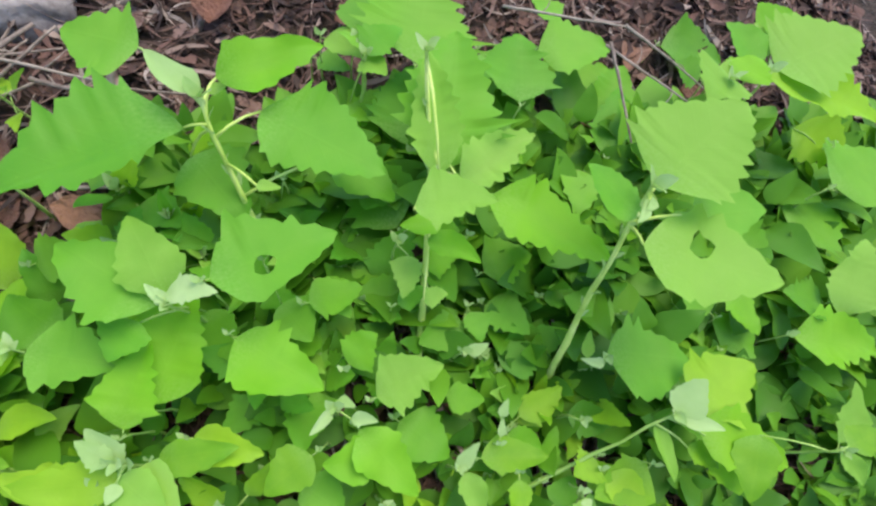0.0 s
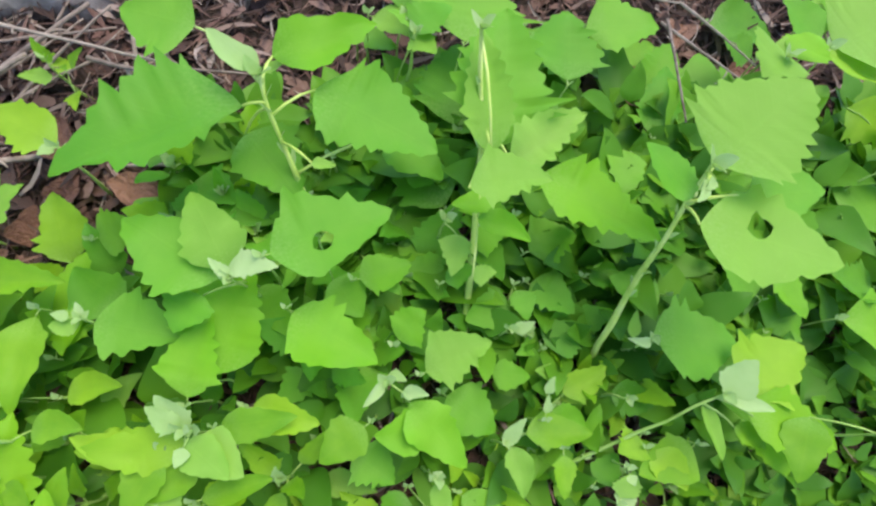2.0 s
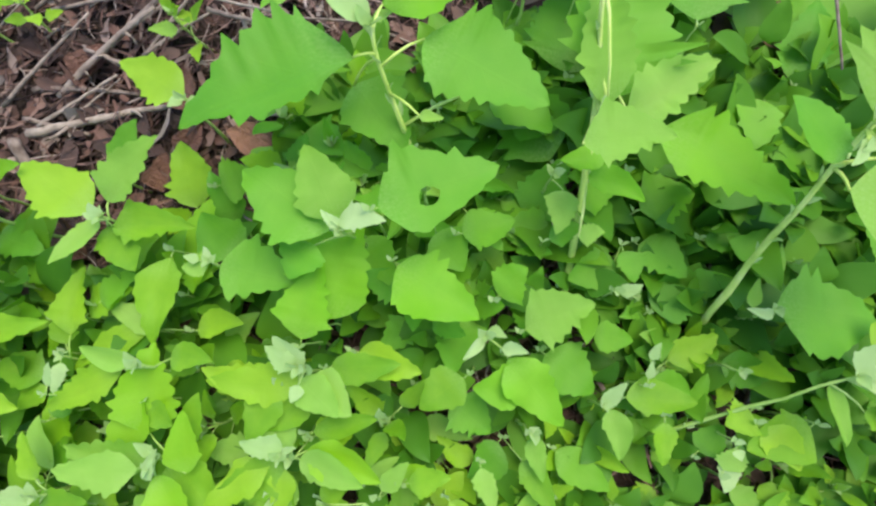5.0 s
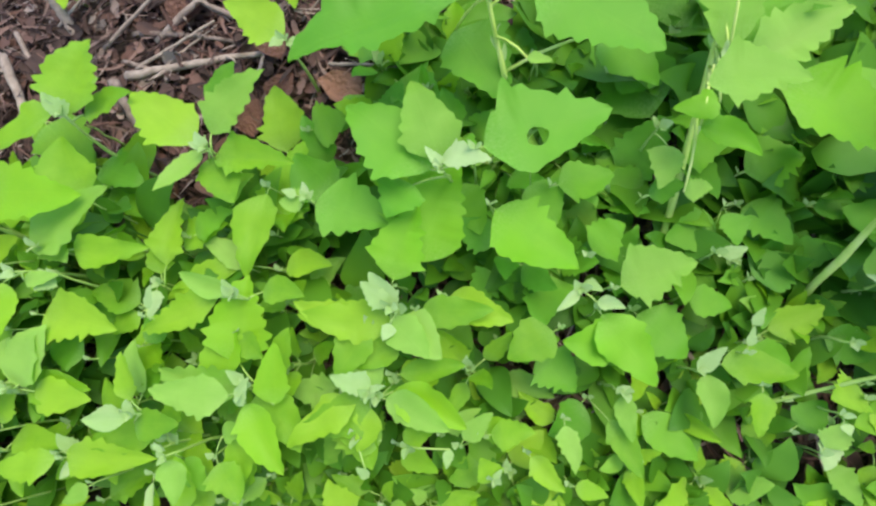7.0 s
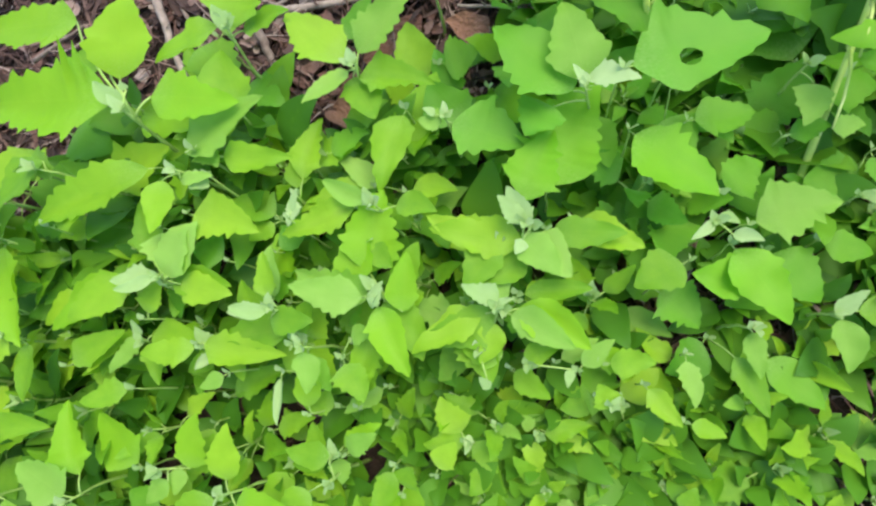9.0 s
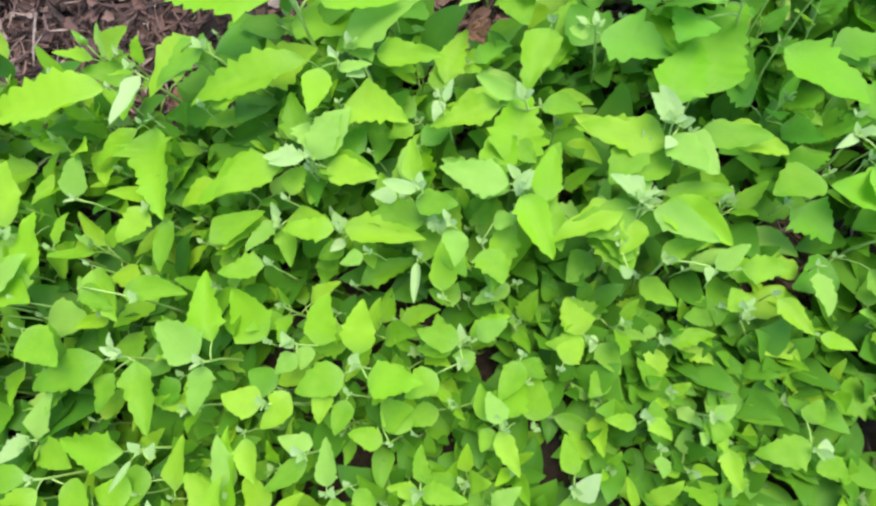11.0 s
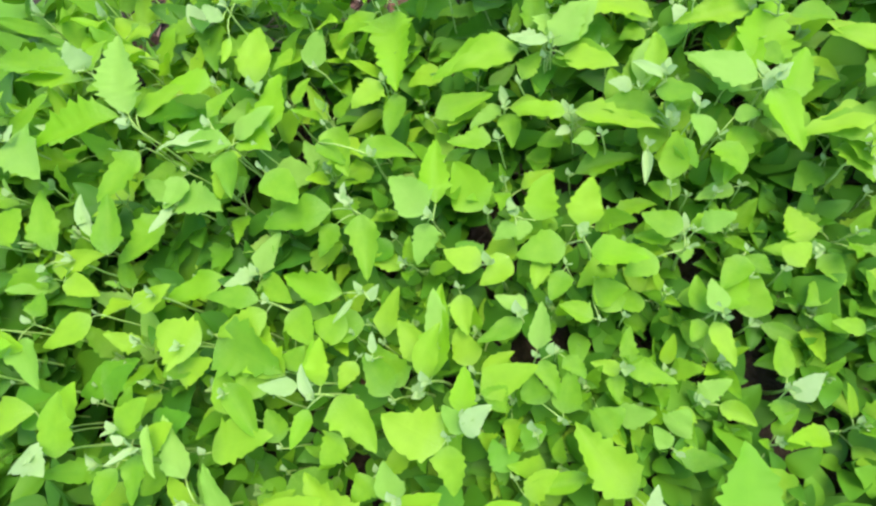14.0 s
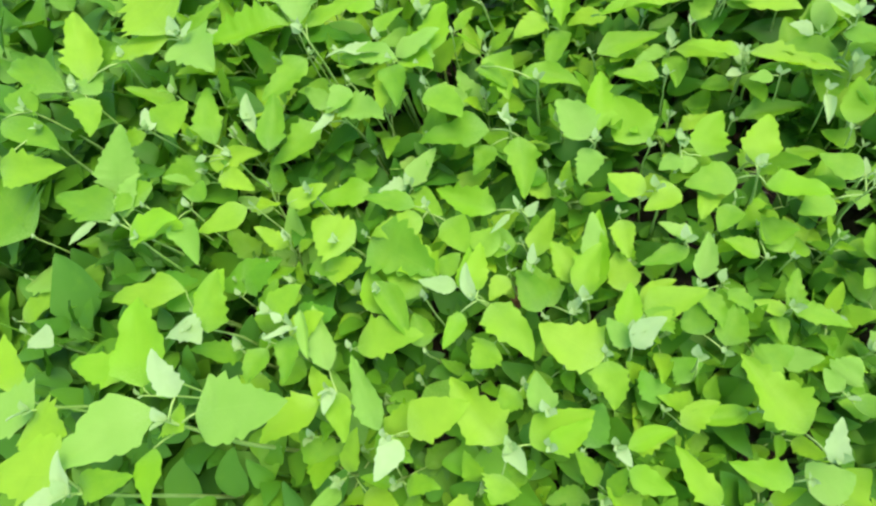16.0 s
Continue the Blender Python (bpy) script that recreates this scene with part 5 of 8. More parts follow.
known((-0.713, -0.445, 0.112), [
    ((-0.716, -0.441, 0.111), (-0.745, -0.393, 0.134), 0.69, "large", LEAF_PALE, 9),
], thick=0.0012, buds=2, name="goosefoot_sprout", label="slender green goosefoot sprout with a toothed leaf")
known((-0.688, -0.460, 0.120), [
    ((-0.702, -0.460, 0.115), (-0.762, -0.468, 0.119), 0.68, "broad", LEAF, 12),
    ((-0.708, -0.468, 0.120), (-0.704, -0.493, 0.126), 0.67, "oval", MEALY, -1),
    ((-0.680, -0.461, 0.108), (-0.640, -0.436, 0.113), 1.03, "oval", LEAF_WARM, -3),
    ((-0.702, -0.454, 0.108), (-0.707, -0.418, 0.120), 0.76, "oval", LEAF_PALE, 12),
])
known((-0.260, 0.104, 0.142), [
    ((-0.262, 0.116, 0.136), (-0.227, 0.158, 0.150), 0.58, "broad", LEAF_PALE, 13),
    ((-0.273, 0.109, 0.134), (-0.323, 0.141, 0.140), 0.80, "broad", LEAF, 13),
    ((-0.268, 0.104, 0.132), (-0.294, 0.073, 0.136), 0.73, "oval", LEAF_PALE, 8),
    ((-0.260, 0.101, 0.129), (-0.204, 0.102, 0.129), 0.56, "broad", LEAF, 0),
    ((-0.265, 0.102, 0.127), (-0.241, 0.072, 0.127), 1.29, "oval", LEAF, -3),
    ((-0.259, 0.103, 0.142), (-0.260, 0.111, 0.146), 0.80, "oval", MEALY, -4),
    ((-0.263, 0.104, 0.142), (-0.271, 0.105, 0.145), 1.30, "oval", MEALY, 2),
], thick=0.0018)
known((-0.181, 0.094, 0.094), [
    ((-0.185, 0.097, 0.093), (-0.218, 0.122, 0.098), 1.43, "oval", LEAF_SHADED, -8),
], thick=0.0012, buds=2, name="goosefoot_sprout", label="slender green goosefoot sprout with a toothed leaf")
known((-0.227, 0.090, 0.113), [
    ((-0.227, 0.085, 0.112), (-0.233, 0.025, 0.106), 0.58, "broad", LEAF, -9),
], thick=0.0012, buds=2, name="goosefoot_sprout", label="slender green goosefoot sprout with a toothed leaf")
known((-0.194, 0.080, 0.127), [
    ((-0.196, 0.078, 0.122), (-0.212, 0.076, 0.125), 1.49, "oval", LEAF_PALE, -10),
    ((-0.189, 0.079, 0.119), (-0.135, 0.068, 0.118), 0.90, "broad", LEAF_COOL, 2),
    ((-0.194, 0.081, 0.127), (-0.196, 0.089, 0.131), 0.97, "oval", MEALY, 12),
    ((-0.192, 0.079, 0.127), (-0.188, 0.084, 0.130), 1.09, "oval", MEALY, -3),
    ((-0.200, 0.080, 0.127), (-0.209, 0.082, 0.131), 1.14, "oval", MEALY, 13),
])
known((-0.073, 0.083, 0.130), [
    ((-0.069, 0.080, 0.129), (-0.015, 0.047, 0.126), 0.89, "broad", LEAF_FRESH, -12),
], thick=0.0012, buds=2, name="goosefoot_sprout", label="slender green goosefoot sprout with a toothed leaf")
known((-0.104, 0.096, 0.152), [
    ((-0.106, 0.104, 0.147), (-0.127, 0.148, 0.162), 0.92, "broad", LEAF_PALE, 1),
    ((-0.104, 0.102, 0.152), (-0.073, 0.100, 0.161), 0.85, "oval", MEALY, -5),
    ((-0.111, 0.099, 0.142), (-0.169, 0.136, 0.149), 0.92, "broad", LEAF_COOL, 8),
    ((-0.103, 0.097, 0.152), (-0.114, 0.107, 0.159), 0.75, "oval", MEALY, 9),
    ((-0.122, 0.091, 0.134), (-0.137, 0.068, 0.134), 1.58, "broad", LEAF_COOL, 7),
    ((-0.097, 0.109, 0.091), (-0.078, 0.074, 0.088), 1.20, "oval", LEAF_SHADED, 9),
], thick=0.0018)
known((-0.051, 0.123, 0.151), [
    ((-0.048, 0.127, 0.150), (-0.036, 0.143, 0.156), 0.65, "lance", LEAF_PALE, 10),
    ((-0.046, 0.112, 0.095), (-0.025, 0.085, 0.093), 1.52, "oval", LEAF_SHADED, 5),
], thick=0.0012, buds=2, name="goosefoot_sprout", label="slender green goosefoot sprout with a toothed leaf")
known((-0.032, 0.110, 0.101), [
    ((-0.027, 0.111, 0.100), (0.010, 0.121, 0.102), 1.29, "oval", LEAF_SHADED, -9),
], thick=0.0012, buds=2, name="goosefoot_sprout", label="slender green goosefoot sprout with a toothed leaf")
known((-0.084, 0.107, 0.160), [
    ((-0.079, 0.109, 0.159), (-0.006, 0.136, 0.164), 0.86, "pierced", LEAF_COOL, -1),
], thick=0.0012, buds=2, name="goosefoot_sprout", label="slender green goosefoot sprout with a toothed leaf")
known((-0.143, 0.004, 0.112), [
    ((-0.145, -0.001, 0.111), (-0.160, -0.035, 0.111), 1.11, "oval", LEAF, 5),
    ((-0.147, 0.001, 0.111), (-0.195, 0.012, 0.114), 0.69, "oval", LEAF, -5),
], thick=0.0012, buds=2, name="goosefoot_sprout", label="slender green goosefoot sprout with a toothed leaf")
known((-0.115, 0.014, 0.114), [
    ((-0.110, 0.014, 0.113), (-0.064, 0.018, 0.118), 0.73, "oval", LEAF, 7),
], thick=0.0012, buds=2, name="goosefoot_sprout", label="slender green goosefoot sprout with a toothed leaf")
known((-0.132, 0.027, 0.115), [
    ((-0.131, 0.032, 0.114), (-0.119, 0.082, 0.121), 0.84, "broad", LEAF_FRESH, 2),
], thick=0.0012, buds=2, name="goosefoot_sprout", label="slender green goosefoot sprout with a toothed leaf")
known((-0.129, 0.013, 0.125), [
    ((-0.130, 0.014, 0.125), (-0.148, 0.026, 0.134), 0.90, "oval", MEALY, 4),
    ((-0.129, 0.006, 0.117), (-0.102, -0.016, 0.119), 1.12, "oval", LEAF_PALE, -1),
])
known((-0.126, -0.032, 0.091), [
    ((-0.121, -0.030, 0.090), (-0.092, -0.017, 0.095), 1.18, "oval", LEAF, 9),
], thick=0.0012, buds=2, name="goosefoot_sprout", label="slender green goosefoot sprout with a toothed leaf")
known((-0.138, -0.041, 0.112), [
    ((-0.137, -0.036, 0.112), (-0.162, -0.032, 0.121), 0.88, "oval", MEALY, 3),
    ((-0.128, -0.043, 0.103), (-0.085, -0.058, 0.107), 0.77, "oval", LEAF_PALE, 10),
    ((-0.147, -0.046, 0.101), (-0.189, -0.080, 0.099), 0.55, "broad", LEAF, 13),
    ((-0.138, -0.050, 0.099), (-0.143, -0.078, 0.098), 1.08, "oval", LEAF, 6),
    ((-0.138, -0.039, 0.112), (-0.127, -0.035, 0.116), 0.65, "oval", MEALY, -6),
])
known((-0.234, -0.010, 0.107), [
    ((-0.230, -0.013, 0.106), (-0.212, -0.026, 0.106), 1.28, "oval", LEAF, 5),
], thick=0.0012, buds=2, name="goosefoot_sprout", label="slender green goosefoot sprout with a toothed leaf")
known((-0.241, -0.049, 0.100), [
    ((-0.241, -0.044, 0.099), (-0.244, 0.009, 0.107), 0.64, "broad", LEAF_WARM, 4),
], thick=0.0012, buds=2, name="goosefoot_sprout", label="slender green goosefoot sprout with a toothed leaf")
known((-0.230, 0.012, 0.126), [
    ((-0.234, 0.014, 0.121), (-0.268, 0.022, 0.129), 0.86, "lance", LEAF_PALE, -14),
    ((-0.229, 0.010, 0.126), (-0.237, 0.020, 0.132), 1.03, "oval", MEALY, -8),
    ((-0.246, 0.010, 0.114), (-0.294, -0.017, 0.113), 0.49, "broad", LEAF, -9),
    ((-0.218, 0.017, 0.110), (-0.188, 0.016, 0.113), 1.02, "oval", LEAF, 0),
])
known((-0.236, -0.091, 0.098), [
    ((-0.233, -0.095, 0.097), (-0.214, -0.117, 0.097), 1.23, "oval", LEAF, -9),
    ((-0.231, -0.077, 0.102), (-0.215, -0.072, 0.105), 1.31, "oval", LEAF_PALE, 7),
], thick=0.0012, buds=2, name="goosefoot_sprout", label="slender green goosefoot sprout with a toothed leaf")
known((-0.215, -0.049, 0.123), [
    ((-0.216, -0.056, 0.123), (-0.210, -0.043, 0.128), 0.80, "oval", MEALY, 6),
    ((-0.226, -0.051, 0.115), (-0.275, -0.052, 0.124), 0.64, "broad", LEAF_PALE, -9),
    ((-0.215, -0.055, 0.113), (-0.185, -0.095, 0.108), 0.76, "oval", LEAF_WARM, -7),
    ((-0.199, -0.054, 0.106), (-0.203, -0.015, 0.115), 0.87, "oval", LEAF_WARM, 10),
])
known((-0.310, -0.060, 0.083), [
    ((-0.306, -0.057, 0.082), (-0.287, -0.040, 0.085), 1.17, "oval", LEAF_SHADED, -9),
], thick=0.0012, buds=2, name="goosefoot_sprout", label="slender green goosefoot sprout with a toothed leaf")
known((-0.344, -0.101, 0.096), [
    ((-0.339, -0.101, 0.095), (-0.275, -0.097, 0.096), 0.46, "broad", LEAF, -7),
], thick=0.0012, buds=2, name="goosefoot_sprout", label="slender green goosefoot sprout with a toothed leaf")
known((-0.285, -0.069, 0.121), [
    ((-0.286, -0.072, 0.121), (-0.309, -0.074, 0.130), 1.01, "lance", MEALY, 6),
    ((-0.284, -0.071, 0.121), (-0.286, -0.059, 0.126), 1.00, "oval", MEALY, 8),
    ((-0.293, -0.061, 0.110), (-0.303, -0.031, 0.117), 0.83, "oval", LEAF, -13),
    ((-0.288, -0.075, 0.109), (-0.256, -0.072, 0.112), 1.02, "oval", LEAF, 1),
])
known((-0.313, -0.116, 0.098), [
    ((-0.317, -0.119, 0.097), (-0.331, -0.130, 0.099), 1.11, "oval", LEAF_PALE, -4),
], thick=0.0012, buds=2, name="goosefoot_sprout", label="slender green goosefoot sprout with a toothed leaf")
known((-0.340, -0.104, 0.097), [
    ((-0.345, -0.105, 0.096), (-0.383, -0.116, 0.100), 0.87, "oval", LEAF, 14),
], thick=0.0012, buds=2, name="goosefoot_sprout", label="slender green goosefoot sprout with a toothed leaf")
known((-0.256, -0.090, 0.122), [
    ((-0.256, -0.093, 0.117), (-0.246, -0.118, 0.118), 1.04, "oval", LEAF_PALE, -13),
    ((-0.258, -0.088, 0.122), (-0.263, -0.082, 0.125), 0.94, "oval", MEALY, -10),
    ((-0.261, -0.096, 0.088), (-0.242, -0.115, 0.086), 1.03, "oval", LEAF_SHADED, -11),
])
known((-0.338, -0.039, 0.097), [
    ((-0.343, -0.038, 0.096), (-0.368, -0.033, 0.098), 1.34, "broad", LEAF_SHADED, 0),
], thick=0.0012, buds=2, name="goosefoot_sprout", label="slender green goosefoot sprout with a toothed leaf")
known((-0.304, -0.027, 0.097), [
    ((-0.301, -0.023, 0.096), (-0.277, 0.006, 0.100), 0.86, "oval", LEAF_SHADED, -1),
], thick=0.0012, buds=2, name="goosefoot_sprout", label="slender green goosefoot sprout with a toothed leaf")
known((-0.367, -0.013, 0.118), [
    ((-0.362, -0.013, 0.117), (-0.309, -0.018, 0.116), 0.76, "broad", LEAF, 3),
], thick=0.0012, buds=2, name="goosefoot_sprout", label="slender green goosefoot sprout with a toothed leaf")
known((-0.285, -0.008, 0.129), [
    ((-0.284, -0.003, 0.128), (-0.281, 0.012, 0.135), 0.70, "oval", MEALY, -8),
], thick=0.0012, buds=2, name="goosefoot_sprout", label="slender green goosefoot sprout with a toothed leaf")
known((-0.377, -0.066, 0.103), [
    ((-0.372, -0.065, 0.102), (-0.327, -0.056, 0.107), 0.65, "oval", LEAF, 1),
], thick=0.0012, buds=2, name="goosefoot_sprout", label="slender green goosefoot sprout with a toothed leaf")
known((-0.390, -0.025, 0.111), [
    ((-0.388, -0.029, 0.110), (-0.372, -0.061, 0.112), 1.13, "oval", LEAF_PALE, -9),
], thick=0.0012, buds=2, name="goosefoot_sprout", label="slender green goosefoot sprout with a toothed leaf")
known((-0.352, 0.014, 0.128), [
    ((-0.352, 0.012, 0.128), (-0.361, 0.001, 0.132), 1.37, "broad", MEALY, -13),
])
known((-0.294, 0.045, 0.094), [
    ((-0.290, 0.047, 0.093), (-0.257, 0.065, 0.099), 1.06, "oval", LEAF, -12),
], thick=0.0012, buds=2, name="goosefoot_sprout", label="slender green goosefoot sprout with a toothed leaf")
known((-0.301, 0.020, 0.095), [
    ((-0.302, 0.025, 0.094), (-0.306, 0.056, 0.101), 0.96, "oval", LEAF, 5),
], thick=0.0012, buds=2, name="goosefoot_sprout", label="slender green goosefoot sprout with a toothed leaf")
known((-0.373, 0.046, 0.089), [
    ((-0.368, 0.046, 0.088), (-0.327, 0.045, 0.089), 0.96, "oval", LEAF_SHADED, 7),
], thick=0.0012, buds=2, name="goosefoot_sprout", label="slender green goosefoot sprout with a toothed leaf")
known((-0.452, 0.072, 0.100), [
    ((-0.447, 0.071, 0.099), (-0.372, 0.063, 0.099), 0.76, "broad", LEAF_WARM, -3),
], thick=0.0012, buds=2, name="goosefoot_sprout", label="slender green goosefoot sprout with a toothed leaf")
known((-0.355, 0.073, 0.120), [
    ((-0.354, 0.073, 0.115), (-0.388, 0.033, 0.112), 0.96, "oval", LEAF, -2),
])
known((-0.284, 0.052, 0.099), [
    ((-0.280, 0.055, 0.098), (-0.253, 0.073, 0.101), 1.19, "oval", LEAF_SHADED, -14),
], thick=0.0012, buds=2, name="goosefoot_sprout", label="slender green goosefoot sprout with a toothed leaf")
known((-0.370, 0.101, 0.099), [
    ((-0.365, 0.100, 0.098), (-0.327, 0.089, 0.098), 1.19, "oval", LEAF_SHADED, -3),
], thick=0.0012, buds=2, name="goosefoot_sprout", label="slender green goosefoot sprout with a toothed leaf")
known((-0.343, 0.065, 0.132), [
    ((-0.345, 0.069, 0.131), (-0.363, 0.105, 0.142), 1.43, "oval", LEAF, 8),
], thick=0.0012, buds=2, name="goosefoot_sprout", label="slender green goosefoot sprout with a toothed leaf")
known((-0.353, 0.115, 0.157), [
    ((-0.352, 0.116, 0.152), (-0.346, 0.168, 0.159), 0.97, "broad", LEAF, 4),
    ((-0.346, 0.119, 0.147), (-0.313, 0.135, 0.152), 1.00, "oval", LEAF, -8),
    ((-0.349, 0.113, 0.157), (-0.361, 0.123, 0.168), 1.10, "oval", MEALY, -7),
    ((-0.369, 0.122, 0.145), (-0.411, 0.089, 0.143), 0.98, "oval", LEAF, 14),
], thick=0.0018)
known((-0.301, 0.159, 0.082), [
    ((-0.299, 0.164, 0.081), (-0.285, 0.201, 0.088), 1.03, "oval", LEAF_SHADED, -1),
], thick=0.0012, buds=2, name="goosefoot_sprout", label="slender green goosefoot sprout with a toothed leaf")
known((-0.219, 0.148, 0.082), [
    ((-0.214, 0.150, 0.081), (-0.188, 0.160, 0.084), 1.57, "broad", LEAF_SHADED, 13),
], thick=0.0012, buds=2, name="goosefoot_sprout", label="slender green goosefoot sprout with a toothed leaf")
known((-0.232, 0.202, 0.118), [
    ((-0.235, 0.207, 0.114), (-0.286, 0.232, 0.118), 0.77, "broad", LEAF, -3),
    ((-0.230, 0.201, 0.118), (-0.215, 0.196, 0.122), 0.92, "oval", MEALY, -2),
    ((-0.234, 0.202, 0.118), (-0.242, 0.194, 0.121), 1.25, "oval", MEALY, -6),
])
known((0.099, -0.010, 0.048), [
    ((0.104, -0.011, 0.047), (0.138, -0.019, 0.047), 0.92, "oval", LEAF_SHADED, -3),
], thick=0.0012, buds=2, name="goosefoot_sprout", label="slender green goosefoot sprout with a toothed leaf")
known((0.120, 0.022, 0.061), [
    ((0.124, 0.025, 0.060), (0.160, 0.050, 0.067), 0.72, "oval", LEAF, 3),
], thick=0.0012, buds=2, name="goosefoot_sprout", label="slender green goosefoot sprout with a toothed leaf")
known((0.103, 0.010, 0.082), [
    ((0.104, 0.015, 0.081), (0.106, 0.028, 0.087), 0.75, "oval", MEALY, 12),
], thick=0.0012, buds=2, name="goosefoot_sprout", label="slender green goosefoot sprout with a toothed leaf")
known((0.086, 0.002, 0.072), [
    ((0.091, 0.002, 0.071), (0.141, 0.000, 0.071), 0.83, "oval", LEAF, -11),
], thick=0.0012, buds=2, name="goosefoot_sprout", label="slender green goosefoot sprout with a toothed leaf")
known((0.072, -0.004, 0.081), [
    ((0.079, -0.006, 0.076), (0.083, -0.040, 0.077), 0.90, "oval", LEAF_PALE, 13),
    ((0.072, -0.004, 0.081), (0.087, 0.012, 0.091), 0.76, "oval", MEALY, 8),
])
known((0.112, -0.079, 0.030), [
    ((0.107, -0.077, 0.029), (0.082, -0.068, 0.035), 0.99, "oval", LEAF_PALE, 2),
], thick=0.0012, buds=2, name="goosefoot_sprout", label="slender green goosefoot sprout with a toothed leaf")
known((0.124, -0.060, 0.035), [
    ((0.120, -0.063, 0.034), (0.097, -0.084, 0.035), 1.11, "oval", LEAF, 3),
    ((0.123, -0.052, 0.036), (0.143, -0.010, 0.046), 0.70, "oval", LEAF, -11),
], thick=0.0012, buds=2, name="goosefoot_sprout", label="slender green goosefoot sprout with a toothed leaf")
known((0.165, 0.021, 0.026), [
    ((0.166, 0.016, 0.025), (0.173, -0.016, 0.023), 0.80, "oval", LEAF_SHADED, -5),
], thick=0.0012, buds=2, name="goosefoot_sprout", label="slender green goosefoot sprout with a toothed leaf")
known((0.166, -0.053, 0.048), [
    ((0.169, -0.057, 0.047), (0.188, -0.081, 0.049), 0.90, "oval", LEAF_PALE, 5),
], thick=0.0012, buds=2, name="goosefoot_sprout", label="slender green goosefoot sprout with a toothed leaf")
known((0.165, -0.031, 0.062), [
    ((0.164, -0.038, 0.062), (0.156, -0.059, 0.066), 1.35, "oval", MEALY, -13),
    ((0.174, -0.023, 0.053), (0.199, -0.013, 0.057), 1.27, "broad", LEAF_WARM, 3),
    ((0.165, -0.030, 0.062), (0.160, -0.023, 0.065), 0.97, "oval", MEALY, -5),
])
known((-0.004, 0.065, 0.089), [
    ((-0.000, 0.069, 0.088), (0.020, 0.089, 0.093), 1.61, "oval", LEAF_FRESH, 4),
], thick=0.0012, buds=2, name="goosefoot_sprout", label="slender green goosefoot sprout with a toothed leaf")
known((-0.036, -0.003, 0.072), [
    ((-0.032, -0.006, 0.071), (-0.004, -0.026, 0.069), 1.19, "broad", LEAF_SHADED, -1),
], thick=0.0012, buds=2, name="goosefoot_sprout", label="slender green goosefoot sprout with a toothed leaf")
known((-0.020, 0.014, 0.093), [
    ((-0.024, 0.011, 0.092), (-0.053, -0.010, 0.093), 1.39, "oval", LEAF, 12),
], thick=0.0012, buds=2, name="goosefoot_sprout", label="slender green goosefoot sprout with a toothed leaf")
known((0.030, 0.033, 0.076), [
    ((0.034, 0.030, 0.075), (0.068, 0.004, 0.073), 1.22, "broad", LEAF_SHADED, -3),
], thick=0.0012, buds=2, name="goosefoot_sprout", label="slender green goosefoot sprout with a toothed leaf")
known((0.021, 0.013, 0.091), [
    ((0.016, 0.012, 0.090), (-0.018, 0.005, 0.093), 1.37, "oval", LEAF_FRESH, -5),
], thick=0.0012, buds=2, name="goosefoot_sprout", label="slender green goosefoot sprout with a toothed leaf")
known((0.003, 0.029, 0.096), [
    ((0.006, 0.025, 0.095), (0.043, -0.018, 0.091), 0.73, "broad", LEAF_FRESH, 4),
], thick=0.0012, buds=2, name="goosefoot_sprout", label="slender green goosefoot sprout with a toothed leaf")
known((0.013, 0.043, 0.095), [
    ((0.018, 0.045, 0.094), (0.064, 0.063, 0.104), 0.93, "broad", LEAF_PALE, -4),
], thick=0.0012, buds=2, name="goosefoot_sprout", label="slender green goosefoot sprout with a toothed leaf")
known((-0.010, 0.039, 0.105), [
    ((-0.011, 0.039, 0.105), (-0.025, 0.022, 0.110), 0.68, "lance", MEALY, -10),
    ((-0.008, 0.043, 0.105), (0.004, 0.038, 0.108), 0.93, "oval", MEALY, -1),
    ((0.001, 0.031, 0.105), (0.018, 0.028, 0.110), 0.86, "oval", MEALY, 12),
])
known((-0.011, -0.044, 0.069), [
    ((-0.010, -0.049, 0.068), (-0.002, -0.079, 0.069), 0.81, "oval", LEAF_PALE, -9),
], thick=0.0012, buds=2, name="goosefoot_sprout", label="slender green goosefoot sprout with a toothed leaf")
known((0.006, -0.029, 0.055), [
    ((0.003, -0.033, 0.054), (-0.019, -0.058, 0.052), 1.37, "oval", LEAF_SHADED, -10),
    ((0.017, -0.042, 0.076), (0.040, -0.076, 0.076), 0.74, "oval", LEAF, 3),
], thick=0.0012, buds=2, name="goosefoot_sprout", label="slender green goosefoot sprout with a toothed leaf")
known((0.040, -0.034, 0.057), [
    ((0.044, -0.037, 0.056), (0.082, -0.063, 0.054), 0.89, "oval", LEAF_SHADED, -3),
], thick=0.0012, buds=2, name="goosefoot_sprout", label="slender green goosefoot sprout with a toothed leaf")
known((0.022, -0.023, 0.088), [
    ((0.024, -0.025, 0.083), (0.030, -0.054, 0.085), 0.77, "oval", LEAF_PALE, 6),
    ((0.021, -0.023, 0.088), (0.027, -0.019, 0.091), 1.08, "oval", MEALY, 0),
])
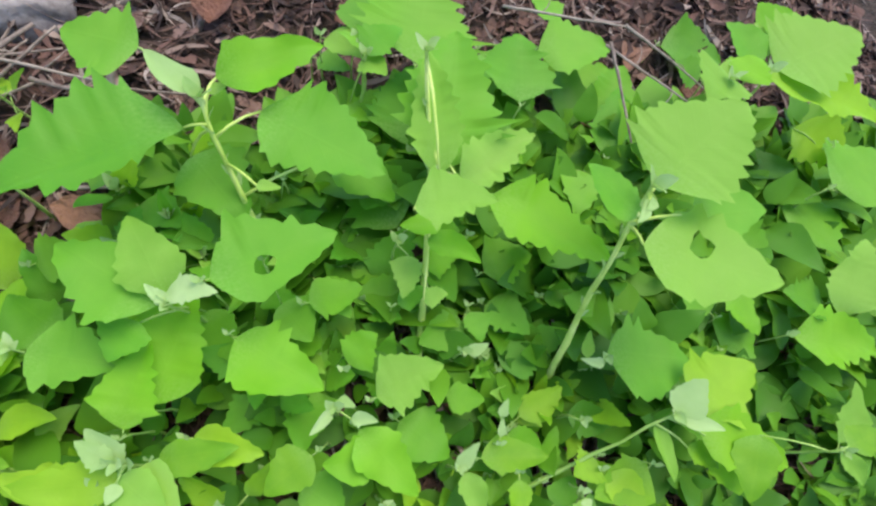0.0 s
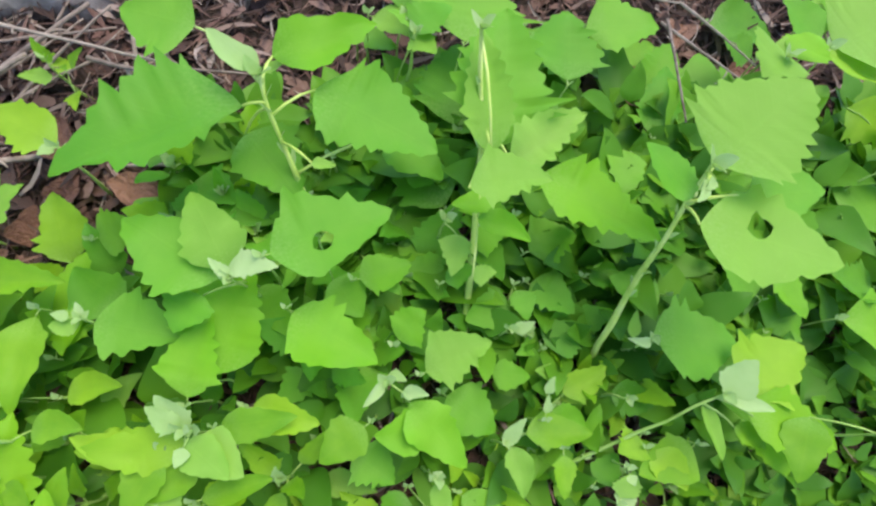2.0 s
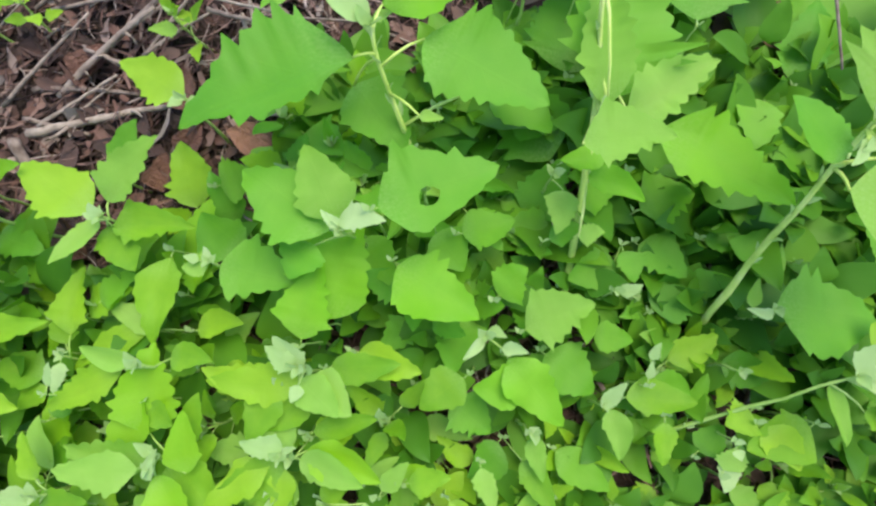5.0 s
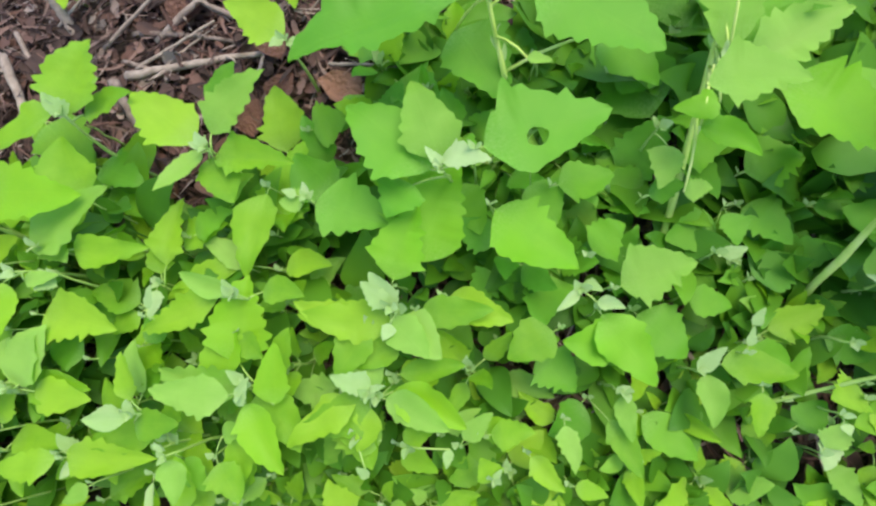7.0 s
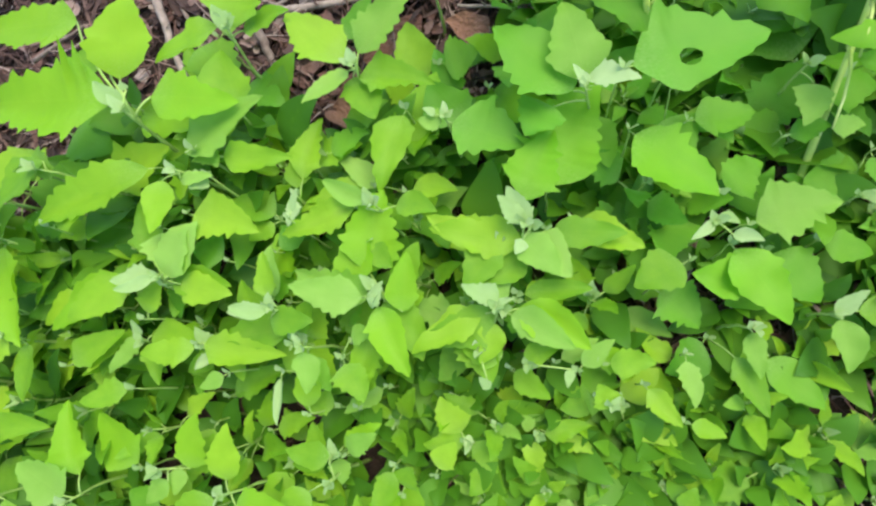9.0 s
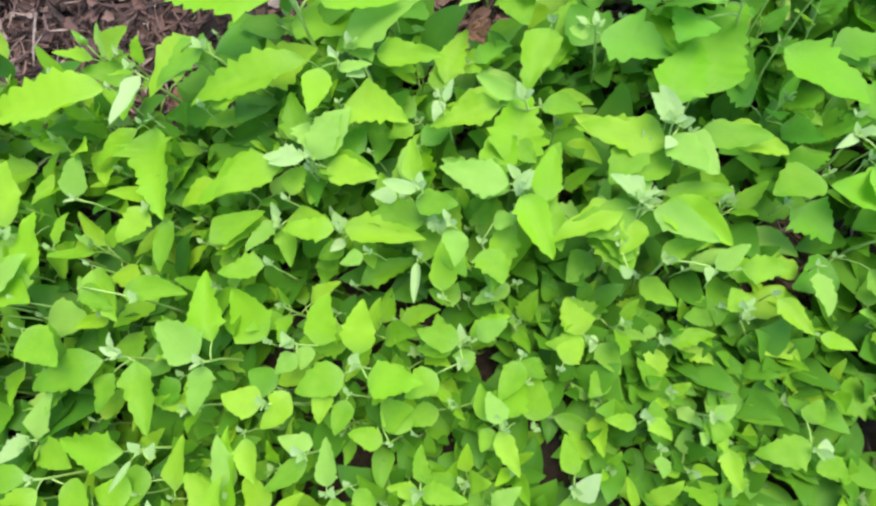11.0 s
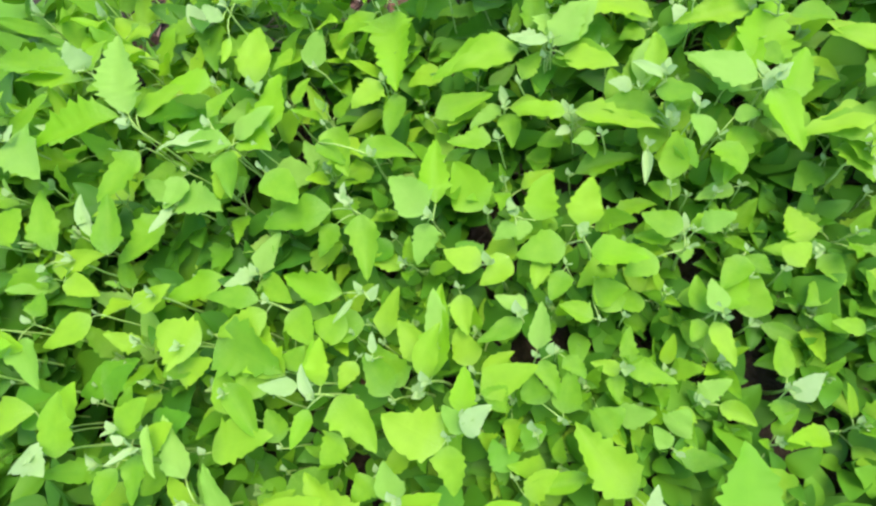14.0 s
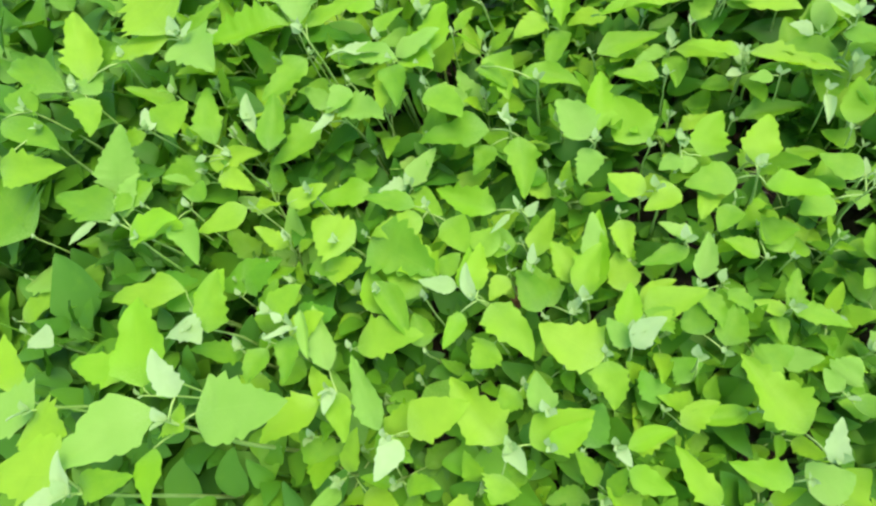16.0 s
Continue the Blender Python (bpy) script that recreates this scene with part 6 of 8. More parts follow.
known((-0.004, -0.088, 0.055), [
    ((0.001, -0.089, 0.054), (0.023, -0.093, 0.056), 0.96, "oval", LEAF_WARM, -10),
], thick=0.0012, buds=2, name="goosefoot_sprout", label="slender green goosefoot sprout with a toothed leaf")
known((-0.035, -0.069, 0.064), [
    ((-0.031, -0.072, 0.063), (-0.007, -0.092, 0.064), 0.83, "oval", LEAF, 1),
], thick=0.0012, buds=2, name="goosefoot_sprout", label="slender green goosefoot sprout with a toothed leaf")
known((-0.125, -0.075, 0.054), [
    ((-0.121, -0.077, 0.053), (-0.093, -0.091, 0.054), 0.94, "oval", LEAF_WARM, 4),
], thick=0.0012, buds=2, name="goosefoot_sprout", label="slender green goosefoot sprout with a toothed leaf")
known((-0.094, -0.065, 0.060), [
    ((-0.090, -0.062, 0.059), (-0.067, -0.044, 0.065), 0.68, "oval", LEAF_PALE, -2),
], thick=0.0012, buds=2, name="goosefoot_sprout", label="slender green goosefoot sprout with a toothed leaf")
known((-0.071, -0.059, 0.063), [
    ((-0.066, -0.059, 0.062), (-0.035, -0.056, 0.065), 0.94, "oval", LEAF_WARM, 5),
], thick=0.0012, buds=2, name="goosefoot_sprout", label="slender green goosefoot sprout with a toothed leaf")
known((-0.055, -0.088, 0.075), [
    ((-0.054, -0.089, 0.071), (-0.065, -0.075, 0.074), 1.30, "broad", LEAF, -8),
    ((-0.055, -0.088, 0.075), (-0.050, -0.080, 0.078), 0.80, "oval", MEALY, 5),
])
known((0.088, 0.109, 0.088), [
    ((0.089, 0.104, 0.087), (0.096, 0.081, 0.087), 1.38, "oval", LEAF_COOL, -4),
    ((0.084, 0.098, 0.081), (0.050, 0.083, 0.081), 1.38, "oval", LEAF_SHADED, -11),
], thick=0.0012, buds=2, name="goosefoot_sprout", label="slender green goosefoot sprout with a toothed leaf")
known((0.030, 0.108, 0.095), [
    ((0.035, 0.110, 0.094), (0.059, 0.118, 0.098), 1.09, "oval", LEAF_COOL, -2),
], thick=0.0012, buds=2, name="goosefoot_sprout", label="slender green goosefoot sprout with a toothed leaf")
known((0.092, 0.163, 0.096), [
    ((0.087, 0.163, 0.095), (0.047, 0.165, 0.099), 0.68, "oval", LEAF_FRESH, -14),
], thick=0.0012, buds=2, name="goosefoot_sprout", label="slender green goosefoot sprout with a toothed leaf")
known((0.050, 0.137, 0.101), [
    ((0.055, 0.138, 0.100), (0.083, 0.146, 0.104), 1.47, "oval", LEAF_FRESH, 7),
], thick=0.0012, buds=2, name="goosefoot_sprout", label="slender green goosefoot sprout with a toothed leaf")
known((0.003, 0.201, 0.099), [
    ((0.008, 0.200, 0.098), (0.041, 0.192, 0.101), 1.53, "oval", LEAF_COOL, -3),
], thick=0.0012, buds=2, name="goosefoot_sprout", label="slender green goosefoot sprout with a toothed leaf")
known((0.041, 0.170, 0.086), [
    ((0.038, 0.174, 0.085), (-0.007, 0.234, 0.089), 0.93, "broad", LEAF_SHADED, -12),
], thick=0.0012, buds=2, name="goosefoot_sprout", label="slender green goosefoot sprout with a toothed leaf")
known((0.035, 0.151, 0.115), [
    ((0.043, 0.142, 0.107), (0.037, 0.109, 0.109), 1.06, "oval", LEAF_PALE, 12),
    ((0.035, 0.150, 0.115), (0.030, 0.157, 0.119), 1.08, "oval", MEALY, 14),
])
known((0.162, 0.070, 0.034), [
    ((0.164, 0.074, 0.033), (0.182, 0.109, 0.040), 1.33, "oval", LEAF_SHADED, -4),
], thick=0.0012, buds=2, name="goosefoot_sprout", label="slender green goosefoot sprout with a toothed leaf")
known((0.116, 0.135, 0.055), [
    ((0.119, 0.131, 0.054), (0.141, 0.093, 0.057), 0.81, "oval", LEAF_PALE, 4),
], thick=0.0012, buds=2, name="goosefoot_sprout", label="slender green goosefoot sprout with a toothed leaf")
known((0.100, 0.075, 0.070), [
    ((0.096, 0.073, 0.070), (0.105, 0.079, 0.075), 1.25, "oval", MEALY, 5),
    ((0.117, 0.078, 0.038), (0.142, 0.046, 0.036), 1.28, "oval", LEAF_SHADED, 3),
    ((0.102, 0.073, 0.036), (0.086, 0.041, 0.033), 1.27, "broad", LEAF_SHADED, -10),
])
known((-0.087, 0.216, 0.185), [
    ((-0.087, 0.219, 0.185), (-0.115, 0.234, 0.203), 1.11, "lance", MEALY, 6),
    ((-0.082, 0.239, 0.174), (-0.014, 0.265, 0.179), 0.65, "broad", LEAF_FRESH, 14),
    ((-0.099, 0.204, 0.170), (-0.205, 0.155, 0.166), 0.80, "large", LEAF_COOL, 14),
    ((-0.055, 0.222, 0.164), (0.025, 0.178, 0.161), 0.82, "large", LEAF_COOL, 4),
    ((-0.057, 0.173, 0.154), (-0.041, 0.170, 0.156), 0.88, "oval", LEAF_PALE, -2),
    ((-0.107, 0.212, 0.124), (-0.068, 0.164, 0.115), 1.01, "broad", LEAF_SHADED, -1),
    ((-0.007, 0.214, 0.122), (0.034, 0.181, 0.116), 0.96, "broad", LEAF_SHADED, -1),
    ((-0.140, 0.280, 0.152), (-0.190, 0.291, 0.154), 1.33, "broad", LEAF_COOL, -7),
    ((-0.089, 0.236, 0.162), (-0.074, 0.244, 0.166), 0.78, "oval", LEAF_PALE, 1),
], base=(-0.025, 0.114), thick=0.0030, label="tall goosefoot weed with large toothed leaves, rising above the bed")
known((0.050, 0.242, 0.205), [
    ((0.061, 0.180, 0.158), (0.054, 0.259, 0.188), 0.50, "large", LEAF_PALE, -5),
    ((0.068, 0.190, 0.150), (0.081, 0.296, 0.167), 0.78, "large", LEAF_COOL, 1),
    ((0.076, 0.178, 0.152), (0.129, 0.207, 0.168), 0.65, "broad", LEAF_PALE, 8),
    ((0.096, 0.169, 0.145), (0.180, 0.123, 0.142), 0.62, "large", LEAF_FRESH, -2),
    ((0.063, 0.156, 0.142), (0.034, 0.149, 0.144), 1.04, "oval", LEAF_FRESH, -2),
    ((0.053, 0.142, 0.138), (0.088, 0.123, 0.140), 0.75, "oval", LEAF_FRESH, 13),
    ((0.039, 0.141, 0.185), (0.088, 0.142, 0.194), 0.92, "broad", LEAF_PALE, -9),
    ((0.060, 0.172, 0.160), (0.058, 0.183, 0.166), 1.00, "oval", MEALY, 5),
    ((0.051, 0.106, 0.115), (0.068, 0.109, 0.118), 1.32, "oval", LEAF_PALE, 5),
], base=(0.045, 0.018), thick=0.0031, label="tall goosefoot weed with large toothed leaves, rising above the bed")
known((0.168, 0.136, 0.225), [
    ((0.175, 0.140, 0.220), (0.228, 0.181, 0.243), 1.22, "large", LEAF_PALE, -6),
    ((0.163, 0.123, 0.212), (0.135, 0.153, 0.220), 1.19, "oval", LEAF_COOL, 9),
    ((0.167, 0.109, 0.205), (0.240, 0.080, 0.216), 1.00, "holed", LEAF_PALE, -5),
    ((0.203, 0.127, 0.205), (0.252, 0.130, 0.207), 1.32, "oval", LEAF_COOL, 1),
    ((0.165, 0.127, 0.225), (0.157, 0.117, 0.227), 0.84, "oval", MEALY, -6),
    ((0.163, 0.124, 0.225), (0.152, 0.112, 0.228), 0.72, "lance", MEALY, -1),
    ((0.168, 0.127, 0.225), (0.159, 0.120, 0.227), 0.88, "oval", MEALY, -14),
], base=(0.155, 0.040), thick=0.0031, label="tall goosefoot weed with large toothed leaves, rising above the bed")
known((0.203, 0.019, 0.140), [
    ((0.206, 0.018, 0.140), (0.223, 0.038, 0.153), 1.37, "oval", MEALY, -4),
    ((0.207, 0.015, 0.140), (0.230, 0.007, 0.148), 0.79, "lance", MEALY, -5),
    ((0.225, 0.011, 0.127), (0.285, -0.018, 0.125), 0.74, "broad", LEAF_WARM, 1),
    ((0.197, 0.016, 0.125), (0.201, -0.021, 0.127), 0.68, "lance", LEAF_PALE, -5),
    ((0.229, 0.023, 0.123), (0.278, 0.050, 0.129), 1.10, "broad", LEAF, -10),
    ((0.245, -0.002, 0.115), (0.252, -0.033, 0.115), 1.47, "oval", LEAF_WARM, 1),
    ((0.221, -0.001, 0.117), (0.240, -0.016, 0.117), 1.21, "oval", LEAF, -14),
], base=(0.085, -0.043), thick=0.0018, label="tall goosefoot weed with large toothed leaves, rising above the bed")
known((0.173, -0.011, 0.084), [
    ((0.176, -0.015, 0.083), (0.199, -0.041, 0.083), 1.17, "oval", LEAF, 5),
], thick=0.0012, buds=2, name="goosefoot_sprout", label="slender green goosefoot sprout with a toothed leaf")
known((0.214, -0.011, 0.083), [
    ((0.209, -0.013, 0.082), (0.164, -0.029, 0.085), 1.16, "oval", LEAF, 7),
], thick=0.0012, buds=2, name="goosefoot_sprout", label="slender green goosefoot sprout with a toothed leaf")
known((0.179, 0.062, 0.110), [
    ((0.183, 0.066, 0.105), (0.246, 0.057, 0.105), 1.18, "broad", LEAF_COOL, -11),
    ((0.169, 0.064, 0.100), (0.173, 0.083, 0.106), 0.77, "oval", LEAF_PALE, 0),
    ((0.177, 0.058, 0.110), (0.157, 0.061, 0.116), 0.58, "oval", MEALY, -7),
])
known((0.312, 0.297, 0.124), [
    ((0.308, 0.300, 0.123), (0.285, 0.314, 0.126), 1.46, "broad", LEAF_SHADED, -10),
], thick=0.0012, buds=2, name="goosefoot_sprout", label="slender green goosefoot sprout with a toothed leaf")
known((0.283, 0.252, 0.180), [
    ((0.288, 0.259, 0.175), (0.260, 0.235, 0.178), 1.70, "broad", LEAF_PALE, -5),
    ((0.295, 0.259, 0.173), (0.318, 0.273, 0.179), 1.70, "broad", LEAF_FRESH, -13),
    ((0.289, 0.263, 0.170), (0.293, 0.275, 0.176), 1.70, "oval", LEAF_PALE, 11),
], thick=0.0018)
known((0.100, 0.136, 0.081), [
    ((0.105, 0.138, 0.080), (0.145, 0.151, 0.083), 1.24, "broad", LEAF_SHADED, -6),
], thick=0.0012, buds=2, name="goosefoot_sprout", label="slender green goosefoot sprout with a toothed leaf")
known((0.206, 0.225, 0.081), [
    ((0.208, 0.221, 0.080), (0.245, 0.156, 0.069), 0.72, "broad", LEAF_SHADED, 3),
    ((0.195, 0.226, 0.089), (0.184, 0.182, 0.089), 1.17, "oval", LEAF_COOL, 3),
], thick=0.0012, buds=2, name="goosefoot_sprout", label="slender green goosefoot sprout with a toothed leaf")
known((0.071, 0.258, 0.081), [
    ((0.069, 0.263, 0.080), (0.048, 0.326, 0.085), 1.39, "broad", LEAF_SHADED, 1),
], thick=0.0012, buds=2, name="goosefoot_sprout", label="slender green goosefoot sprout with a toothed leaf")
known((0.222, 0.237, 0.089), [
    ((0.224, 0.242, 0.088), (0.245, 0.307, 0.099), 0.63, "large", LEAF_COOL, -14),
], thick=0.0012, buds=2, name="goosefoot_sprout", label="slender green goosefoot sprout with a toothed leaf")
known((0.118, 0.348, 0.094), [
    ((0.121, 0.344, 0.093), (0.162, 0.285, 0.088), 1.06, "broad", LEAF_COOL, -2),
], thick=0.0012, buds=2, name="goosefoot_sprout", label="slender green goosefoot sprout with a toothed leaf")
known((0.173, 0.312, 0.081), [
    ((0.178, 0.314, 0.080), (0.250, 0.346, 0.080), 0.82, "large", LEAF_SHADED, 12),
], thick=0.0012, buds=2, name="goosefoot_sprout", label="slender green goosefoot sprout with a toothed leaf")
known((-0.029, 0.333, 0.092), [
    ((-0.024, 0.331, 0.091), (0.004, 0.320, 0.091), 1.38, "oval", LEAF_SHADED, -7),
], thick=0.0012, buds=2, name="goosefoot_sprout", label="slender green goosefoot sprout with a toothed leaf")
known((0.015, 0.286, 0.150), [
    ((0.014, 0.290, 0.145), (0.043, 0.310, 0.152), 1.49, "oval", LEAF_COOL, -7),
    ((0.012, 0.287, 0.142), (0.030, 0.271, 0.145), 1.18, "broad", LEAF_PALE, 1),
    ((0.019, 0.299, 0.140), (-0.006, 0.310, 0.145), 0.91, "oval", LEAF_COOL, 11),
    ((0.003, 0.285, 0.093), (0.035, 0.264, 0.093), 1.40, "broad", LEAF_SHADED, -13),
], thick=0.0018)
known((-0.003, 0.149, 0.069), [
    ((0.002, 0.148, 0.068), (0.037, 0.138, 0.068), 1.06, "oval", LEAF_SHADED, -5),
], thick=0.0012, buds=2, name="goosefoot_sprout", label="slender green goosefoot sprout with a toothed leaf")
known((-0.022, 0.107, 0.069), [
    ((-0.025, 0.103, 0.068), (-0.050, 0.069, 0.065), 1.29, "oval", LEAF_SHADED, 9),
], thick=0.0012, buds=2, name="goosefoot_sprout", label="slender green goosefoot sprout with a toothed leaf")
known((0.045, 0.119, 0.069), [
    ((0.040, 0.120, 0.068), (0.001, 0.124, 0.070), 1.44, "oval", LEAF_SHADED, -10),
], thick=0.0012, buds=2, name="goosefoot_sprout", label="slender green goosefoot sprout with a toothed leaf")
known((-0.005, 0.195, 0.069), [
    ((-0.007, 0.191, 0.068), (-0.029, 0.149, 0.065), 1.44, "broad", LEAF_SHADED, 13),
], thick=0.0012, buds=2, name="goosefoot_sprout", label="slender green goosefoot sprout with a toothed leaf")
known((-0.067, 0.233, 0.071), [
    ((-0.071, 0.230, 0.070), (-0.124, 0.193, 0.063), 1.19, "broad", LEAF_SHADED, 1),
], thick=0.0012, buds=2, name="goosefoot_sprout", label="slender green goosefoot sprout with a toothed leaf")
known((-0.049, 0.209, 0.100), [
    ((-0.052, 0.205, 0.070), (-0.087, 0.151, 0.061), 1.23, "broad", LEAF_SHADED, -6),
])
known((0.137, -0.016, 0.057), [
    ((0.139, -0.011, 0.056), (0.154, 0.021, 0.061), 0.86, "oval", LEAF_SHADED, 14),
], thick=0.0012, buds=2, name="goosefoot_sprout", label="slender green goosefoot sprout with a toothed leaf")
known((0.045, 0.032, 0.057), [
    ((0.042, 0.028, 0.056), (0.016, -0.004, 0.053), 1.45, "oval", LEAF_SHADED, 5),
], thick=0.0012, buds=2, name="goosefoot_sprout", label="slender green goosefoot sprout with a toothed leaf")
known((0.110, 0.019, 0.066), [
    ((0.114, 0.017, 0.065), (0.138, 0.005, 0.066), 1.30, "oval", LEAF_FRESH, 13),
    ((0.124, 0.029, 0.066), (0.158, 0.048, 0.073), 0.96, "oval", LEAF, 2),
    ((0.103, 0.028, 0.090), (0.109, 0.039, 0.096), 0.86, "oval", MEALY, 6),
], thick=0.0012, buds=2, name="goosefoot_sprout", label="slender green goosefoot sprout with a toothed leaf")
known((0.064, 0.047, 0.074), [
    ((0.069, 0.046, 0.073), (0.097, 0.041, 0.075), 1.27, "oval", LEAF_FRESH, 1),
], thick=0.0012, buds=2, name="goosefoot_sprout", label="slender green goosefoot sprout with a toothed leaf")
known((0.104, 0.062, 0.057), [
    ((0.109, 0.060, 0.056), (0.138, 0.050, 0.056), 1.55, "broad", LEAF_SHADED, 5),
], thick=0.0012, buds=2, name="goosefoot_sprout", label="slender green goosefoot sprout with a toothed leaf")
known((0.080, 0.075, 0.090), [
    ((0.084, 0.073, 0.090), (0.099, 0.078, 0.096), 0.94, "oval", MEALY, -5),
    ((0.088, 0.077, 0.058), (0.060, 0.060, 0.057), 1.25, "broad", LEAF_SHADED, 1),
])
known((0.153, -0.023, 0.093), [
    ((0.154, -0.028, 0.092), (0.156, -0.035, 0.094), 1.48, "broad", MEALY, -10),
], thick=0.0012, buds=2, name="goosefoot_sprout", label="slender green goosefoot sprout with a toothed leaf")
known((0.153, -0.048, 0.069), [
    ((0.156, -0.044, 0.068), (0.167, -0.026, 0.074), 1.22, "broad", LEAF_PALE, 10),
], thick=0.0012, buds=2, name="goosefoot_sprout", label="slender green goosefoot sprout with a toothed leaf")
known((0.139, -0.037, 0.061), [
    ((0.143, -0.033, 0.060), (0.161, -0.015, 0.064), 1.39, "oval", LEAF_SHADED, -14),
], thick=0.0012, buds=2, name="goosefoot_sprout", label="slender green goosefoot sprout with a toothed leaf")
known((0.118, -0.009, 0.072), [
    ((0.117, -0.014, 0.071), (0.114, -0.043, 0.070), 1.00, "oval", LEAF, -11),
], thick=0.0012, buds=2, name="goosefoot_sprout", label="slender green goosefoot sprout with a toothed leaf")
known((0.175, -0.002, 0.082), [
    ((0.171, -0.004, 0.081), (0.153, -0.014, 0.082), 1.57, "broad", LEAF, 9),
], thick=0.0012, buds=2, name="goosefoot_sprout", label="slender green goosefoot sprout with a toothed leaf")
known((0.162, 0.022, 0.092), [
    ((0.163, 0.028, 0.062), (0.201, 0.023, 0.063), 1.15, "oval", LEAF_SHADED, 14),
])
known((-0.410, 0.043, 0.157), [
    ((-0.401, 0.060, 0.147), (-0.332, 0.063, 0.148), 0.70, "broad", LEAF_WARM, -5),
    ((-0.427, 0.053, 0.149), (-0.530, 0.036, 0.150), 0.66, "large", LEAF_WARM, -5),
    ((-0.435, 0.073, 0.143), (-0.442, 0.137, 0.154), 1.02, "broad", LEAF_WARM, 3),
    ((-0.506, 0.126, 0.129), (-0.591, 0.108, 0.129), 0.72, "large", LEAF_WARM, 8),
    ((-0.412, 0.048, 0.157), (-0.429, 0.056, 0.169), 1.25, "lance", MEALY, -4),
    ((-0.434, 0.062, 0.139), (-0.460, 0.055, 0.144), 0.88, "lance", LEAF_PALE, 5),
    ((-0.413, 0.058, 0.157), (-0.416, 0.062, 0.161), 1.67, "oval", MEALY, -5),
    ((-0.467, 0.094, 0.128), (-0.495, 0.094, 0.132), 1.47, "broad", LEAF, 9),
    ((-0.476, 0.072, 0.089), (-0.508, 0.024, 0.082), 0.80, "broad", LEAF_SHADED, 2),
], base=(-.400, .030), thick=0.0024)
known((-0.402, 0.028, 0.087), [
    ((-0.406, 0.031, 0.086), (-0.430, 0.051, 0.090), 1.39, "broad", LEAF_SHADED, 7),
    ((-0.402, 0.013, 0.127), (-0.481, -0.042, 0.124), 0.46, "large", LEAF, -3),
], thick=0.0012, buds=2, name="goosefoot_sprout", label="slender green goosefoot sprout with a toothed leaf")
known((-0.373, -0.065, 0.113), [
    ((-0.371, -0.060, 0.112), (-0.358, -0.021, 0.123), 1.10, "oval", LEAF_PALE, -3),
], thick=0.0012, buds=2, name="goosefoot_sprout", label="slender green goosefoot sprout with a toothed leaf")
known((-0.371, 0.011, 0.140), [
    ((-0.383, 0.004, 0.133), (-0.379, -0.035, 0.133), 0.91, "oval", LEAF_WARM, -14),
    ((-0.370, 0.007, 0.131), (-0.343, 0.012, 0.136), 0.64, "oval", LEAF_PALE, 0),
], thick=0.0018)
known((-0.401, 0.142, 0.102), [
    ((-0.398, 0.146, 0.101), (-0.377, 0.168, 0.109), 1.31, "oval", LEAF_PALE, -14),
], thick=0.0012, buds=2, name="goosefoot_sprout", label="slender green goosefoot sprout with a toothed leaf")
known((-0.417, 0.132, 0.105), [
    ((-0.413, 0.129, 0.104), (-0.366, 0.091, 0.099), 0.82, "broad", LEAF, -13),
], thick=0.0012, buds=2, name="goosefoot_sprout", label="slender green goosefoot sprout with a toothed leaf")
known((-0.372, 0.092, 0.080), [
    ((-0.367, 0.090, 0.079), (-0.325, 0.070, 0.077), 0.98, "oval", LEAF_SHADED, 4),
], thick=0.0012, buds=2, name="goosefoot_sprout", label="slender green goosefoot sprout with a toothed leaf")
known((-0.367, 0.030, 0.133), [
    ((-0.374, 0.028, 0.128), (-0.319, 0.072, 0.144), 0.55, "broad", LEAF_PALE, 9),
    ((-0.350, 0.032, 0.121), (-0.296, 0.038, 0.122), 0.53, "broad", LEAF, 12),
    ((-0.368, 0.033, 0.123), (-0.349, 0.022, 0.125), 1.31, "oval", LEAF_PALE, -10),
], thick=0.0018)
known((-0.451, -0.137, 0.085), [
    ((-0.447, -0.134, 0.084), (-0.407, -0.102, 0.091), 0.70, "oval", LEAF, 7),
], thick=0.0012, buds=2, name="goosefoot_sprout", label="slender green goosefoot sprout with a toothed leaf")
known((-0.389, -0.092, 0.099), [
    ((-0.388, -0.087, 0.098), (-0.381, -0.062, 0.104), 1.01, "oval", LEAF, 14),
], thick=0.0012, buds=2, name="goosefoot_sprout", label="slender green goosefoot sprout with a toothed leaf")
known((-0.305, -0.066, 0.086), [
    ((-0.306, -0.061, 0.085), (-0.314, -0.026, 0.093), 0.85, "oval", LEAF, -11),
], thick=0.0012, buds=2, name="goosefoot_sprout", label="slender green goosefoot sprout with a toothed leaf")
known((-0.393, -0.001, 0.081), [
    ((-0.388, -0.002, 0.080), (-0.334, -0.008, 0.075), 0.73, "broad", LEAF_SHADED, 7),
], thick=0.0012, buds=2, name="goosefoot_sprout", label="slender green goosefoot sprout with a toothed leaf")
known((-0.397, -0.063, 0.107), [
    ((-0.401, -0.066, 0.106), (-0.456, -0.113, 0.103), 0.51, "broad", LEAF_WARM, -6),
], thick=0.0012, buds=2, name="goosefoot_sprout", label="slender green goosefoot sprout with a toothed leaf")
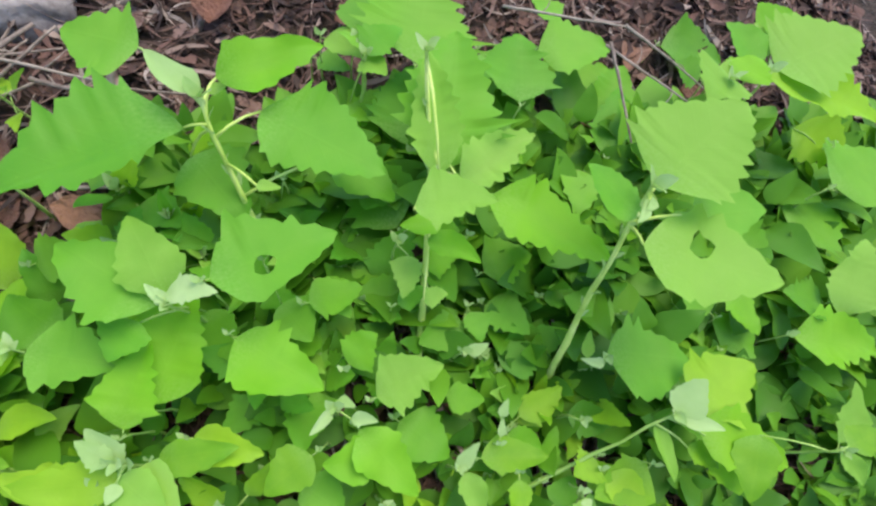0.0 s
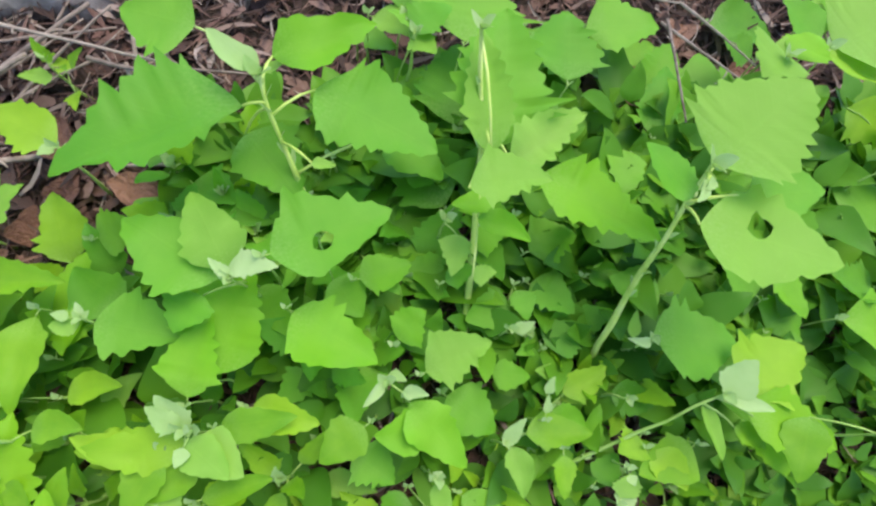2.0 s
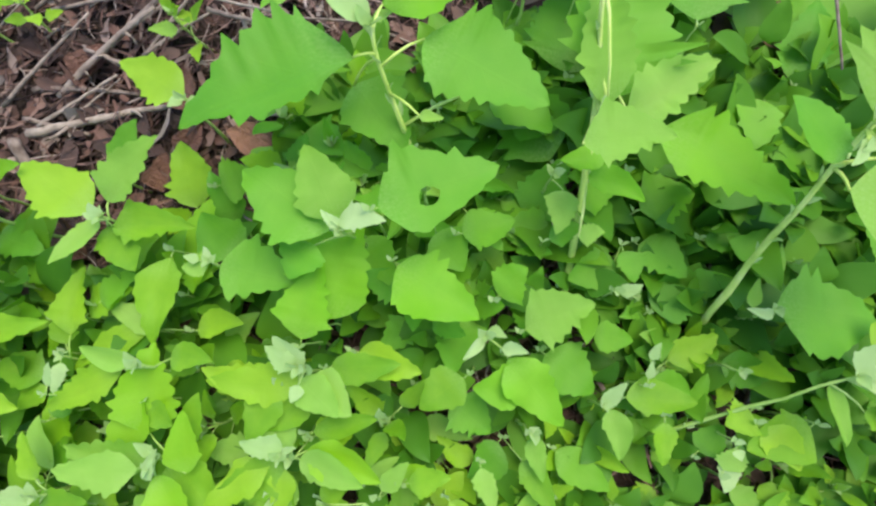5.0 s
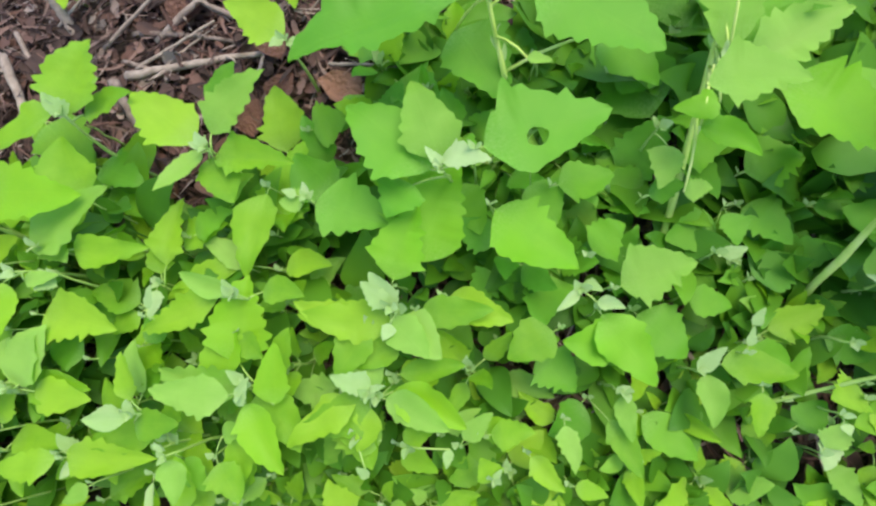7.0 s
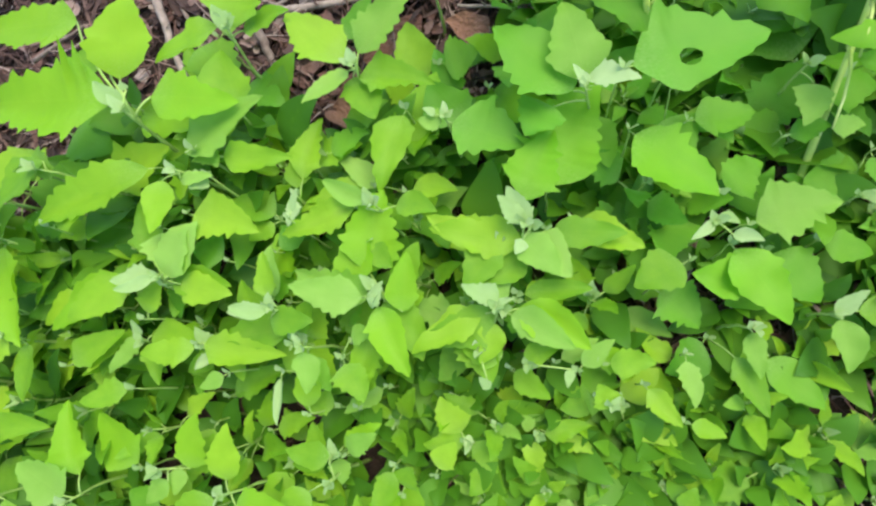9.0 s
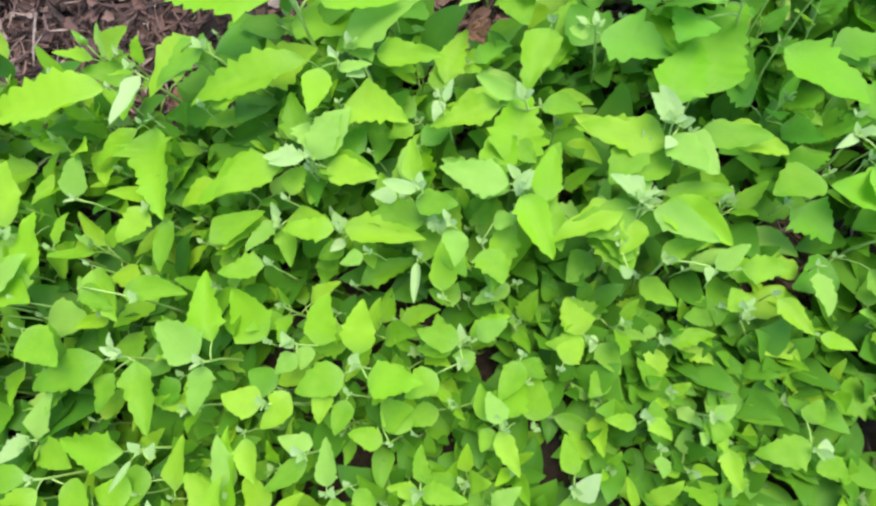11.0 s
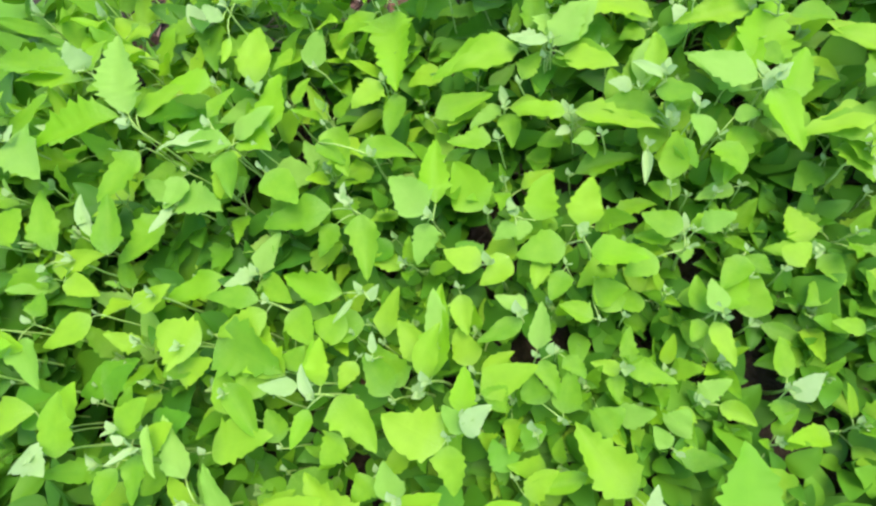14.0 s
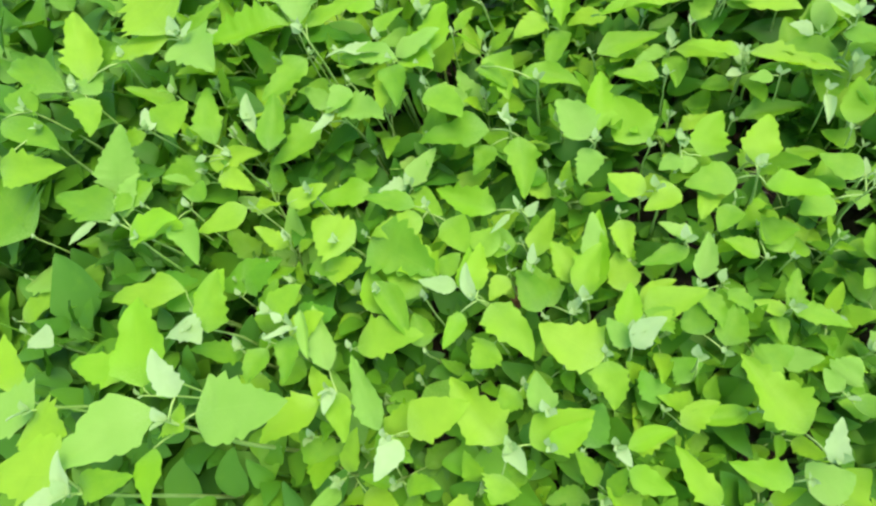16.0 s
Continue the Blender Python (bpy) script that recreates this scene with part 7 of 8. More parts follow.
known((-0.380, -0.060, 0.114), [
    ((-0.383, -0.061, 0.114), (-0.406, -0.071, 0.123), 0.94, "oval", MEALY, 3),
    ((-0.370, -0.063, 0.104), (-0.323, -0.058, 0.108), 0.75, "oval", LEAF, 0),
])
known((-0.472, -0.040, 0.121), [
    ((-0.468, -0.037, 0.120), (-0.429, -0.002, 0.124), 1.02, "oval", LEAF, -1),
], thick=0.0012, buds=2, name="goosefoot_sprout", label="slender green goosefoot sprout with a toothed leaf")
known((-0.468, -0.022, 0.089), [
    ((-0.473, -0.023, 0.088), (-0.535, -0.037, 0.085), 0.55, "broad", LEAF_SHADED, -8),
], thick=0.0012, buds=2, name="goosefoot_sprout", label="slender green goosefoot sprout with a toothed leaf")
known((-0.491, -0.004, 0.140), [
    ((-0.488, 0.013, 0.131), (-0.516, -0.043, 0.127), 0.79, "broad", LEAF, 3),
    ((-0.477, -0.006, 0.128), (-0.488, 0.016, 0.137), 1.15, "oval", LEAF_PALE, -14),
], thick=0.0018)
known((0.011, 0.302, 0.141), [
    ((0.009, 0.306, 0.140), (0.005, 0.314, 0.146), 1.25, "oval", MEALY, 8),
], thick=0.0012, buds=2, name="goosefoot_sprout", label="slender green goosefoot sprout with a toothed leaf")
known((0.009, 0.323, 0.127), [
    ((0.010, 0.328, 0.126), (0.017, 0.365, 0.136), 1.70, "oval", LEAF_COOL, 4),
], thick=0.0012, buds=2, name="goosefoot_sprout", label="slender green goosefoot sprout with a toothed leaf")
known((-0.020, 0.329, 0.121), [
    ((-0.016, 0.326, 0.120), (0.021, 0.300, 0.124), 1.04, "oval", LEAF_PALE, 5),
], thick=0.0012, buds=2, name="goosefoot_sprout", label="slender green goosefoot sprout with a toothed leaf")
known((-0.030, 0.283, 0.091), [
    ((-0.026, 0.281, 0.090), (0.028, 0.254, 0.084), 1.35, "broad", LEAF_SHADED, -1),
], thick=0.0012, buds=2, name="goosefoot_sprout", label="slender green goosefoot sprout with a toothed leaf")
known((0.052, 0.240, 0.091), [
    ((0.052, 0.245, 0.090), (0.058, 0.323, 0.097), 1.10, "large", LEAF_SHADED, 11),
], thick=0.0012, buds=2, name="goosefoot_sprout", label="slender green goosefoot sprout with a toothed leaf")
known((0.054, 0.291, 0.132), [
    ((0.055, 0.296, 0.131), (0.065, 0.373, 0.144), 1.45, "large", LEAF_COOL, 10),
], thick=0.0012, buds=2, name="goosefoot_sprout", label="slender green goosefoot sprout with a toothed leaf")
known((0.193, 0.359, 0.117), [
    ((0.189, 0.362, 0.116), (0.164, 0.386, 0.123), 1.56, "oval", LEAF_COOL, 12),
], thick=0.0012, buds=2, name="goosefoot_sprout", label="slender green goosefoot sprout with a toothed leaf")
known((0.226, 0.241, 0.081), [
    ((0.231, 0.239, 0.080), (0.276, 0.222, 0.080), 1.40, "broad", LEAF_SHADED, 13),
], thick=0.0012, buds=2, name="goosefoot_sprout", label="slender green goosefoot sprout with a toothed leaf")
known((0.234, 0.263, 0.081), [
    ((0.236, 0.268, 0.080), (0.263, 0.343, 0.087), 0.79, "large", LEAF_SHADED, 1),
], thick=0.0012, buds=2, name="goosefoot_sprout", label="slender green goosefoot sprout with a toothed leaf")
known((0.308, 0.377, 0.081), [
    ((0.313, 0.376, 0.080), (0.381, 0.363, 0.075), 1.03, "broad", LEAF_SHADED, 6),
], thick=0.0012, buds=2, name="goosefoot_sprout", label="slender green goosefoot sprout with a toothed leaf")
known((0.140, 0.266, 0.121), [
    ((0.140, 0.271, 0.120), (0.145, 0.333, 0.130), 1.25, "broad", LEAF_COOL, 6),
], thick=0.0012, buds=2, name="goosefoot_sprout", label="slender green goosefoot sprout with a toothed leaf")
known((0.157, 0.322, 0.123), [
    ((0.162, 0.322, 0.122), (0.228, 0.325, 0.124), 0.96, "broad", LEAF_COOL, 8),
], thick=0.0012, buds=2, name="goosefoot_sprout", label="slender green goosefoot sprout with a toothed leaf")
known((0.343, 0.318, 0.159), [
    ((0.347, 0.321, 0.158), (0.384, 0.344, 0.162), 1.42, "oval", LEAF_FRESH, 13),
], thick=0.0012, buds=2, name="goosefoot_sprout", label="slender green goosefoot sprout with a toothed leaf")
known((0.345, 0.289, 0.163), [
    ((0.343, 0.293, 0.162), (0.330, 0.318, 0.172), 1.08, "oval", LEAF_PALE, 7),
], thick=0.0012, buds=2, name="goosefoot_sprout", label="slender green goosefoot sprout with a toothed leaf")
known((0.326, 0.267, 0.175), [
    ((0.337, 0.273, 0.170), (0.402, 0.293, 0.192), 1.35, "large", LEAF_PALE, -2),
    ((0.329, 0.269, 0.168), (0.419, 0.227, 0.165), 0.65, "large", LEAF_WARM, 1),
    ((0.328, 0.279, 0.165), (0.302, 0.314, 0.174), 1.40, "oval", LEAF_COOL, -2),
], thick=0.0018)
known((0.303, 0.119, 0.089), [
    ((0.305, 0.115, 0.088), (0.325, 0.078, 0.085), 1.28, "oval", LEAF_SHADED, -12),
], thick=0.0012, buds=2, name="goosefoot_sprout", label="slender green goosefoot sprout with a toothed leaf")
known((0.395, 0.103, 0.089), [
    ((0.390, 0.104, 0.088), (0.354, 0.113, 0.090), 1.33, "broad", LEAF_SHADED, 10),
    ((0.398, 0.092, 0.092), (0.425, 0.149, 0.115), 0.82, "large", LEAF_PALE, -5),
], thick=0.0012, buds=2, name="goosefoot_sprout", label="slender green goosefoot sprout with a toothed leaf")
known((0.365, -0.011, 0.085), [
    ((0.367, -0.006, 0.084), (0.385, 0.037, 0.099), 0.78, "broad", LEAF_PALE, 12),
], thick=0.0012, buds=2, name="goosefoot_sprout", label="slender green goosefoot sprout with a toothed leaf")
known((0.349, 0.077, 0.088), [
    ((0.354, 0.076, 0.087), (0.427, 0.059, 0.087), 0.79, "broad", LEAF_FRESH, 0),
], thick=0.0012, buds=2, name="goosefoot_sprout", label="slender green goosefoot sprout with a toothed leaf")
known((0.315, 0.168, 0.089), [
    ((0.319, 0.165, 0.088), (0.355, 0.139, 0.087), 1.17, "broad", LEAF_SHADED, 14),
], thick=0.0012, buds=2, name="goosefoot_sprout", label="slender green goosefoot sprout with a toothed leaf")
known((0.380, 0.163, 0.089), [
    ((0.385, 0.165, 0.088), (0.437, 0.186, 0.089), 1.52, "broad", LEAF_SHADED, -8),
], thick=0.0012, buds=2, name="goosefoot_sprout", label="slender green goosefoot sprout with a toothed leaf")
known((0.399, 0.192, 0.120), [
    ((0.412, 0.199, 0.115), (0.465, 0.231, 0.121), 1.37, "broad", LEAF_COOL, 9),
])
known((0.166, 0.141, 0.074), [
    ((0.170, 0.143, 0.073), (0.200, 0.160, 0.079), 1.53, "oval", LEAF_COOL, -1),
], thick=0.0012, buds=2, name="goosefoot_sprout", label="slender green goosefoot sprout with a toothed leaf")
known((0.214, 0.101, 0.079), [
    ((0.209, 0.102, 0.078), (0.166, 0.115, 0.084), 1.53, "oval", LEAF_COOL, 10),
], thick=0.0012, buds=2, name="goosefoot_sprout", label="slender green goosefoot sprout with a toothed leaf")
known((0.300, 0.071, 0.066), [
    ((0.304, 0.074, 0.065), (0.333, 0.100, 0.071), 1.45, "broad", LEAF_SHADED, 8),
], thick=0.0012, buds=2, name="goosefoot_sprout", label="slender green goosefoot sprout with a toothed leaf")
known((0.296, 0.096, 0.079), [
    ((0.292, 0.100, 0.078), (0.265, 0.127, 0.084), 1.31, "oval", LEAF_COOL, -14),
], thick=0.0012, buds=2, name="goosefoot_sprout", label="slender green goosefoot sprout with a toothed leaf")
known((0.295, 0.164, 0.066), [
    ((0.295, 0.159, 0.065), (0.292, 0.119, 0.062), 1.48, "oval", LEAF_SHADED, 12),
], thick=0.0012, buds=2, name="goosefoot_sprout", label="slender green goosefoot sprout with a toothed leaf")
known((0.268, 0.169, 0.066), [
    ((0.265, 0.165, 0.065), (0.234, 0.127, 0.057), 1.36, "broad", LEAF_SHADED, -5),
], thick=0.0012, buds=2, name="goosefoot_sprout", label="slender green goosefoot sprout with a toothed leaf")
known((-0.609, -0.263, 0.111), [
    ((-0.609, -0.268, 0.110), (-0.606, -0.299, 0.111), 1.07, "oval", LEAF_PALE, -10),
], thick=0.0012, buds=2, name="goosefoot_sprout", label="slender green goosefoot sprout with a toothed leaf")
known((-0.550, -0.237, 0.107), [
    ((-0.545, -0.239, 0.106), (-0.504, -0.254, 0.107), 1.03, "oval", LEAF, -5),
], thick=0.0012, buds=2, name="goosefoot_sprout", label="slender green goosefoot sprout with a toothed leaf")
known((-0.386, -0.141, 0.091), [
    ((-0.391, -0.143, 0.090), (-0.423, -0.158, 0.094), 0.84, "oval", LEAF, 1),
], thick=0.0012, buds=2, name="goosefoot_sprout", label="slender green goosefoot sprout with a toothed leaf")
known((-0.527, -0.178, 0.097), [
    ((-0.523, -0.181, 0.096), (-0.486, -0.213, 0.092), 0.73, "broad", LEAF, 10),
], thick=0.0012, buds=2, name="goosefoot_sprout", label="slender green goosefoot sprout with a toothed leaf")
known((-0.586, -0.234, 0.115), [
    ((-0.583, -0.238, 0.114), (-0.553, -0.271, 0.114), 0.81, "oval", LEAF, 6),
    ((-0.581, -0.229, 0.115), (-0.622, -0.253, 0.122), 0.53, "broad", LEAF_PALE, -5),
], thick=0.0012, buds=2, name="goosefoot_sprout", label="slender green goosefoot sprout with a toothed leaf")
known((-0.633, -0.181, 0.113), [
    ((-0.638, -0.183, 0.112), (-0.674, -0.195, 0.116), 1.21, "oval", LEAF_WARM, 4),
], thick=0.0012, buds=2, name="goosefoot_sprout", label="slender green goosefoot sprout with a toothed leaf")
known((-0.602, -0.224, 0.124), [
    ((-0.614, -0.215, 0.118), (-0.601, -0.185, 0.125), 0.91, "oval", LEAF, -9),
])
known((-0.267, -0.240, 0.058), [
    ((-0.272, -0.240, 0.057), (-0.298, -0.241, 0.061), 1.00, "oval", LEAF, 4),
    ((-0.276, -0.229, 0.058), (-0.256, -0.211, 0.063), 1.32, "oval", LEAF, -10),
], thick=0.0012, buds=2, name="goosefoot_sprout", label="slender green goosefoot sprout with a toothed leaf")
known((-0.252, -0.229, 0.054), [
    ((-0.256, -0.226, 0.053), (-0.282, -0.210, 0.059), 1.07, "oval", LEAF, -1),
], thick=0.0012, buds=2, name="goosefoot_sprout", label="slender green goosefoot sprout with a toothed leaf")
known((-0.582, -0.288, 0.054), [
    ((-0.582, -0.293, 0.053), (-0.580, -0.325, 0.051), 1.15, "oval", LEAF_SHADED, 3),
], thick=0.0012, buds=2, name="goosefoot_sprout", label="slender green goosefoot sprout with a toothed leaf")
known((-0.622, -0.300, 0.054), [
    ((-0.622, -0.305, 0.053), (-0.625, -0.339, 0.051), 1.07, "oval", LEAF_SHADED, -4),
], thick=0.0012, buds=2, name="goosefoot_sprout", label="slender green goosefoot sprout with a toothed leaf")
known((-0.369, -0.260, 0.073), [
    ((-0.366, -0.264, 0.072), (-0.348, -0.290, 0.071), 0.89, "oval", LEAF, 1),
], thick=0.0012, buds=2, name="goosefoot_sprout", label="slender green goosefoot sprout with a toothed leaf")
known((-0.501, -0.290, 0.050), [
    ((-0.498, -0.286, 0.049), (-0.481, -0.257, 0.055), 0.92, "oval", LEAF, 14),
], thick=0.0012, buds=2, name="goosefoot_sprout", label="slender green goosefoot sprout with a toothed leaf")
known((-0.371, -0.322, 0.058), [
    ((-0.375, -0.319, 0.057), (-0.404, -0.299, 0.065), 1.01, "oval", LEAF, 3),
], thick=0.0012, buds=2, name="goosefoot_sprout", label="slender green goosefoot sprout with a toothed leaf")
known((-0.353, -0.237, 0.087), [
    ((-0.343, -0.225, 0.079), (-0.354, -0.254, 0.079), 1.12, "oval", LEAF, 1),
    ((-0.359, -0.239, 0.080), (-0.389, -0.240, 0.085), 1.22, "oval", LEAF, 8),
])
known((-0.299, -0.110, 0.047), [
    ((-0.303, -0.108, 0.046), (-0.326, -0.096, 0.051), 1.46, "oval", LEAF, 12),
], thick=0.0012, buds=2, name="goosefoot_sprout", label="slender green goosefoot sprout with a toothed leaf")
known((-0.359, -0.139, 0.047), [
    ((-0.359, -0.134, 0.046), (-0.357, -0.105, 0.053), 1.08, "oval", LEAF, -6),
], thick=0.0012, buds=2, name="goosefoot_sprout", label="slender green goosefoot sprout with a toothed leaf")
known((-0.247, -0.098, 0.048), [
    ((-0.246, -0.093, 0.047), (-0.241, -0.060, 0.055), 1.06, "oval", LEAF, -7),
], thick=0.0012, buds=2, name="goosefoot_sprout", label="slender green goosefoot sprout with a toothed leaf")
known((-0.011, -0.051, 0.047), [
    ((-0.015, -0.048, 0.046), (-0.042, -0.030, 0.052), 0.83, "oval", LEAF, 9),
], thick=0.0012, buds=2, name="goosefoot_sprout", label="slender green goosefoot sprout with a toothed leaf")
known((-0.060, -0.082, 0.047), [
    ((-0.064, -0.084, 0.046), (-0.086, -0.096, 0.048), 1.35, "oval", LEAF, -12),
], thick=0.0012, buds=2, name="goosefoot_sprout", label="slender green goosefoot sprout with a toothed leaf")
known((-0.159, -0.062, 0.061), [
    ((-0.161, -0.067, 0.060), (-0.173, -0.094, 0.060), 1.24, "oval", LEAF, -13),
], thick=0.0012, buds=2, name="goosefoot_sprout", label="slender green goosefoot sprout with a toothed leaf")
known((-0.060, 0.006, 0.051), [
    ((-0.055, 0.006, 0.050), (-0.014, 0.010, 0.051), 1.21, "oval", LEAF_SHADED, 11),
], thick=0.0012, buds=2, name="goosefoot_sprout", label="slender green goosefoot sprout with a toothed leaf")
known((-0.168, 0.048, 0.051), [
    ((-0.167, 0.043, 0.050), (-0.160, -0.006, 0.041), 0.89, "broad", LEAF_SHADED, 3),
], thick=0.0012, buds=2, name="goosefoot_sprout", label="slender green goosefoot sprout with a toothed leaf")
known((-0.290, -0.153, 0.055), [
    ((-0.286, -0.151, 0.054), (-0.258, -0.137, 0.058), 0.85, "oval", LEAF, -13),
], thick=0.0012, buds=2, name="goosefoot_sprout", label="slender green goosefoot sprout with a toothed leaf")
known((-0.241, -0.079, 0.063), [
    ((-0.241, -0.074, 0.062), (-0.240, -0.041, 0.070), 1.34, "oval", LEAF, 1),
], thick=0.0012, buds=2, name="goosefoot_sprout", label="slender green goosefoot sprout with a toothed leaf")
known((-0.280, -0.108, 0.089), [
    ((-0.279, -0.113, 0.088), (-0.271, -0.144, 0.093), 0.50, "lance", MEALY, 8),
], thick=0.0012, buds=2, name="goosefoot_sprout", label="slender green goosefoot sprout with a toothed leaf")
known((-0.329, -0.136, 0.060), [
    ((-0.325, -0.133, 0.059), (-0.281, -0.103, 0.062), 0.46, "broad", LEAF, -1),
], thick=0.0012, buds=2, name="goosefoot_sprout", label="slender green goosefoot sprout with a toothed leaf")
known((-0.221, -0.046, 0.062), [
    ((-0.221, -0.051, 0.061), (-0.217, -0.098, 0.061), 0.98, "oval", LEAF, 9),
], thick=0.0012, buds=2, name="goosefoot_sprout", label="slender green goosefoot sprout with a toothed leaf")
known((-0.240, -0.125, 0.063), [
    ((-0.245, -0.125, 0.062), (-0.270, -0.126, 0.066), 1.16, "oval", LEAF, -4),
], thick=0.0012, buds=2, name="goosefoot_sprout", label="slender green goosefoot sprout with a toothed leaf")
known((-0.255, -0.116, 0.067), [
    ((-0.256, -0.111, 0.066), (-0.260, -0.077, 0.075), 1.32, "oval", LEAF_WARM, -14),
], thick=0.0012, buds=2, name="goosefoot_sprout", label="slender green goosefoot sprout with a toothed leaf")
known((-0.292, -0.059, 0.077), [
    ((-0.293, -0.054, 0.076), (-0.308, -0.005, 0.085), 0.65, "broad", LEAF_WARM, -12),
], thick=0.0012, buds=2, name="goosefoot_sprout", label="slender green goosefoot sprout with a toothed leaf")
known((-0.285, -0.080, 0.088), [
    ((-0.299, -0.077, 0.081), (-0.328, -0.050, 0.090), 0.98, "oval", LEAF, -12),
    ((-0.295, -0.080, 0.079), (-0.331, -0.103, 0.082), 0.70, "oval", LEAF, 11),
    ((-0.272, -0.081, 0.076), (-0.263, -0.054, 0.082), 1.53, "oval", LEAF, 7),
    ((-0.283, -0.073, 0.077), (-0.279, -0.110, 0.076), 1.20, "oval", LEAF, -12),
    ((-0.269, -0.088, 0.088), (-0.267, -0.072, 0.098), 0.89, "oval", MEALY, -2),
])
known((-0.347, -0.195, 0.045), [
    ((-0.350, -0.199, 0.044), (-0.369, -0.223, 0.045), 1.51, "oval", LEAF, 14),
], thick=0.0012, buds=2, name="goosefoot_sprout", label="slender green goosefoot sprout with a toothed leaf")
known((-0.340, -0.158, 0.047), [
    ((-0.341, -0.163, 0.046), (-0.348, -0.204, 0.046), 1.01, "oval", LEAF, 8),
], thick=0.0012, buds=2, name="goosefoot_sprout", label="slender green goosefoot sprout with a toothed leaf")
known((-0.191, -0.155, 0.067), [
    ((-0.192, -0.160, 0.066), (-0.199, -0.190, 0.066), 1.01, "oval", LEAF, 12),
], thick=0.0012, buds=2, name="goosefoot_sprout", label="slender green goosefoot sprout with a toothed leaf")
known((-0.164, -0.157, 0.059), [
    ((-0.162, -0.152, 0.058), (-0.153, -0.132, 0.062), 1.37, "oval", LEAF, 6),
], thick=0.0012, buds=2, name="goosefoot_sprout", label="slender green goosefoot sprout with a toothed leaf")
known((-0.191, -0.208, 0.064), [
    ((-0.194, -0.204, 0.063), (-0.208, -0.186, 0.070), 1.10, "oval", LEAF_PALE, 5),
], thick=0.0012, buds=2, name="goosefoot_sprout", label="slender green goosefoot sprout with a toothed leaf")
known((-0.183, -0.173, 0.064), [
    ((-0.182, -0.168, 0.063), (-0.179, -0.154, 0.066), 1.70, "broad", LEAF, -7),
], thick=0.0012, buds=2, name="goosefoot_sprout", label="slender green goosefoot sprout with a toothed leaf")
known((-0.208, -0.104, 0.064), [
    ((-0.212, -0.107, 0.063), (-0.235, -0.129, 0.067), 0.72, "oval", LEAF_PALE, -11),
], thick=0.0012, buds=2, name="goosefoot_sprout", label="slender green goosefoot sprout with a toothed leaf")
known((-0.228, -0.156, 0.073), [
    ((-0.224, -0.153, 0.072), (-0.206, -0.136, 0.078), 1.03, "oval", LEAF_PALE, 12),
], thick=0.0012, buds=2, name="goosefoot_sprout", label="slender green goosefoot sprout with a toothed leaf")
known((-0.230, -0.174, 0.082), [
    ((-0.236, -0.159, 0.075), (-0.267, -0.159, 0.080), 1.04, "oval", LEAF, -11),
    ((-0.246, -0.184, 0.070), (-0.263, -0.206, 0.071), 1.26, "oval", LEAF, -11),
])
known((-0.477, -0.486, 0.061), [
    ((-0.481, -0.484, 0.060), (-0.509, -0.469, 0.067), 0.96, "oval", LEAF, -9),
], thick=0.0012, buds=2, name="goosefoot_sprout", label="slender green goosefoot sprout with a toothed leaf")
known((-0.689, -0.476, 0.057), [
    ((-0.693, -0.478, 0.056), (-0.728, -0.495, 0.058), 1.30, "oval", LEAF_SHADED, 5),
], thick=0.0012, buds=2, name="goosefoot_sprout", label="slender green goosefoot sprout with a toothed leaf")
known((-0.598, -0.421, 0.057), [
    ((-0.601, -0.425, 0.056), (-0.627, -0.458, 0.055), 1.14, "oval", LEAF_SHADED, -9),
], thick=0.0012, buds=2, name="goosefoot_sprout", label="slender green goosefoot sprout with a toothed leaf")
known((-0.617, -0.446, 0.057), [
    ((-0.614, -0.442, 0.056), (-0.590, -0.411, 0.060), 1.03, "oval", LEAF_SHADED, -10),
], thick=0.0012, buds=2, name="goosefoot_sprout", label="slender green goosefoot sprout with a toothed leaf")
known((-0.543, -0.411, 0.075), [
    ((-0.540, -0.407, 0.074), (-0.519, -0.384, 0.078), 1.21, "oval", LEAF, 0),
], thick=0.0012, buds=2, name="goosefoot_sprout", label="slender green goosefoot sprout with a toothed leaf")
known((-0.461, -0.386, 0.075), [
    ((-0.466, -0.386, 0.074), (-0.497, -0.383, 0.080), 1.30, "oval", LEAF, 8),
], thick=0.0012, buds=2, name="goosefoot_sprout", label="slender green goosefoot sprout with a toothed leaf")
known((-0.539, -0.377, 0.074), [
    ((-0.541, -0.382, 0.073), (-0.553, -0.413, 0.073), 1.32, "oval", LEAF, -5),
], thick=0.0012, buds=2, name="goosefoot_sprout", label="slender green goosefoot sprout with a toothed leaf")
known((-0.490, -0.401, 0.088), [
    ((-0.498, -0.395, 0.082), (-0.454, -0.417, 0.078), 0.84, "lance", LEAF, -10),
])
known((-0.442, -0.418, 0.061), [
    ((-0.446, -0.415, 0.060), (-0.465, -0.398, 0.066), 1.21, "oval", LEAF, 9),
], thick=0.0012, buds=2, name="goosefoot_sprout", label="slender green goosefoot sprout with a toothed leaf")
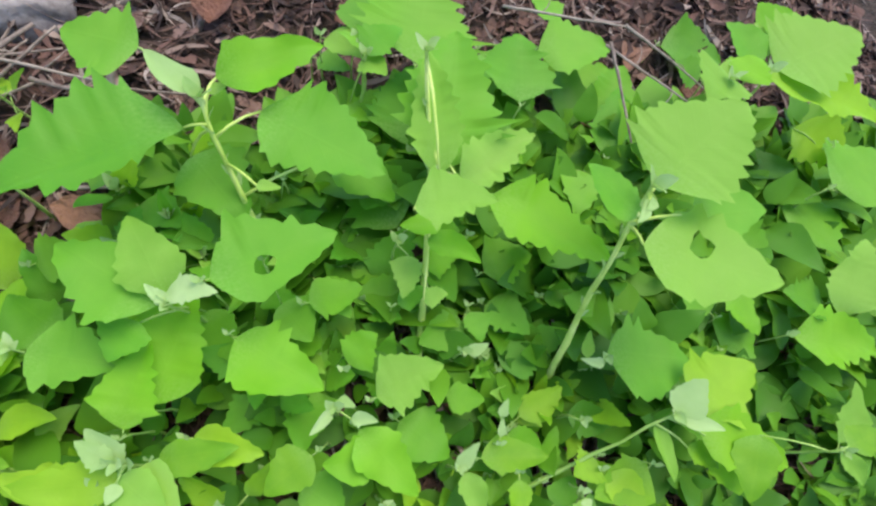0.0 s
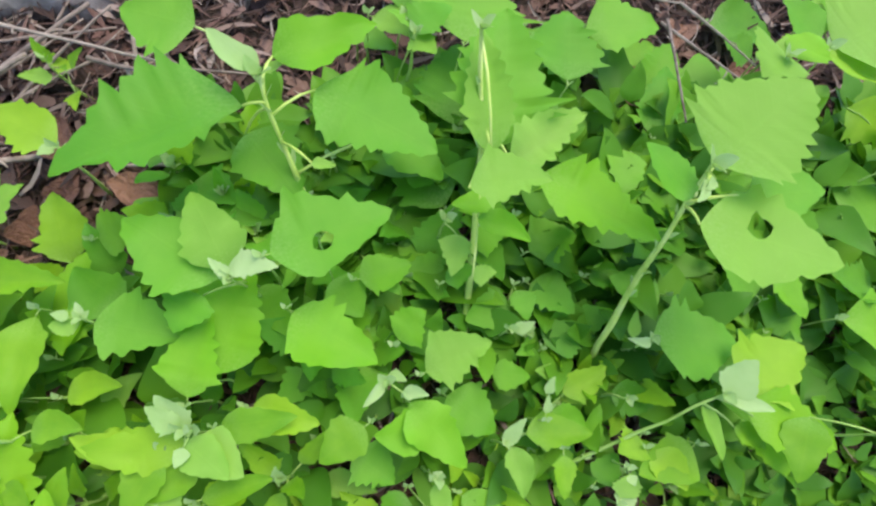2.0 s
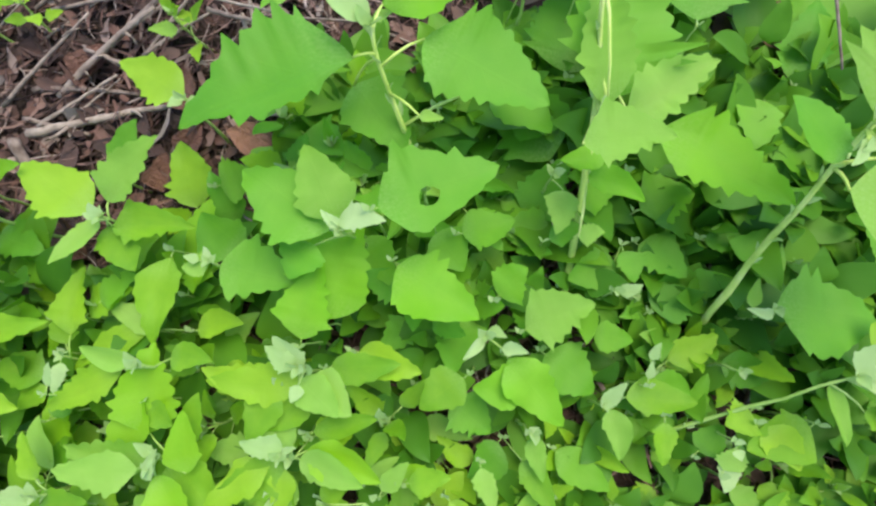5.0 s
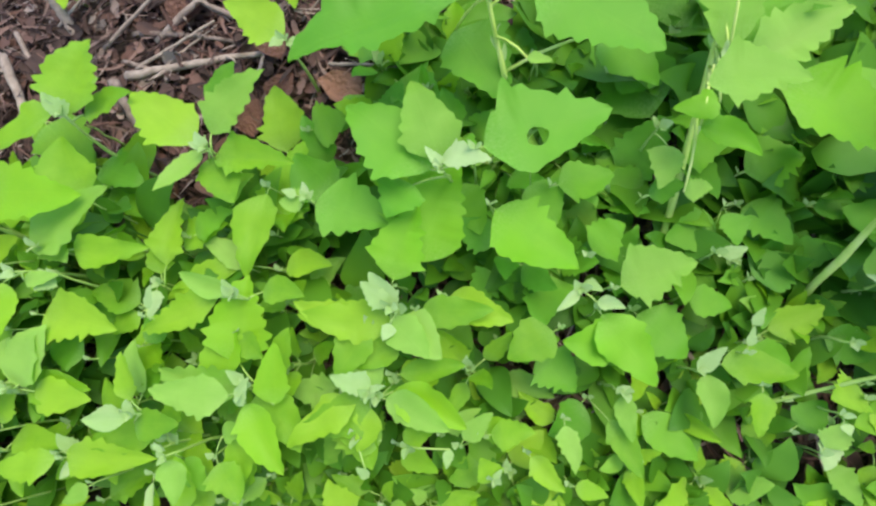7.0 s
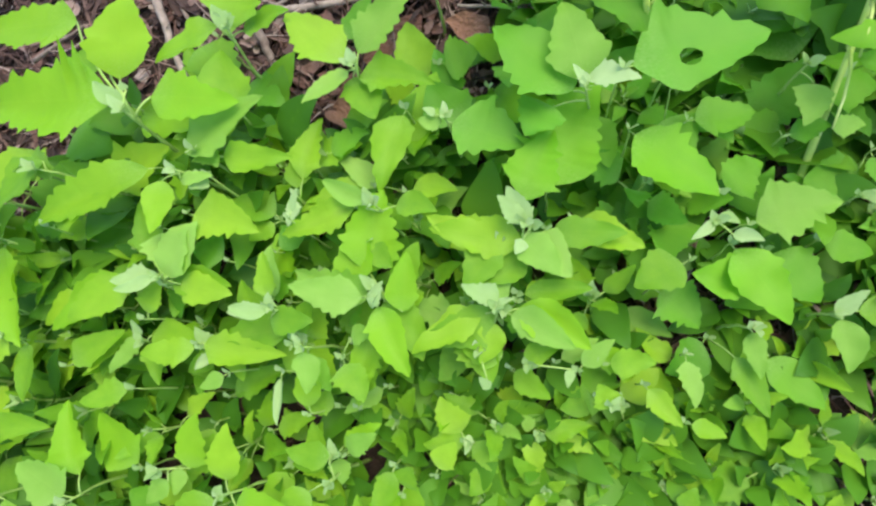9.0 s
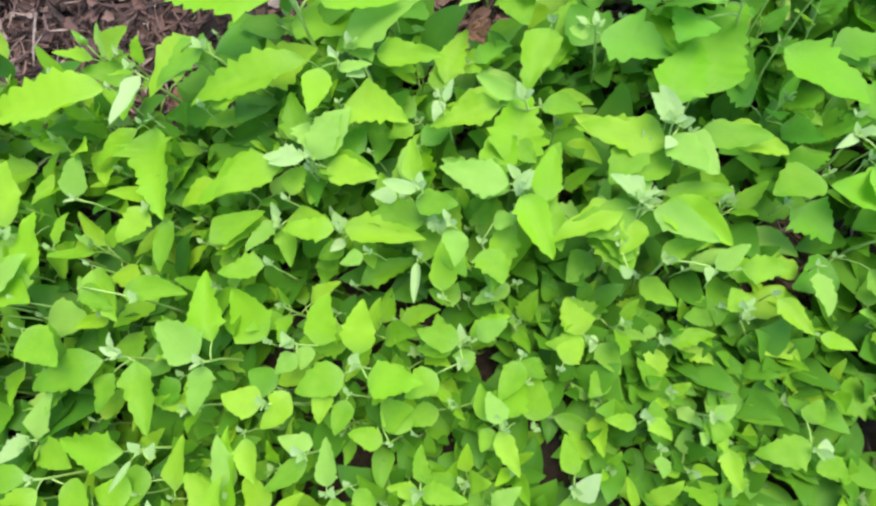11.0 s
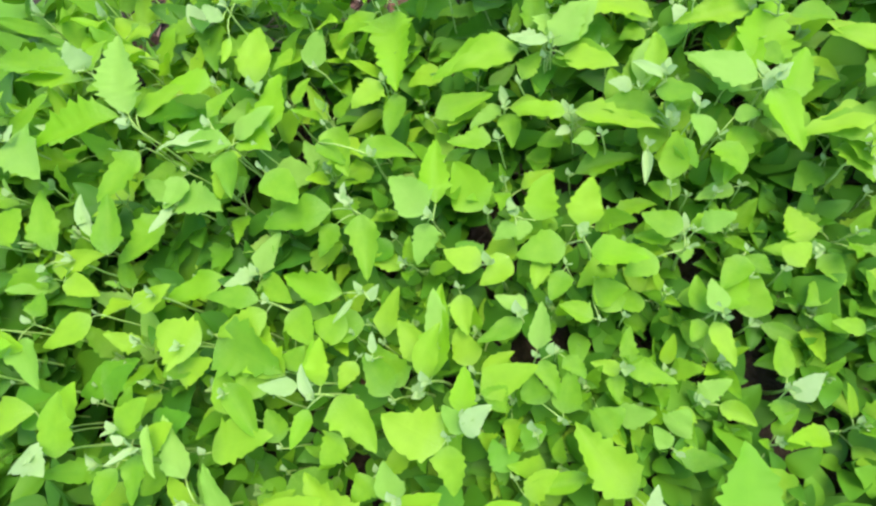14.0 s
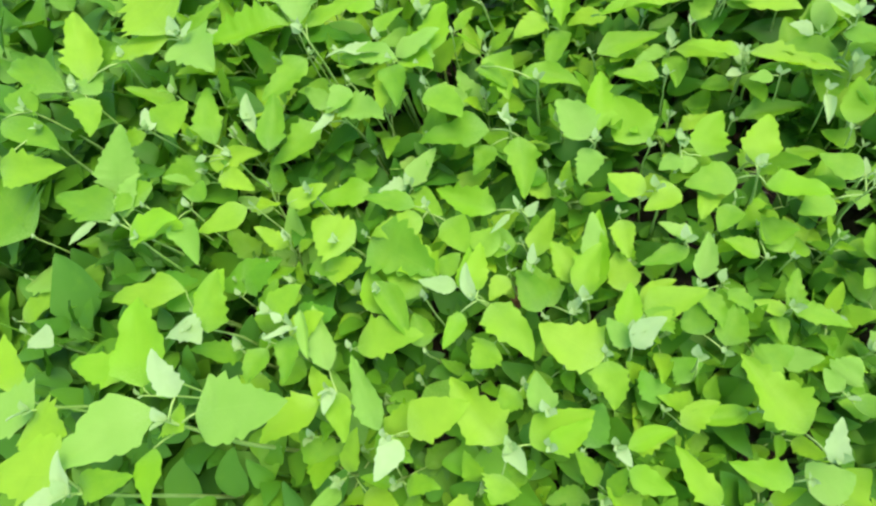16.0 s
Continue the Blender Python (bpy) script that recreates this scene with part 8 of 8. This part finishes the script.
known((-0.489, -0.444, 0.072), [
    ((-0.485, -0.441, 0.071), (-0.445, -0.410, 0.077), 0.93, "oval", LEAF, -2),
], thick=0.0012, buds=2, name="goosefoot_sprout", label="slender green goosefoot sprout with a toothed leaf")
known((-0.476, -0.410, 0.067), [
    ((-0.480, -0.407, 0.066), (-0.512, -0.387, 0.075), 1.06, "oval", LEAF_WARM, 7),
], thick=0.0012, buds=2, name="goosefoot_sprout", label="slender green goosefoot sprout with a toothed leaf")
known((-0.710, -0.564, 0.096), [
    ((-0.705, -0.563, 0.095), (-0.677, -0.558, 0.100), 1.11, "oval", MEALY, -11),
], thick=0.0012, buds=2, name="goosefoot_sprout", label="slender green goosefoot sprout with a toothed leaf")
known((-0.771, -0.572, 0.059), [
    ((-0.769, -0.568, 0.058), (-0.749, -0.531, 0.065), 0.91, "oval", LEAF, 3),
], thick=0.0012, buds=2, name="goosefoot_sprout", label="slender green goosefoot sprout with a toothed leaf")
known((-0.796, -0.540, 0.059), [
    ((-0.791, -0.539, 0.058), (-0.740, -0.526, 0.064), 0.99, "oval", LEAF_PALE, -13),
], thick=0.0012, buds=2, name="goosefoot_sprout", label="slender green goosefoot sprout with a toothed leaf")
known((-0.764, -0.507, 0.059), [
    ((-0.759, -0.509, 0.058), (-0.718, -0.523, 0.058), 1.30, "oval", LEAF, -8),
], thick=0.0012, buds=2, name="goosefoot_sprout", label="slender green goosefoot sprout with a toothed leaf")
known((-0.531, -0.464, 0.084), [
    ((-0.529, -0.460, 0.083), (-0.514, -0.434, 0.088), 1.14, "oval", LEAF, 5),
], thick=0.0012, buds=2, name="goosefoot_sprout", label="slender green goosefoot sprout with a toothed leaf")
known((-0.600, -0.454, 0.063), [
    ((-0.598, -0.449, 0.062), (-0.586, -0.416, 0.066), 1.26, "oval", LEAF_SHADED, -12),
], thick=0.0012, buds=2, name="goosefoot_sprout", label="slender green goosefoot sprout with a toothed leaf")
known((-0.658, -0.485, 0.071), [
    ((-0.654, -0.482, 0.070), (-0.617, -0.453, 0.076), 0.88, "oval", LEAF, -9),
], thick=0.0012, buds=2, name="goosefoot_sprout", label="slender green goosefoot sprout with a toothed leaf")
known((-0.609, -0.486, 0.077), [
    ((-0.609, -0.481, 0.076), (-0.612, -0.444, 0.084), 0.98, "oval", LEAF_WARM, 11),
], thick=0.0012, buds=2, name="goosefoot_sprout", label="slender green goosefoot sprout with a toothed leaf")
known((-0.548, -0.455, 0.095), [
    ((-0.550, -0.455, 0.091), (-0.538, -0.426, 0.096), 1.24, "oval", LEAF, -1),
])
known((-0.166, -0.299, 0.026), [
    ((-0.171, -0.300, 0.025), (-0.191, -0.304, 0.028), 1.29, "oval", LEAF_WARM, 5),
], thick=0.0012, buds=2, name="goosefoot_sprout", label="slender green goosefoot sprout with a toothed leaf")
known((-0.318, -0.419, 0.030), [
    ((-0.318, -0.414, 0.029), (-0.321, -0.382, 0.034), 1.38, "oval", LEAF_SHADED, 14),
], thick=0.0012, buds=2, name="goosefoot_sprout", label="slender green goosefoot sprout with a toothed leaf")
known((-0.331, -0.384, 0.036), [
    ((-0.331, -0.379, 0.035), (-0.331, -0.353, 0.041), 1.36, "oval", LEAF, -2),
], thick=0.0012, buds=2, name="goosefoot_sprout", label="slender green goosefoot sprout with a toothed leaf")
known((-0.284, -0.365, 0.030), [
    ((-0.288, -0.362, 0.029), (-0.308, -0.347, 0.033), 1.31, "oval", LEAF_SHADED, 9),
    ((-0.272, -0.372, 0.043), (-0.257, -0.347, 0.048), 0.93, "oval", LEAF, -11),
], thick=0.0012, buds=2, name="goosefoot_sprout", label="slender green goosefoot sprout with a toothed leaf")
known((-0.198, -0.295, 0.031), [
    ((-0.196, -0.290, 0.030), (-0.190, -0.271, 0.036), 1.35, "broad", LEAF_PALE, 4),
], thick=0.0012, buds=2, name="goosefoot_sprout", label="slender green goosefoot sprout with a toothed leaf")
known((-0.245, -0.317, 0.045), [
    ((-0.243, -0.313, 0.044), (-0.231, -0.290, 0.049), 1.29, "oval", LEAF, 4),
], thick=0.0012, buds=2, name="goosefoot_sprout", label="slender green goosefoot sprout with a toothed leaf")
known((-0.267, -0.316, 0.053), [
    ((-0.268, -0.311, 0.052), (-0.273, -0.281, 0.059), 1.05, "oval", LEAF, -6),
    ((-0.283, -0.311, 0.053), (-0.298, -0.294, 0.059), 1.43, "oval", LEAF, -12),
], thick=0.0012, buds=2, name="goosefoot_sprout", label="slender green goosefoot sprout with a toothed leaf")
known((-0.281, -0.331, 0.062), [
    ((-0.275, -0.337, 0.032), (-0.294, -0.330, 0.034), 1.41, "broad", LEAF_SHADED, -13),
])
known((0.022, 0.050, 0.053), [
    ((0.026, 0.053, 0.052), (0.052, 0.069, 0.058), 1.45, "oval", LEAF_COOL, 1),
], thick=0.0012, buds=2, name="goosefoot_sprout", label="slender green goosefoot sprout with a toothed leaf")
known((0.004, 0.084, 0.052), [
    ((0.001, 0.088, 0.051), (-0.025, 0.123, 0.060), 1.33, "oval", LEAF_COOL, 5),
], thick=0.0012, buds=2, name="goosefoot_sprout", label="slender green goosefoot sprout with a toothed leaf")
known((0.188, 0.062, 0.056), [
    ((0.184, 0.058, 0.055), (0.159, 0.033, 0.053), 1.51, "oval", LEAF_SHADED, 7),
], thick=0.0012, buds=2, name="goosefoot_sprout", label="slender green goosefoot sprout with a toothed leaf")
known((0.110, 0.063, 0.069), [
    ((0.114, 0.066, 0.068), (0.140, 0.082, 0.073), 1.48, "broad", LEAF_COOL, -4),
], thick=0.0012, buds=2, name="goosefoot_sprout", label="slender green goosefoot sprout with a toothed leaf")
known((0.148, 0.118, 0.076), [
    ((0.153, 0.117, 0.075), (0.183, 0.111, 0.078), 1.27, "oval", LEAF_COOL, -12),
], thick=0.0012, buds=2, name="goosefoot_sprout", label="slender green goosefoot sprout with a toothed leaf")
known((0.048, 0.082, 0.063), [
    ((0.052, 0.085, 0.062), (0.084, 0.110, 0.069), 1.48, "oval", LEAF_COOL, -1),
], thick=0.0012, buds=2, name="goosefoot_sprout", label="slender green goosefoot sprout with a toothed leaf")
known((0.100, 0.115, 0.077), [
    ((0.104, 0.112, 0.076), (0.137, 0.088, 0.077), 1.46, "oval", LEAF_COOL, -14),
], thick=0.0012, buds=2, name="goosefoot_sprout", label="slender green goosefoot sprout with a toothed leaf")
known((0.156, 0.178, 0.070), [
    ((0.153, 0.174, 0.069), (0.126, 0.141, 0.070), 1.52, "oval", LEAF_COOL, -10),
], thick=0.0012, buds=2, name="goosefoot_sprout", label="slender green goosefoot sprout with a toothed leaf")
known((-0.643, -0.122, 0.140), [
    ((-0.637, -0.135, 0.140), (-0.663, -0.129, 0.143), 0.78, "oval", MEALY, -14),
    ((-0.624, -0.148, 0.136), (-0.618, -0.172, 0.134), 0.71, "lance", LEAF, -40),
    ((-0.642, -0.113, 0.136), (-0.643, -0.067, 0.149), 0.85, "oval", LEAF, 35),
    ((-0.670, -0.102, 0.136), (-0.691, -0.064, 0.148), 1.03, "broad", LEAF, 28),
])
known((-0.062, -0.236, 0.036), [
    ((-0.057, -0.234, 0.032), (-0.028, -0.218, 0.031), 0.94, "oval", LEAF, -12),
])
known((-0.732, -0.384, 0.122), [
    ((-0.731, -0.379, 0.118), (-0.717, -0.346, 0.124), 1.24, "oval", LEAF, 32),
    ((-0.729, -0.383, 0.122), (-0.750, -0.368, 0.124), 0.78, "oval", MEALY, 23),
    ((-0.735, -0.386, 0.118), (-0.757, -0.408, 0.115), 0.69, "oval", LEAF, -36),
])
known((-0.667, -0.364, 0.101), [
    ((-0.693, -0.378, 0.097), (-0.711, -0.412, 0.094), 1.01, "oval", LEAF, -44),
    ((-0.683, -0.377, 0.097), (-0.644, -0.349, 0.097), 0.68, "oval", LEAF, 20),
    ((-0.664, -0.383, 0.097), (-0.628, -0.379, 0.094), 0.84, "oval", LEAF, 2),
    ((-0.680, -0.364, 0.107), (-0.717, -0.325, 0.120), 0.67, "oval", LEAF, 11),
    ((-0.674, -0.378, 0.111), (-0.682, -0.385, 0.109), 0.92, "oval", MEALY, -33),
])
known((0.416, 0.236, 0.120), [
    ((0.392, 0.256, 0.116), (0.435, 0.220, 0.110), 1.05, "broad", LEAF, 32),
])
known((0.315, -0.011, 0.140), [
    ((0.317, -0.011, 0.136), (0.331, -0.033, 0.130), 0.78, "oval", LEAF_PALE, 24),
    ((0.324, -0.008, 0.136), (0.350, 0.000, 0.138), 1.25, "oval", LEAF, -18),
    ((0.262, 0.003, 0.136), (0.245, -0.036, 0.132), 1.04, "oval", LEAF, 24),
])
known((-0.815, -0.382, 0.136), [
    ((-0.808, -0.385, 0.132), (-0.820, -0.357, 0.126), 1.09, "oval", LEAF_PALE, 34),
    ((-0.812, -0.388, 0.136), (-0.834, -0.375, 0.137), 0.61, "lance", MEALY, 16),
    ((-0.827, -0.390, 0.132), (-0.906, -0.395, 0.135), 0.50, "broad", LEAF, -16),
    ((-0.802, -0.386, 0.132), (-0.769, -0.414, 0.128), 0.84, "oval", LEAF, -26),
])
known((-0.839, -0.422, 0.139), [
    ((-0.848, -0.430, 0.135), (-0.850, -0.400, 0.142), 1.33, "oval", LEAF, 34),
    ((-0.856, -0.440, 0.135), (-0.783, -0.436, 0.129), 0.74, "lance", LEAF, 2),
])
known((-0.581, -0.361, 0.098), [
    ((-0.594, -0.377, 0.094), (-0.574, -0.348, 0.096), 0.83, "oval", LEAF, 21),
])
known((-0.661, -0.333, 0.113), [
    ((-0.649, -0.342, 0.113), (-0.678, -0.315, 0.120), 0.60, "lance", MEALY, 6),
    ((-0.629, -0.349, 0.109), (-0.652, -0.306, 0.122), 0.72, "oval", LEAF, 17),
])
known((-0.471, -0.193, 0.102), [
    ((-0.487, -0.191, 0.098), (-0.439, -0.179, 0.093), 0.66, "oval", LEAF, 4),
    ((-0.523, -0.196, 0.098), (-0.490, -0.205, 0.095), 0.75, "oval", LEAF, -10),
])
known((0.010, -0.164, 0.043), [
    ((0.011, -0.159, 0.043), (0.021, -0.160, 0.041), 1.78, "oval", MEALY, 3),
    ((0.008, -0.160, 0.039), (-0.025, -0.176, 0.035), 0.94, "oval", LEAF, -3),
    ((0.015, -0.166, 0.039), (0.031, -0.179, 0.037), 1.39, "oval", LEAF, 17),
    ((0.004, -0.146, 0.039), (0.011, -0.129, 0.043), 1.22, "oval", LEAF, -13),
])
known((-0.814, -0.430, 0.134), [
    ((-0.820, -0.474, 0.130), (-0.768, -0.445, 0.125), 0.65, "broad", LEAF, 21),
])
known((-0.802, -0.338, 0.135), [
    ((-0.822, -0.327, 0.131), (-0.872, -0.371, 0.125), 0.76, "lance", LEAF, -50),
    ((-0.816, -0.375, 0.131), (-0.876, -0.324, 0.149), 0.50, "broad", LEAF, 19),
])


# ---- dead sticks lying in the litter ----
dead_stick((-0.342, 0.329, 0.100), (-0.175, 0.285, 0.105), 0.0018)
dead_stick((-0.352, 0.268, 0.060), (-0.242, 0.345, 0.100), 0.0030)
dead_stick((-0.305, 0.277, 0.060), (-0.226, 0.343, 0.100), 0.0018)
dead_stick((-0.175, 0.283, 0.105), (-0.176, 0.312, 0.120), 0.0032)
dead_stick((-0.213, 0.346, 0.100), (-0.206, 0.281, 0.060), 0.0022)
dead_stick((-0.327, 0.298, 0.060), (-0.256, 0.346, 0.080), 0.0014)
dead_stick((-0.431, 0.230, 0.050), (-0.348, 0.302, 0.080), 0.0020)
dead_stick((-0.382, 0.241, 0.050), (-0.286, 0.301, 0.090), 0.0034)
dead_stick((-0.396, 0.211, 0.050), (-0.324, 0.253, 0.065), 0.0018)
dead_stick((-0.371, 0.214, 0.050), (-0.324, 0.253, 0.060), 0.0014)
dead_stick((-0.308, 0.275, 0.060), (-0.243, 0.304, 0.080), 0.0018)
dead_stick((-0.241, 0.299, 0.090), (-0.178, 0.285, 0.090), 0.0022)
dead_stick((-0.212, 0.296, 0.090), (-0.202, 0.263, 0.060), 0.0020)
dead_stick((-0.402, 0.204, 0.050), (-0.272, 0.233, 0.055), 0.0042)
dead_stick((-0.363, 0.284, 0.060), (-0.313, 0.257, 0.060), 0.0016)
dead_stick((-0.516, 0.239, 0.055), (-0.435, 0.141, 0.050), 0.0026)
dead_stick((-0.519, 0.212, 0.060), (-0.446, 0.106, 0.050), 0.0046)
dead_stick((-0.476, 0.269, 0.070), (-0.458, 0.236, 0.050), 0.0060)
dead_stick((-0.298, 0.256, 0.060), (-0.353, 0.274, 0.070), 0.0030)
dead_stick((-0.407, 0.247, 0.050), (-0.307, 0.240, 0.055), 0.0030)
dead_stick((-0.410, 0.218, 0.050), (-0.349, 0.205, 0.050), 0.0026)
dead_stick((-0.405, 0.193, 0.060), (-0.373, 0.145, 0.040), 0.0052)
dead_stick((-0.620, 0.125, 0.060), (-0.568, 0.163, 0.070), 0.0022)
dead_stick((-0.598, -0.034, 0.050), (-0.522, -0.084, 0.050), 0.0030)
dead_stick((-0.753, -0.087, 0.060), (-0.642, -0.082, 0.050), 0.0024)
dead_stick((-0.676, -0.067, 0.060), (-0.661, -0.027, 0.050), 0.0018)
dead_stick((-0.776, 0.069, 0.050), (-0.714, -0.005, 0.070), 0.0016)
dead_stick((-0.756, -0.108, 0.060), (-0.637, -0.062, 0.060), 0.0020)
dead_stick((-0.723, -0.124, 0.060), (-0.633, -0.080, 0.050), 0.0020)
dead_stick((0.173, 0.252, 0.210), (0.184, 0.187, 0.190), 0.0012)
dead_stick((0.176, 0.259, 0.200), (0.258, 0.231, 0.170), 0.0010)
dead_stick((0.122, 0.331, 0.160), (0.211, 0.297, 0.180), 0.0012)
dead_stick((0.209, 0.298, 0.180), (0.294, 0.276, 0.140), 0.0012)
dead_stick((-0.118, 0.411, 0.070), (-0.146, 0.369, 0.050), 0.0060)
dead_stick((0.223, 0.334, 0.060), (0.206, 0.289, 0.040), 0.0030)

rng = random.Random(23)
for _ in range(20):
    x, y = rng.uniform(-0.52, -0.10), rng.uniform(0.22, 0.46)
    turn, long = rng.gauss(0.6, 0.5), rng.uniform(0.06, 0.20)
    low = ground_height(x, y) + rng.uniform(0.006, 0.022)
    dead_stick((x, y, low), (x + long * math.cos(turn), y + long * math.sin(turn), low + rng.uniform(0.0, 0.03)), rng.uniform(0.0008, 0.0020))


# ---- the bed of young plants ----
GAPS = [(-0.257, 0.162, 0.034), (-0.286, 0.098, 0.024), (-0.401, 0.147, 0.04), (-0.189, 0.215, 0.025), (-0.069, 0.021, 0.020), (-0.22, 0.072, 0.022), (0.087, 0.029, 0.020), (-0.201, -0.084, 0.016), (-0.282, -0.138, 0.016), (-0.402, -0.316, 0.013), (-0.709, -0.234, 0.016), (-0.336, 0.094, 0.022), (-0.326, 0.111, 0.028), (-0.544, 0.026, 0.03), (-0.599, -0.039, 0.02)]


def bare(x, y):
    """Where the litter lies open between the plants, and past the bed's uneven edge."""
    if x > 0.59 + 0.07 * noise.noise((6 * y, 1, 4)) or x < -1.27 + 0.07 * noise.noise((6 * y, 5, 4)) or y < -0.90 + 0.06 * noise.noise((5 * x, 3, 9)):
        return True
    if any(math.hypot(x - a, y - c) < r for a, c, r in GAPS):
        return True
    edge = 0.12 if x > -0.45 else 0.06 + 0.45 * (x + 0.45)
    return y > (edge if x < -0.18 else 0.275 + 0.05 * noise.noise((9 * x, 9 * y, 2)))


def leaf_size(x, y):
    """The common leaf's length: large by the litter's edge and far left, small in the dense middle of the bed."""
    if y > 0.1 and x > -0.3:
        return 0.046
    return 0.030 + 0.014 * max(0.0, min(1.0, (y + 0.15) * 3)) + 0.026 * max(0.0, min(1.0, -(x + 0.40) * 2))


rng = random.Random(11)
spots = []
for _ in range(14000):
    x, y = rng.uniform(-1.35, 0.68), rng.uniform(-0.98, 0.32)
    gap = 0.029 + 0.012 * rng.random() + 0.02 * max(0.0, -0.75 - x)
    if bare(x, y):
        continue
    if all((x - a) ** 2 + (y - b) ** 2 > gap ** 2 for a, b in spots) and all((x - a) ** 2 + (y - b) ** 2 > 0.022 ** 2 for a, b in HEROES):
        spots.append((x, y))

# nearest to the middle of the bed first
spots.sort(key=lambda p: (abs(p[0] + 0.28) / 0.62) ** 2 + (abs(p[1] + 0.16) / 0.45) ** 2)
for n, (x, y) in enumerate(spots[:max(0, 640 - len(HEROES))]):
    top = canopy_height(x, y) - abs(rng.gauss(0, 0.010)) - 0.006
    size = leaf_size(x, y) * rng.uniform(0.8, 1.2)
    for a, c, z, r in ROOFS:
        if math.hypot(x - a, y - c) < r:
            top = min(top, z - 0.014)
    if y > 0.1:
        top = min(top, ground_height(x, y) + 0.035 + 0.03 * rng.random())
    wild(x, y, max(top, ground_height(x, y) + 0.03), size, n, "broad" if y > 0.06 else "oval")

for n, (x, y) in enumerate([(-0.445, 0.300), (-0.400, 0.305), (-0.262, 0.285), (-0.320, 0.365), (-0.470, 0.270)]):
    wild(x, y, ground_height(x, y) + 0.045 + 0.006 * n, 0.026, 900 + n)

# ---- low leaves under the plants, and the rest of the bed ----
verts, faces = [], []


def loose_leaf(foot, tip, ratio, roll, kind, variant):
    m = leaf_pose(foot, tip, ratio, roll)
    me = SHAPES[kind][variant % len(SHAPES[kind])]
    first = len(verts)
    verts.extend(m @ v.co for v in me.vertices)
    faces.extend(tuple(first + k for k in p.vertices) for p in me.polygons)


def low_plant(x, y, top, size):
    base, tip = Vector((x, y, ground_height(x, y))), Vector((x, y, top))
    tube(verts, faces, [base, base.lerp(tip, 0.5), tip], [0.0012, 0.001, 0.0007], 4)
    turn = rng.uniform(0, 6.3)
    for n in range(3):
        turn += 1.57
        for side in (0, math.pi):
            a = turn + side + rng.uniform(-0.4, 0.4)
            rise = (0.8, 0.4, 0.1)[n] + rng.uniform(-0.3, 0.3)
            out = Vector((math.cos(a) * math.cos(rise), math.sin(a) * math.cos(rise), math.sin(rise)))
            length = size * rng.uniform(0.7, 1.2) * (0.6, 1, 1)[n]
            foot = base.lerp(tip, 1 - 0.2 * n) + out * length * 0.25
            loose_leaf(foot, foot + out * length, rng.uniform(0.85, 1.15), rng.uniform(-20, 20), "low", rng.randrange(9))


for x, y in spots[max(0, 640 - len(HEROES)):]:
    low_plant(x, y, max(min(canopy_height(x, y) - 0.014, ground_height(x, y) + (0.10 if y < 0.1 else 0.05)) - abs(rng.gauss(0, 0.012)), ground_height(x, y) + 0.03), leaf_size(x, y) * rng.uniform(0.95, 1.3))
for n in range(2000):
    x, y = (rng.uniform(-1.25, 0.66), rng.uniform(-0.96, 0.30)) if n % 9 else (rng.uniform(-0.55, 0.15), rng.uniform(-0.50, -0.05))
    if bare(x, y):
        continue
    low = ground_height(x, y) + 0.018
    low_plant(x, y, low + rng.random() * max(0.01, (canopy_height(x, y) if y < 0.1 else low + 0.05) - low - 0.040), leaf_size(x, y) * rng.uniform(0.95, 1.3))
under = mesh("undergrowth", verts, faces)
# dark leaf colour also carries the shade in the gaps
under.materials.append(LEAF_UNDER_SHADE)
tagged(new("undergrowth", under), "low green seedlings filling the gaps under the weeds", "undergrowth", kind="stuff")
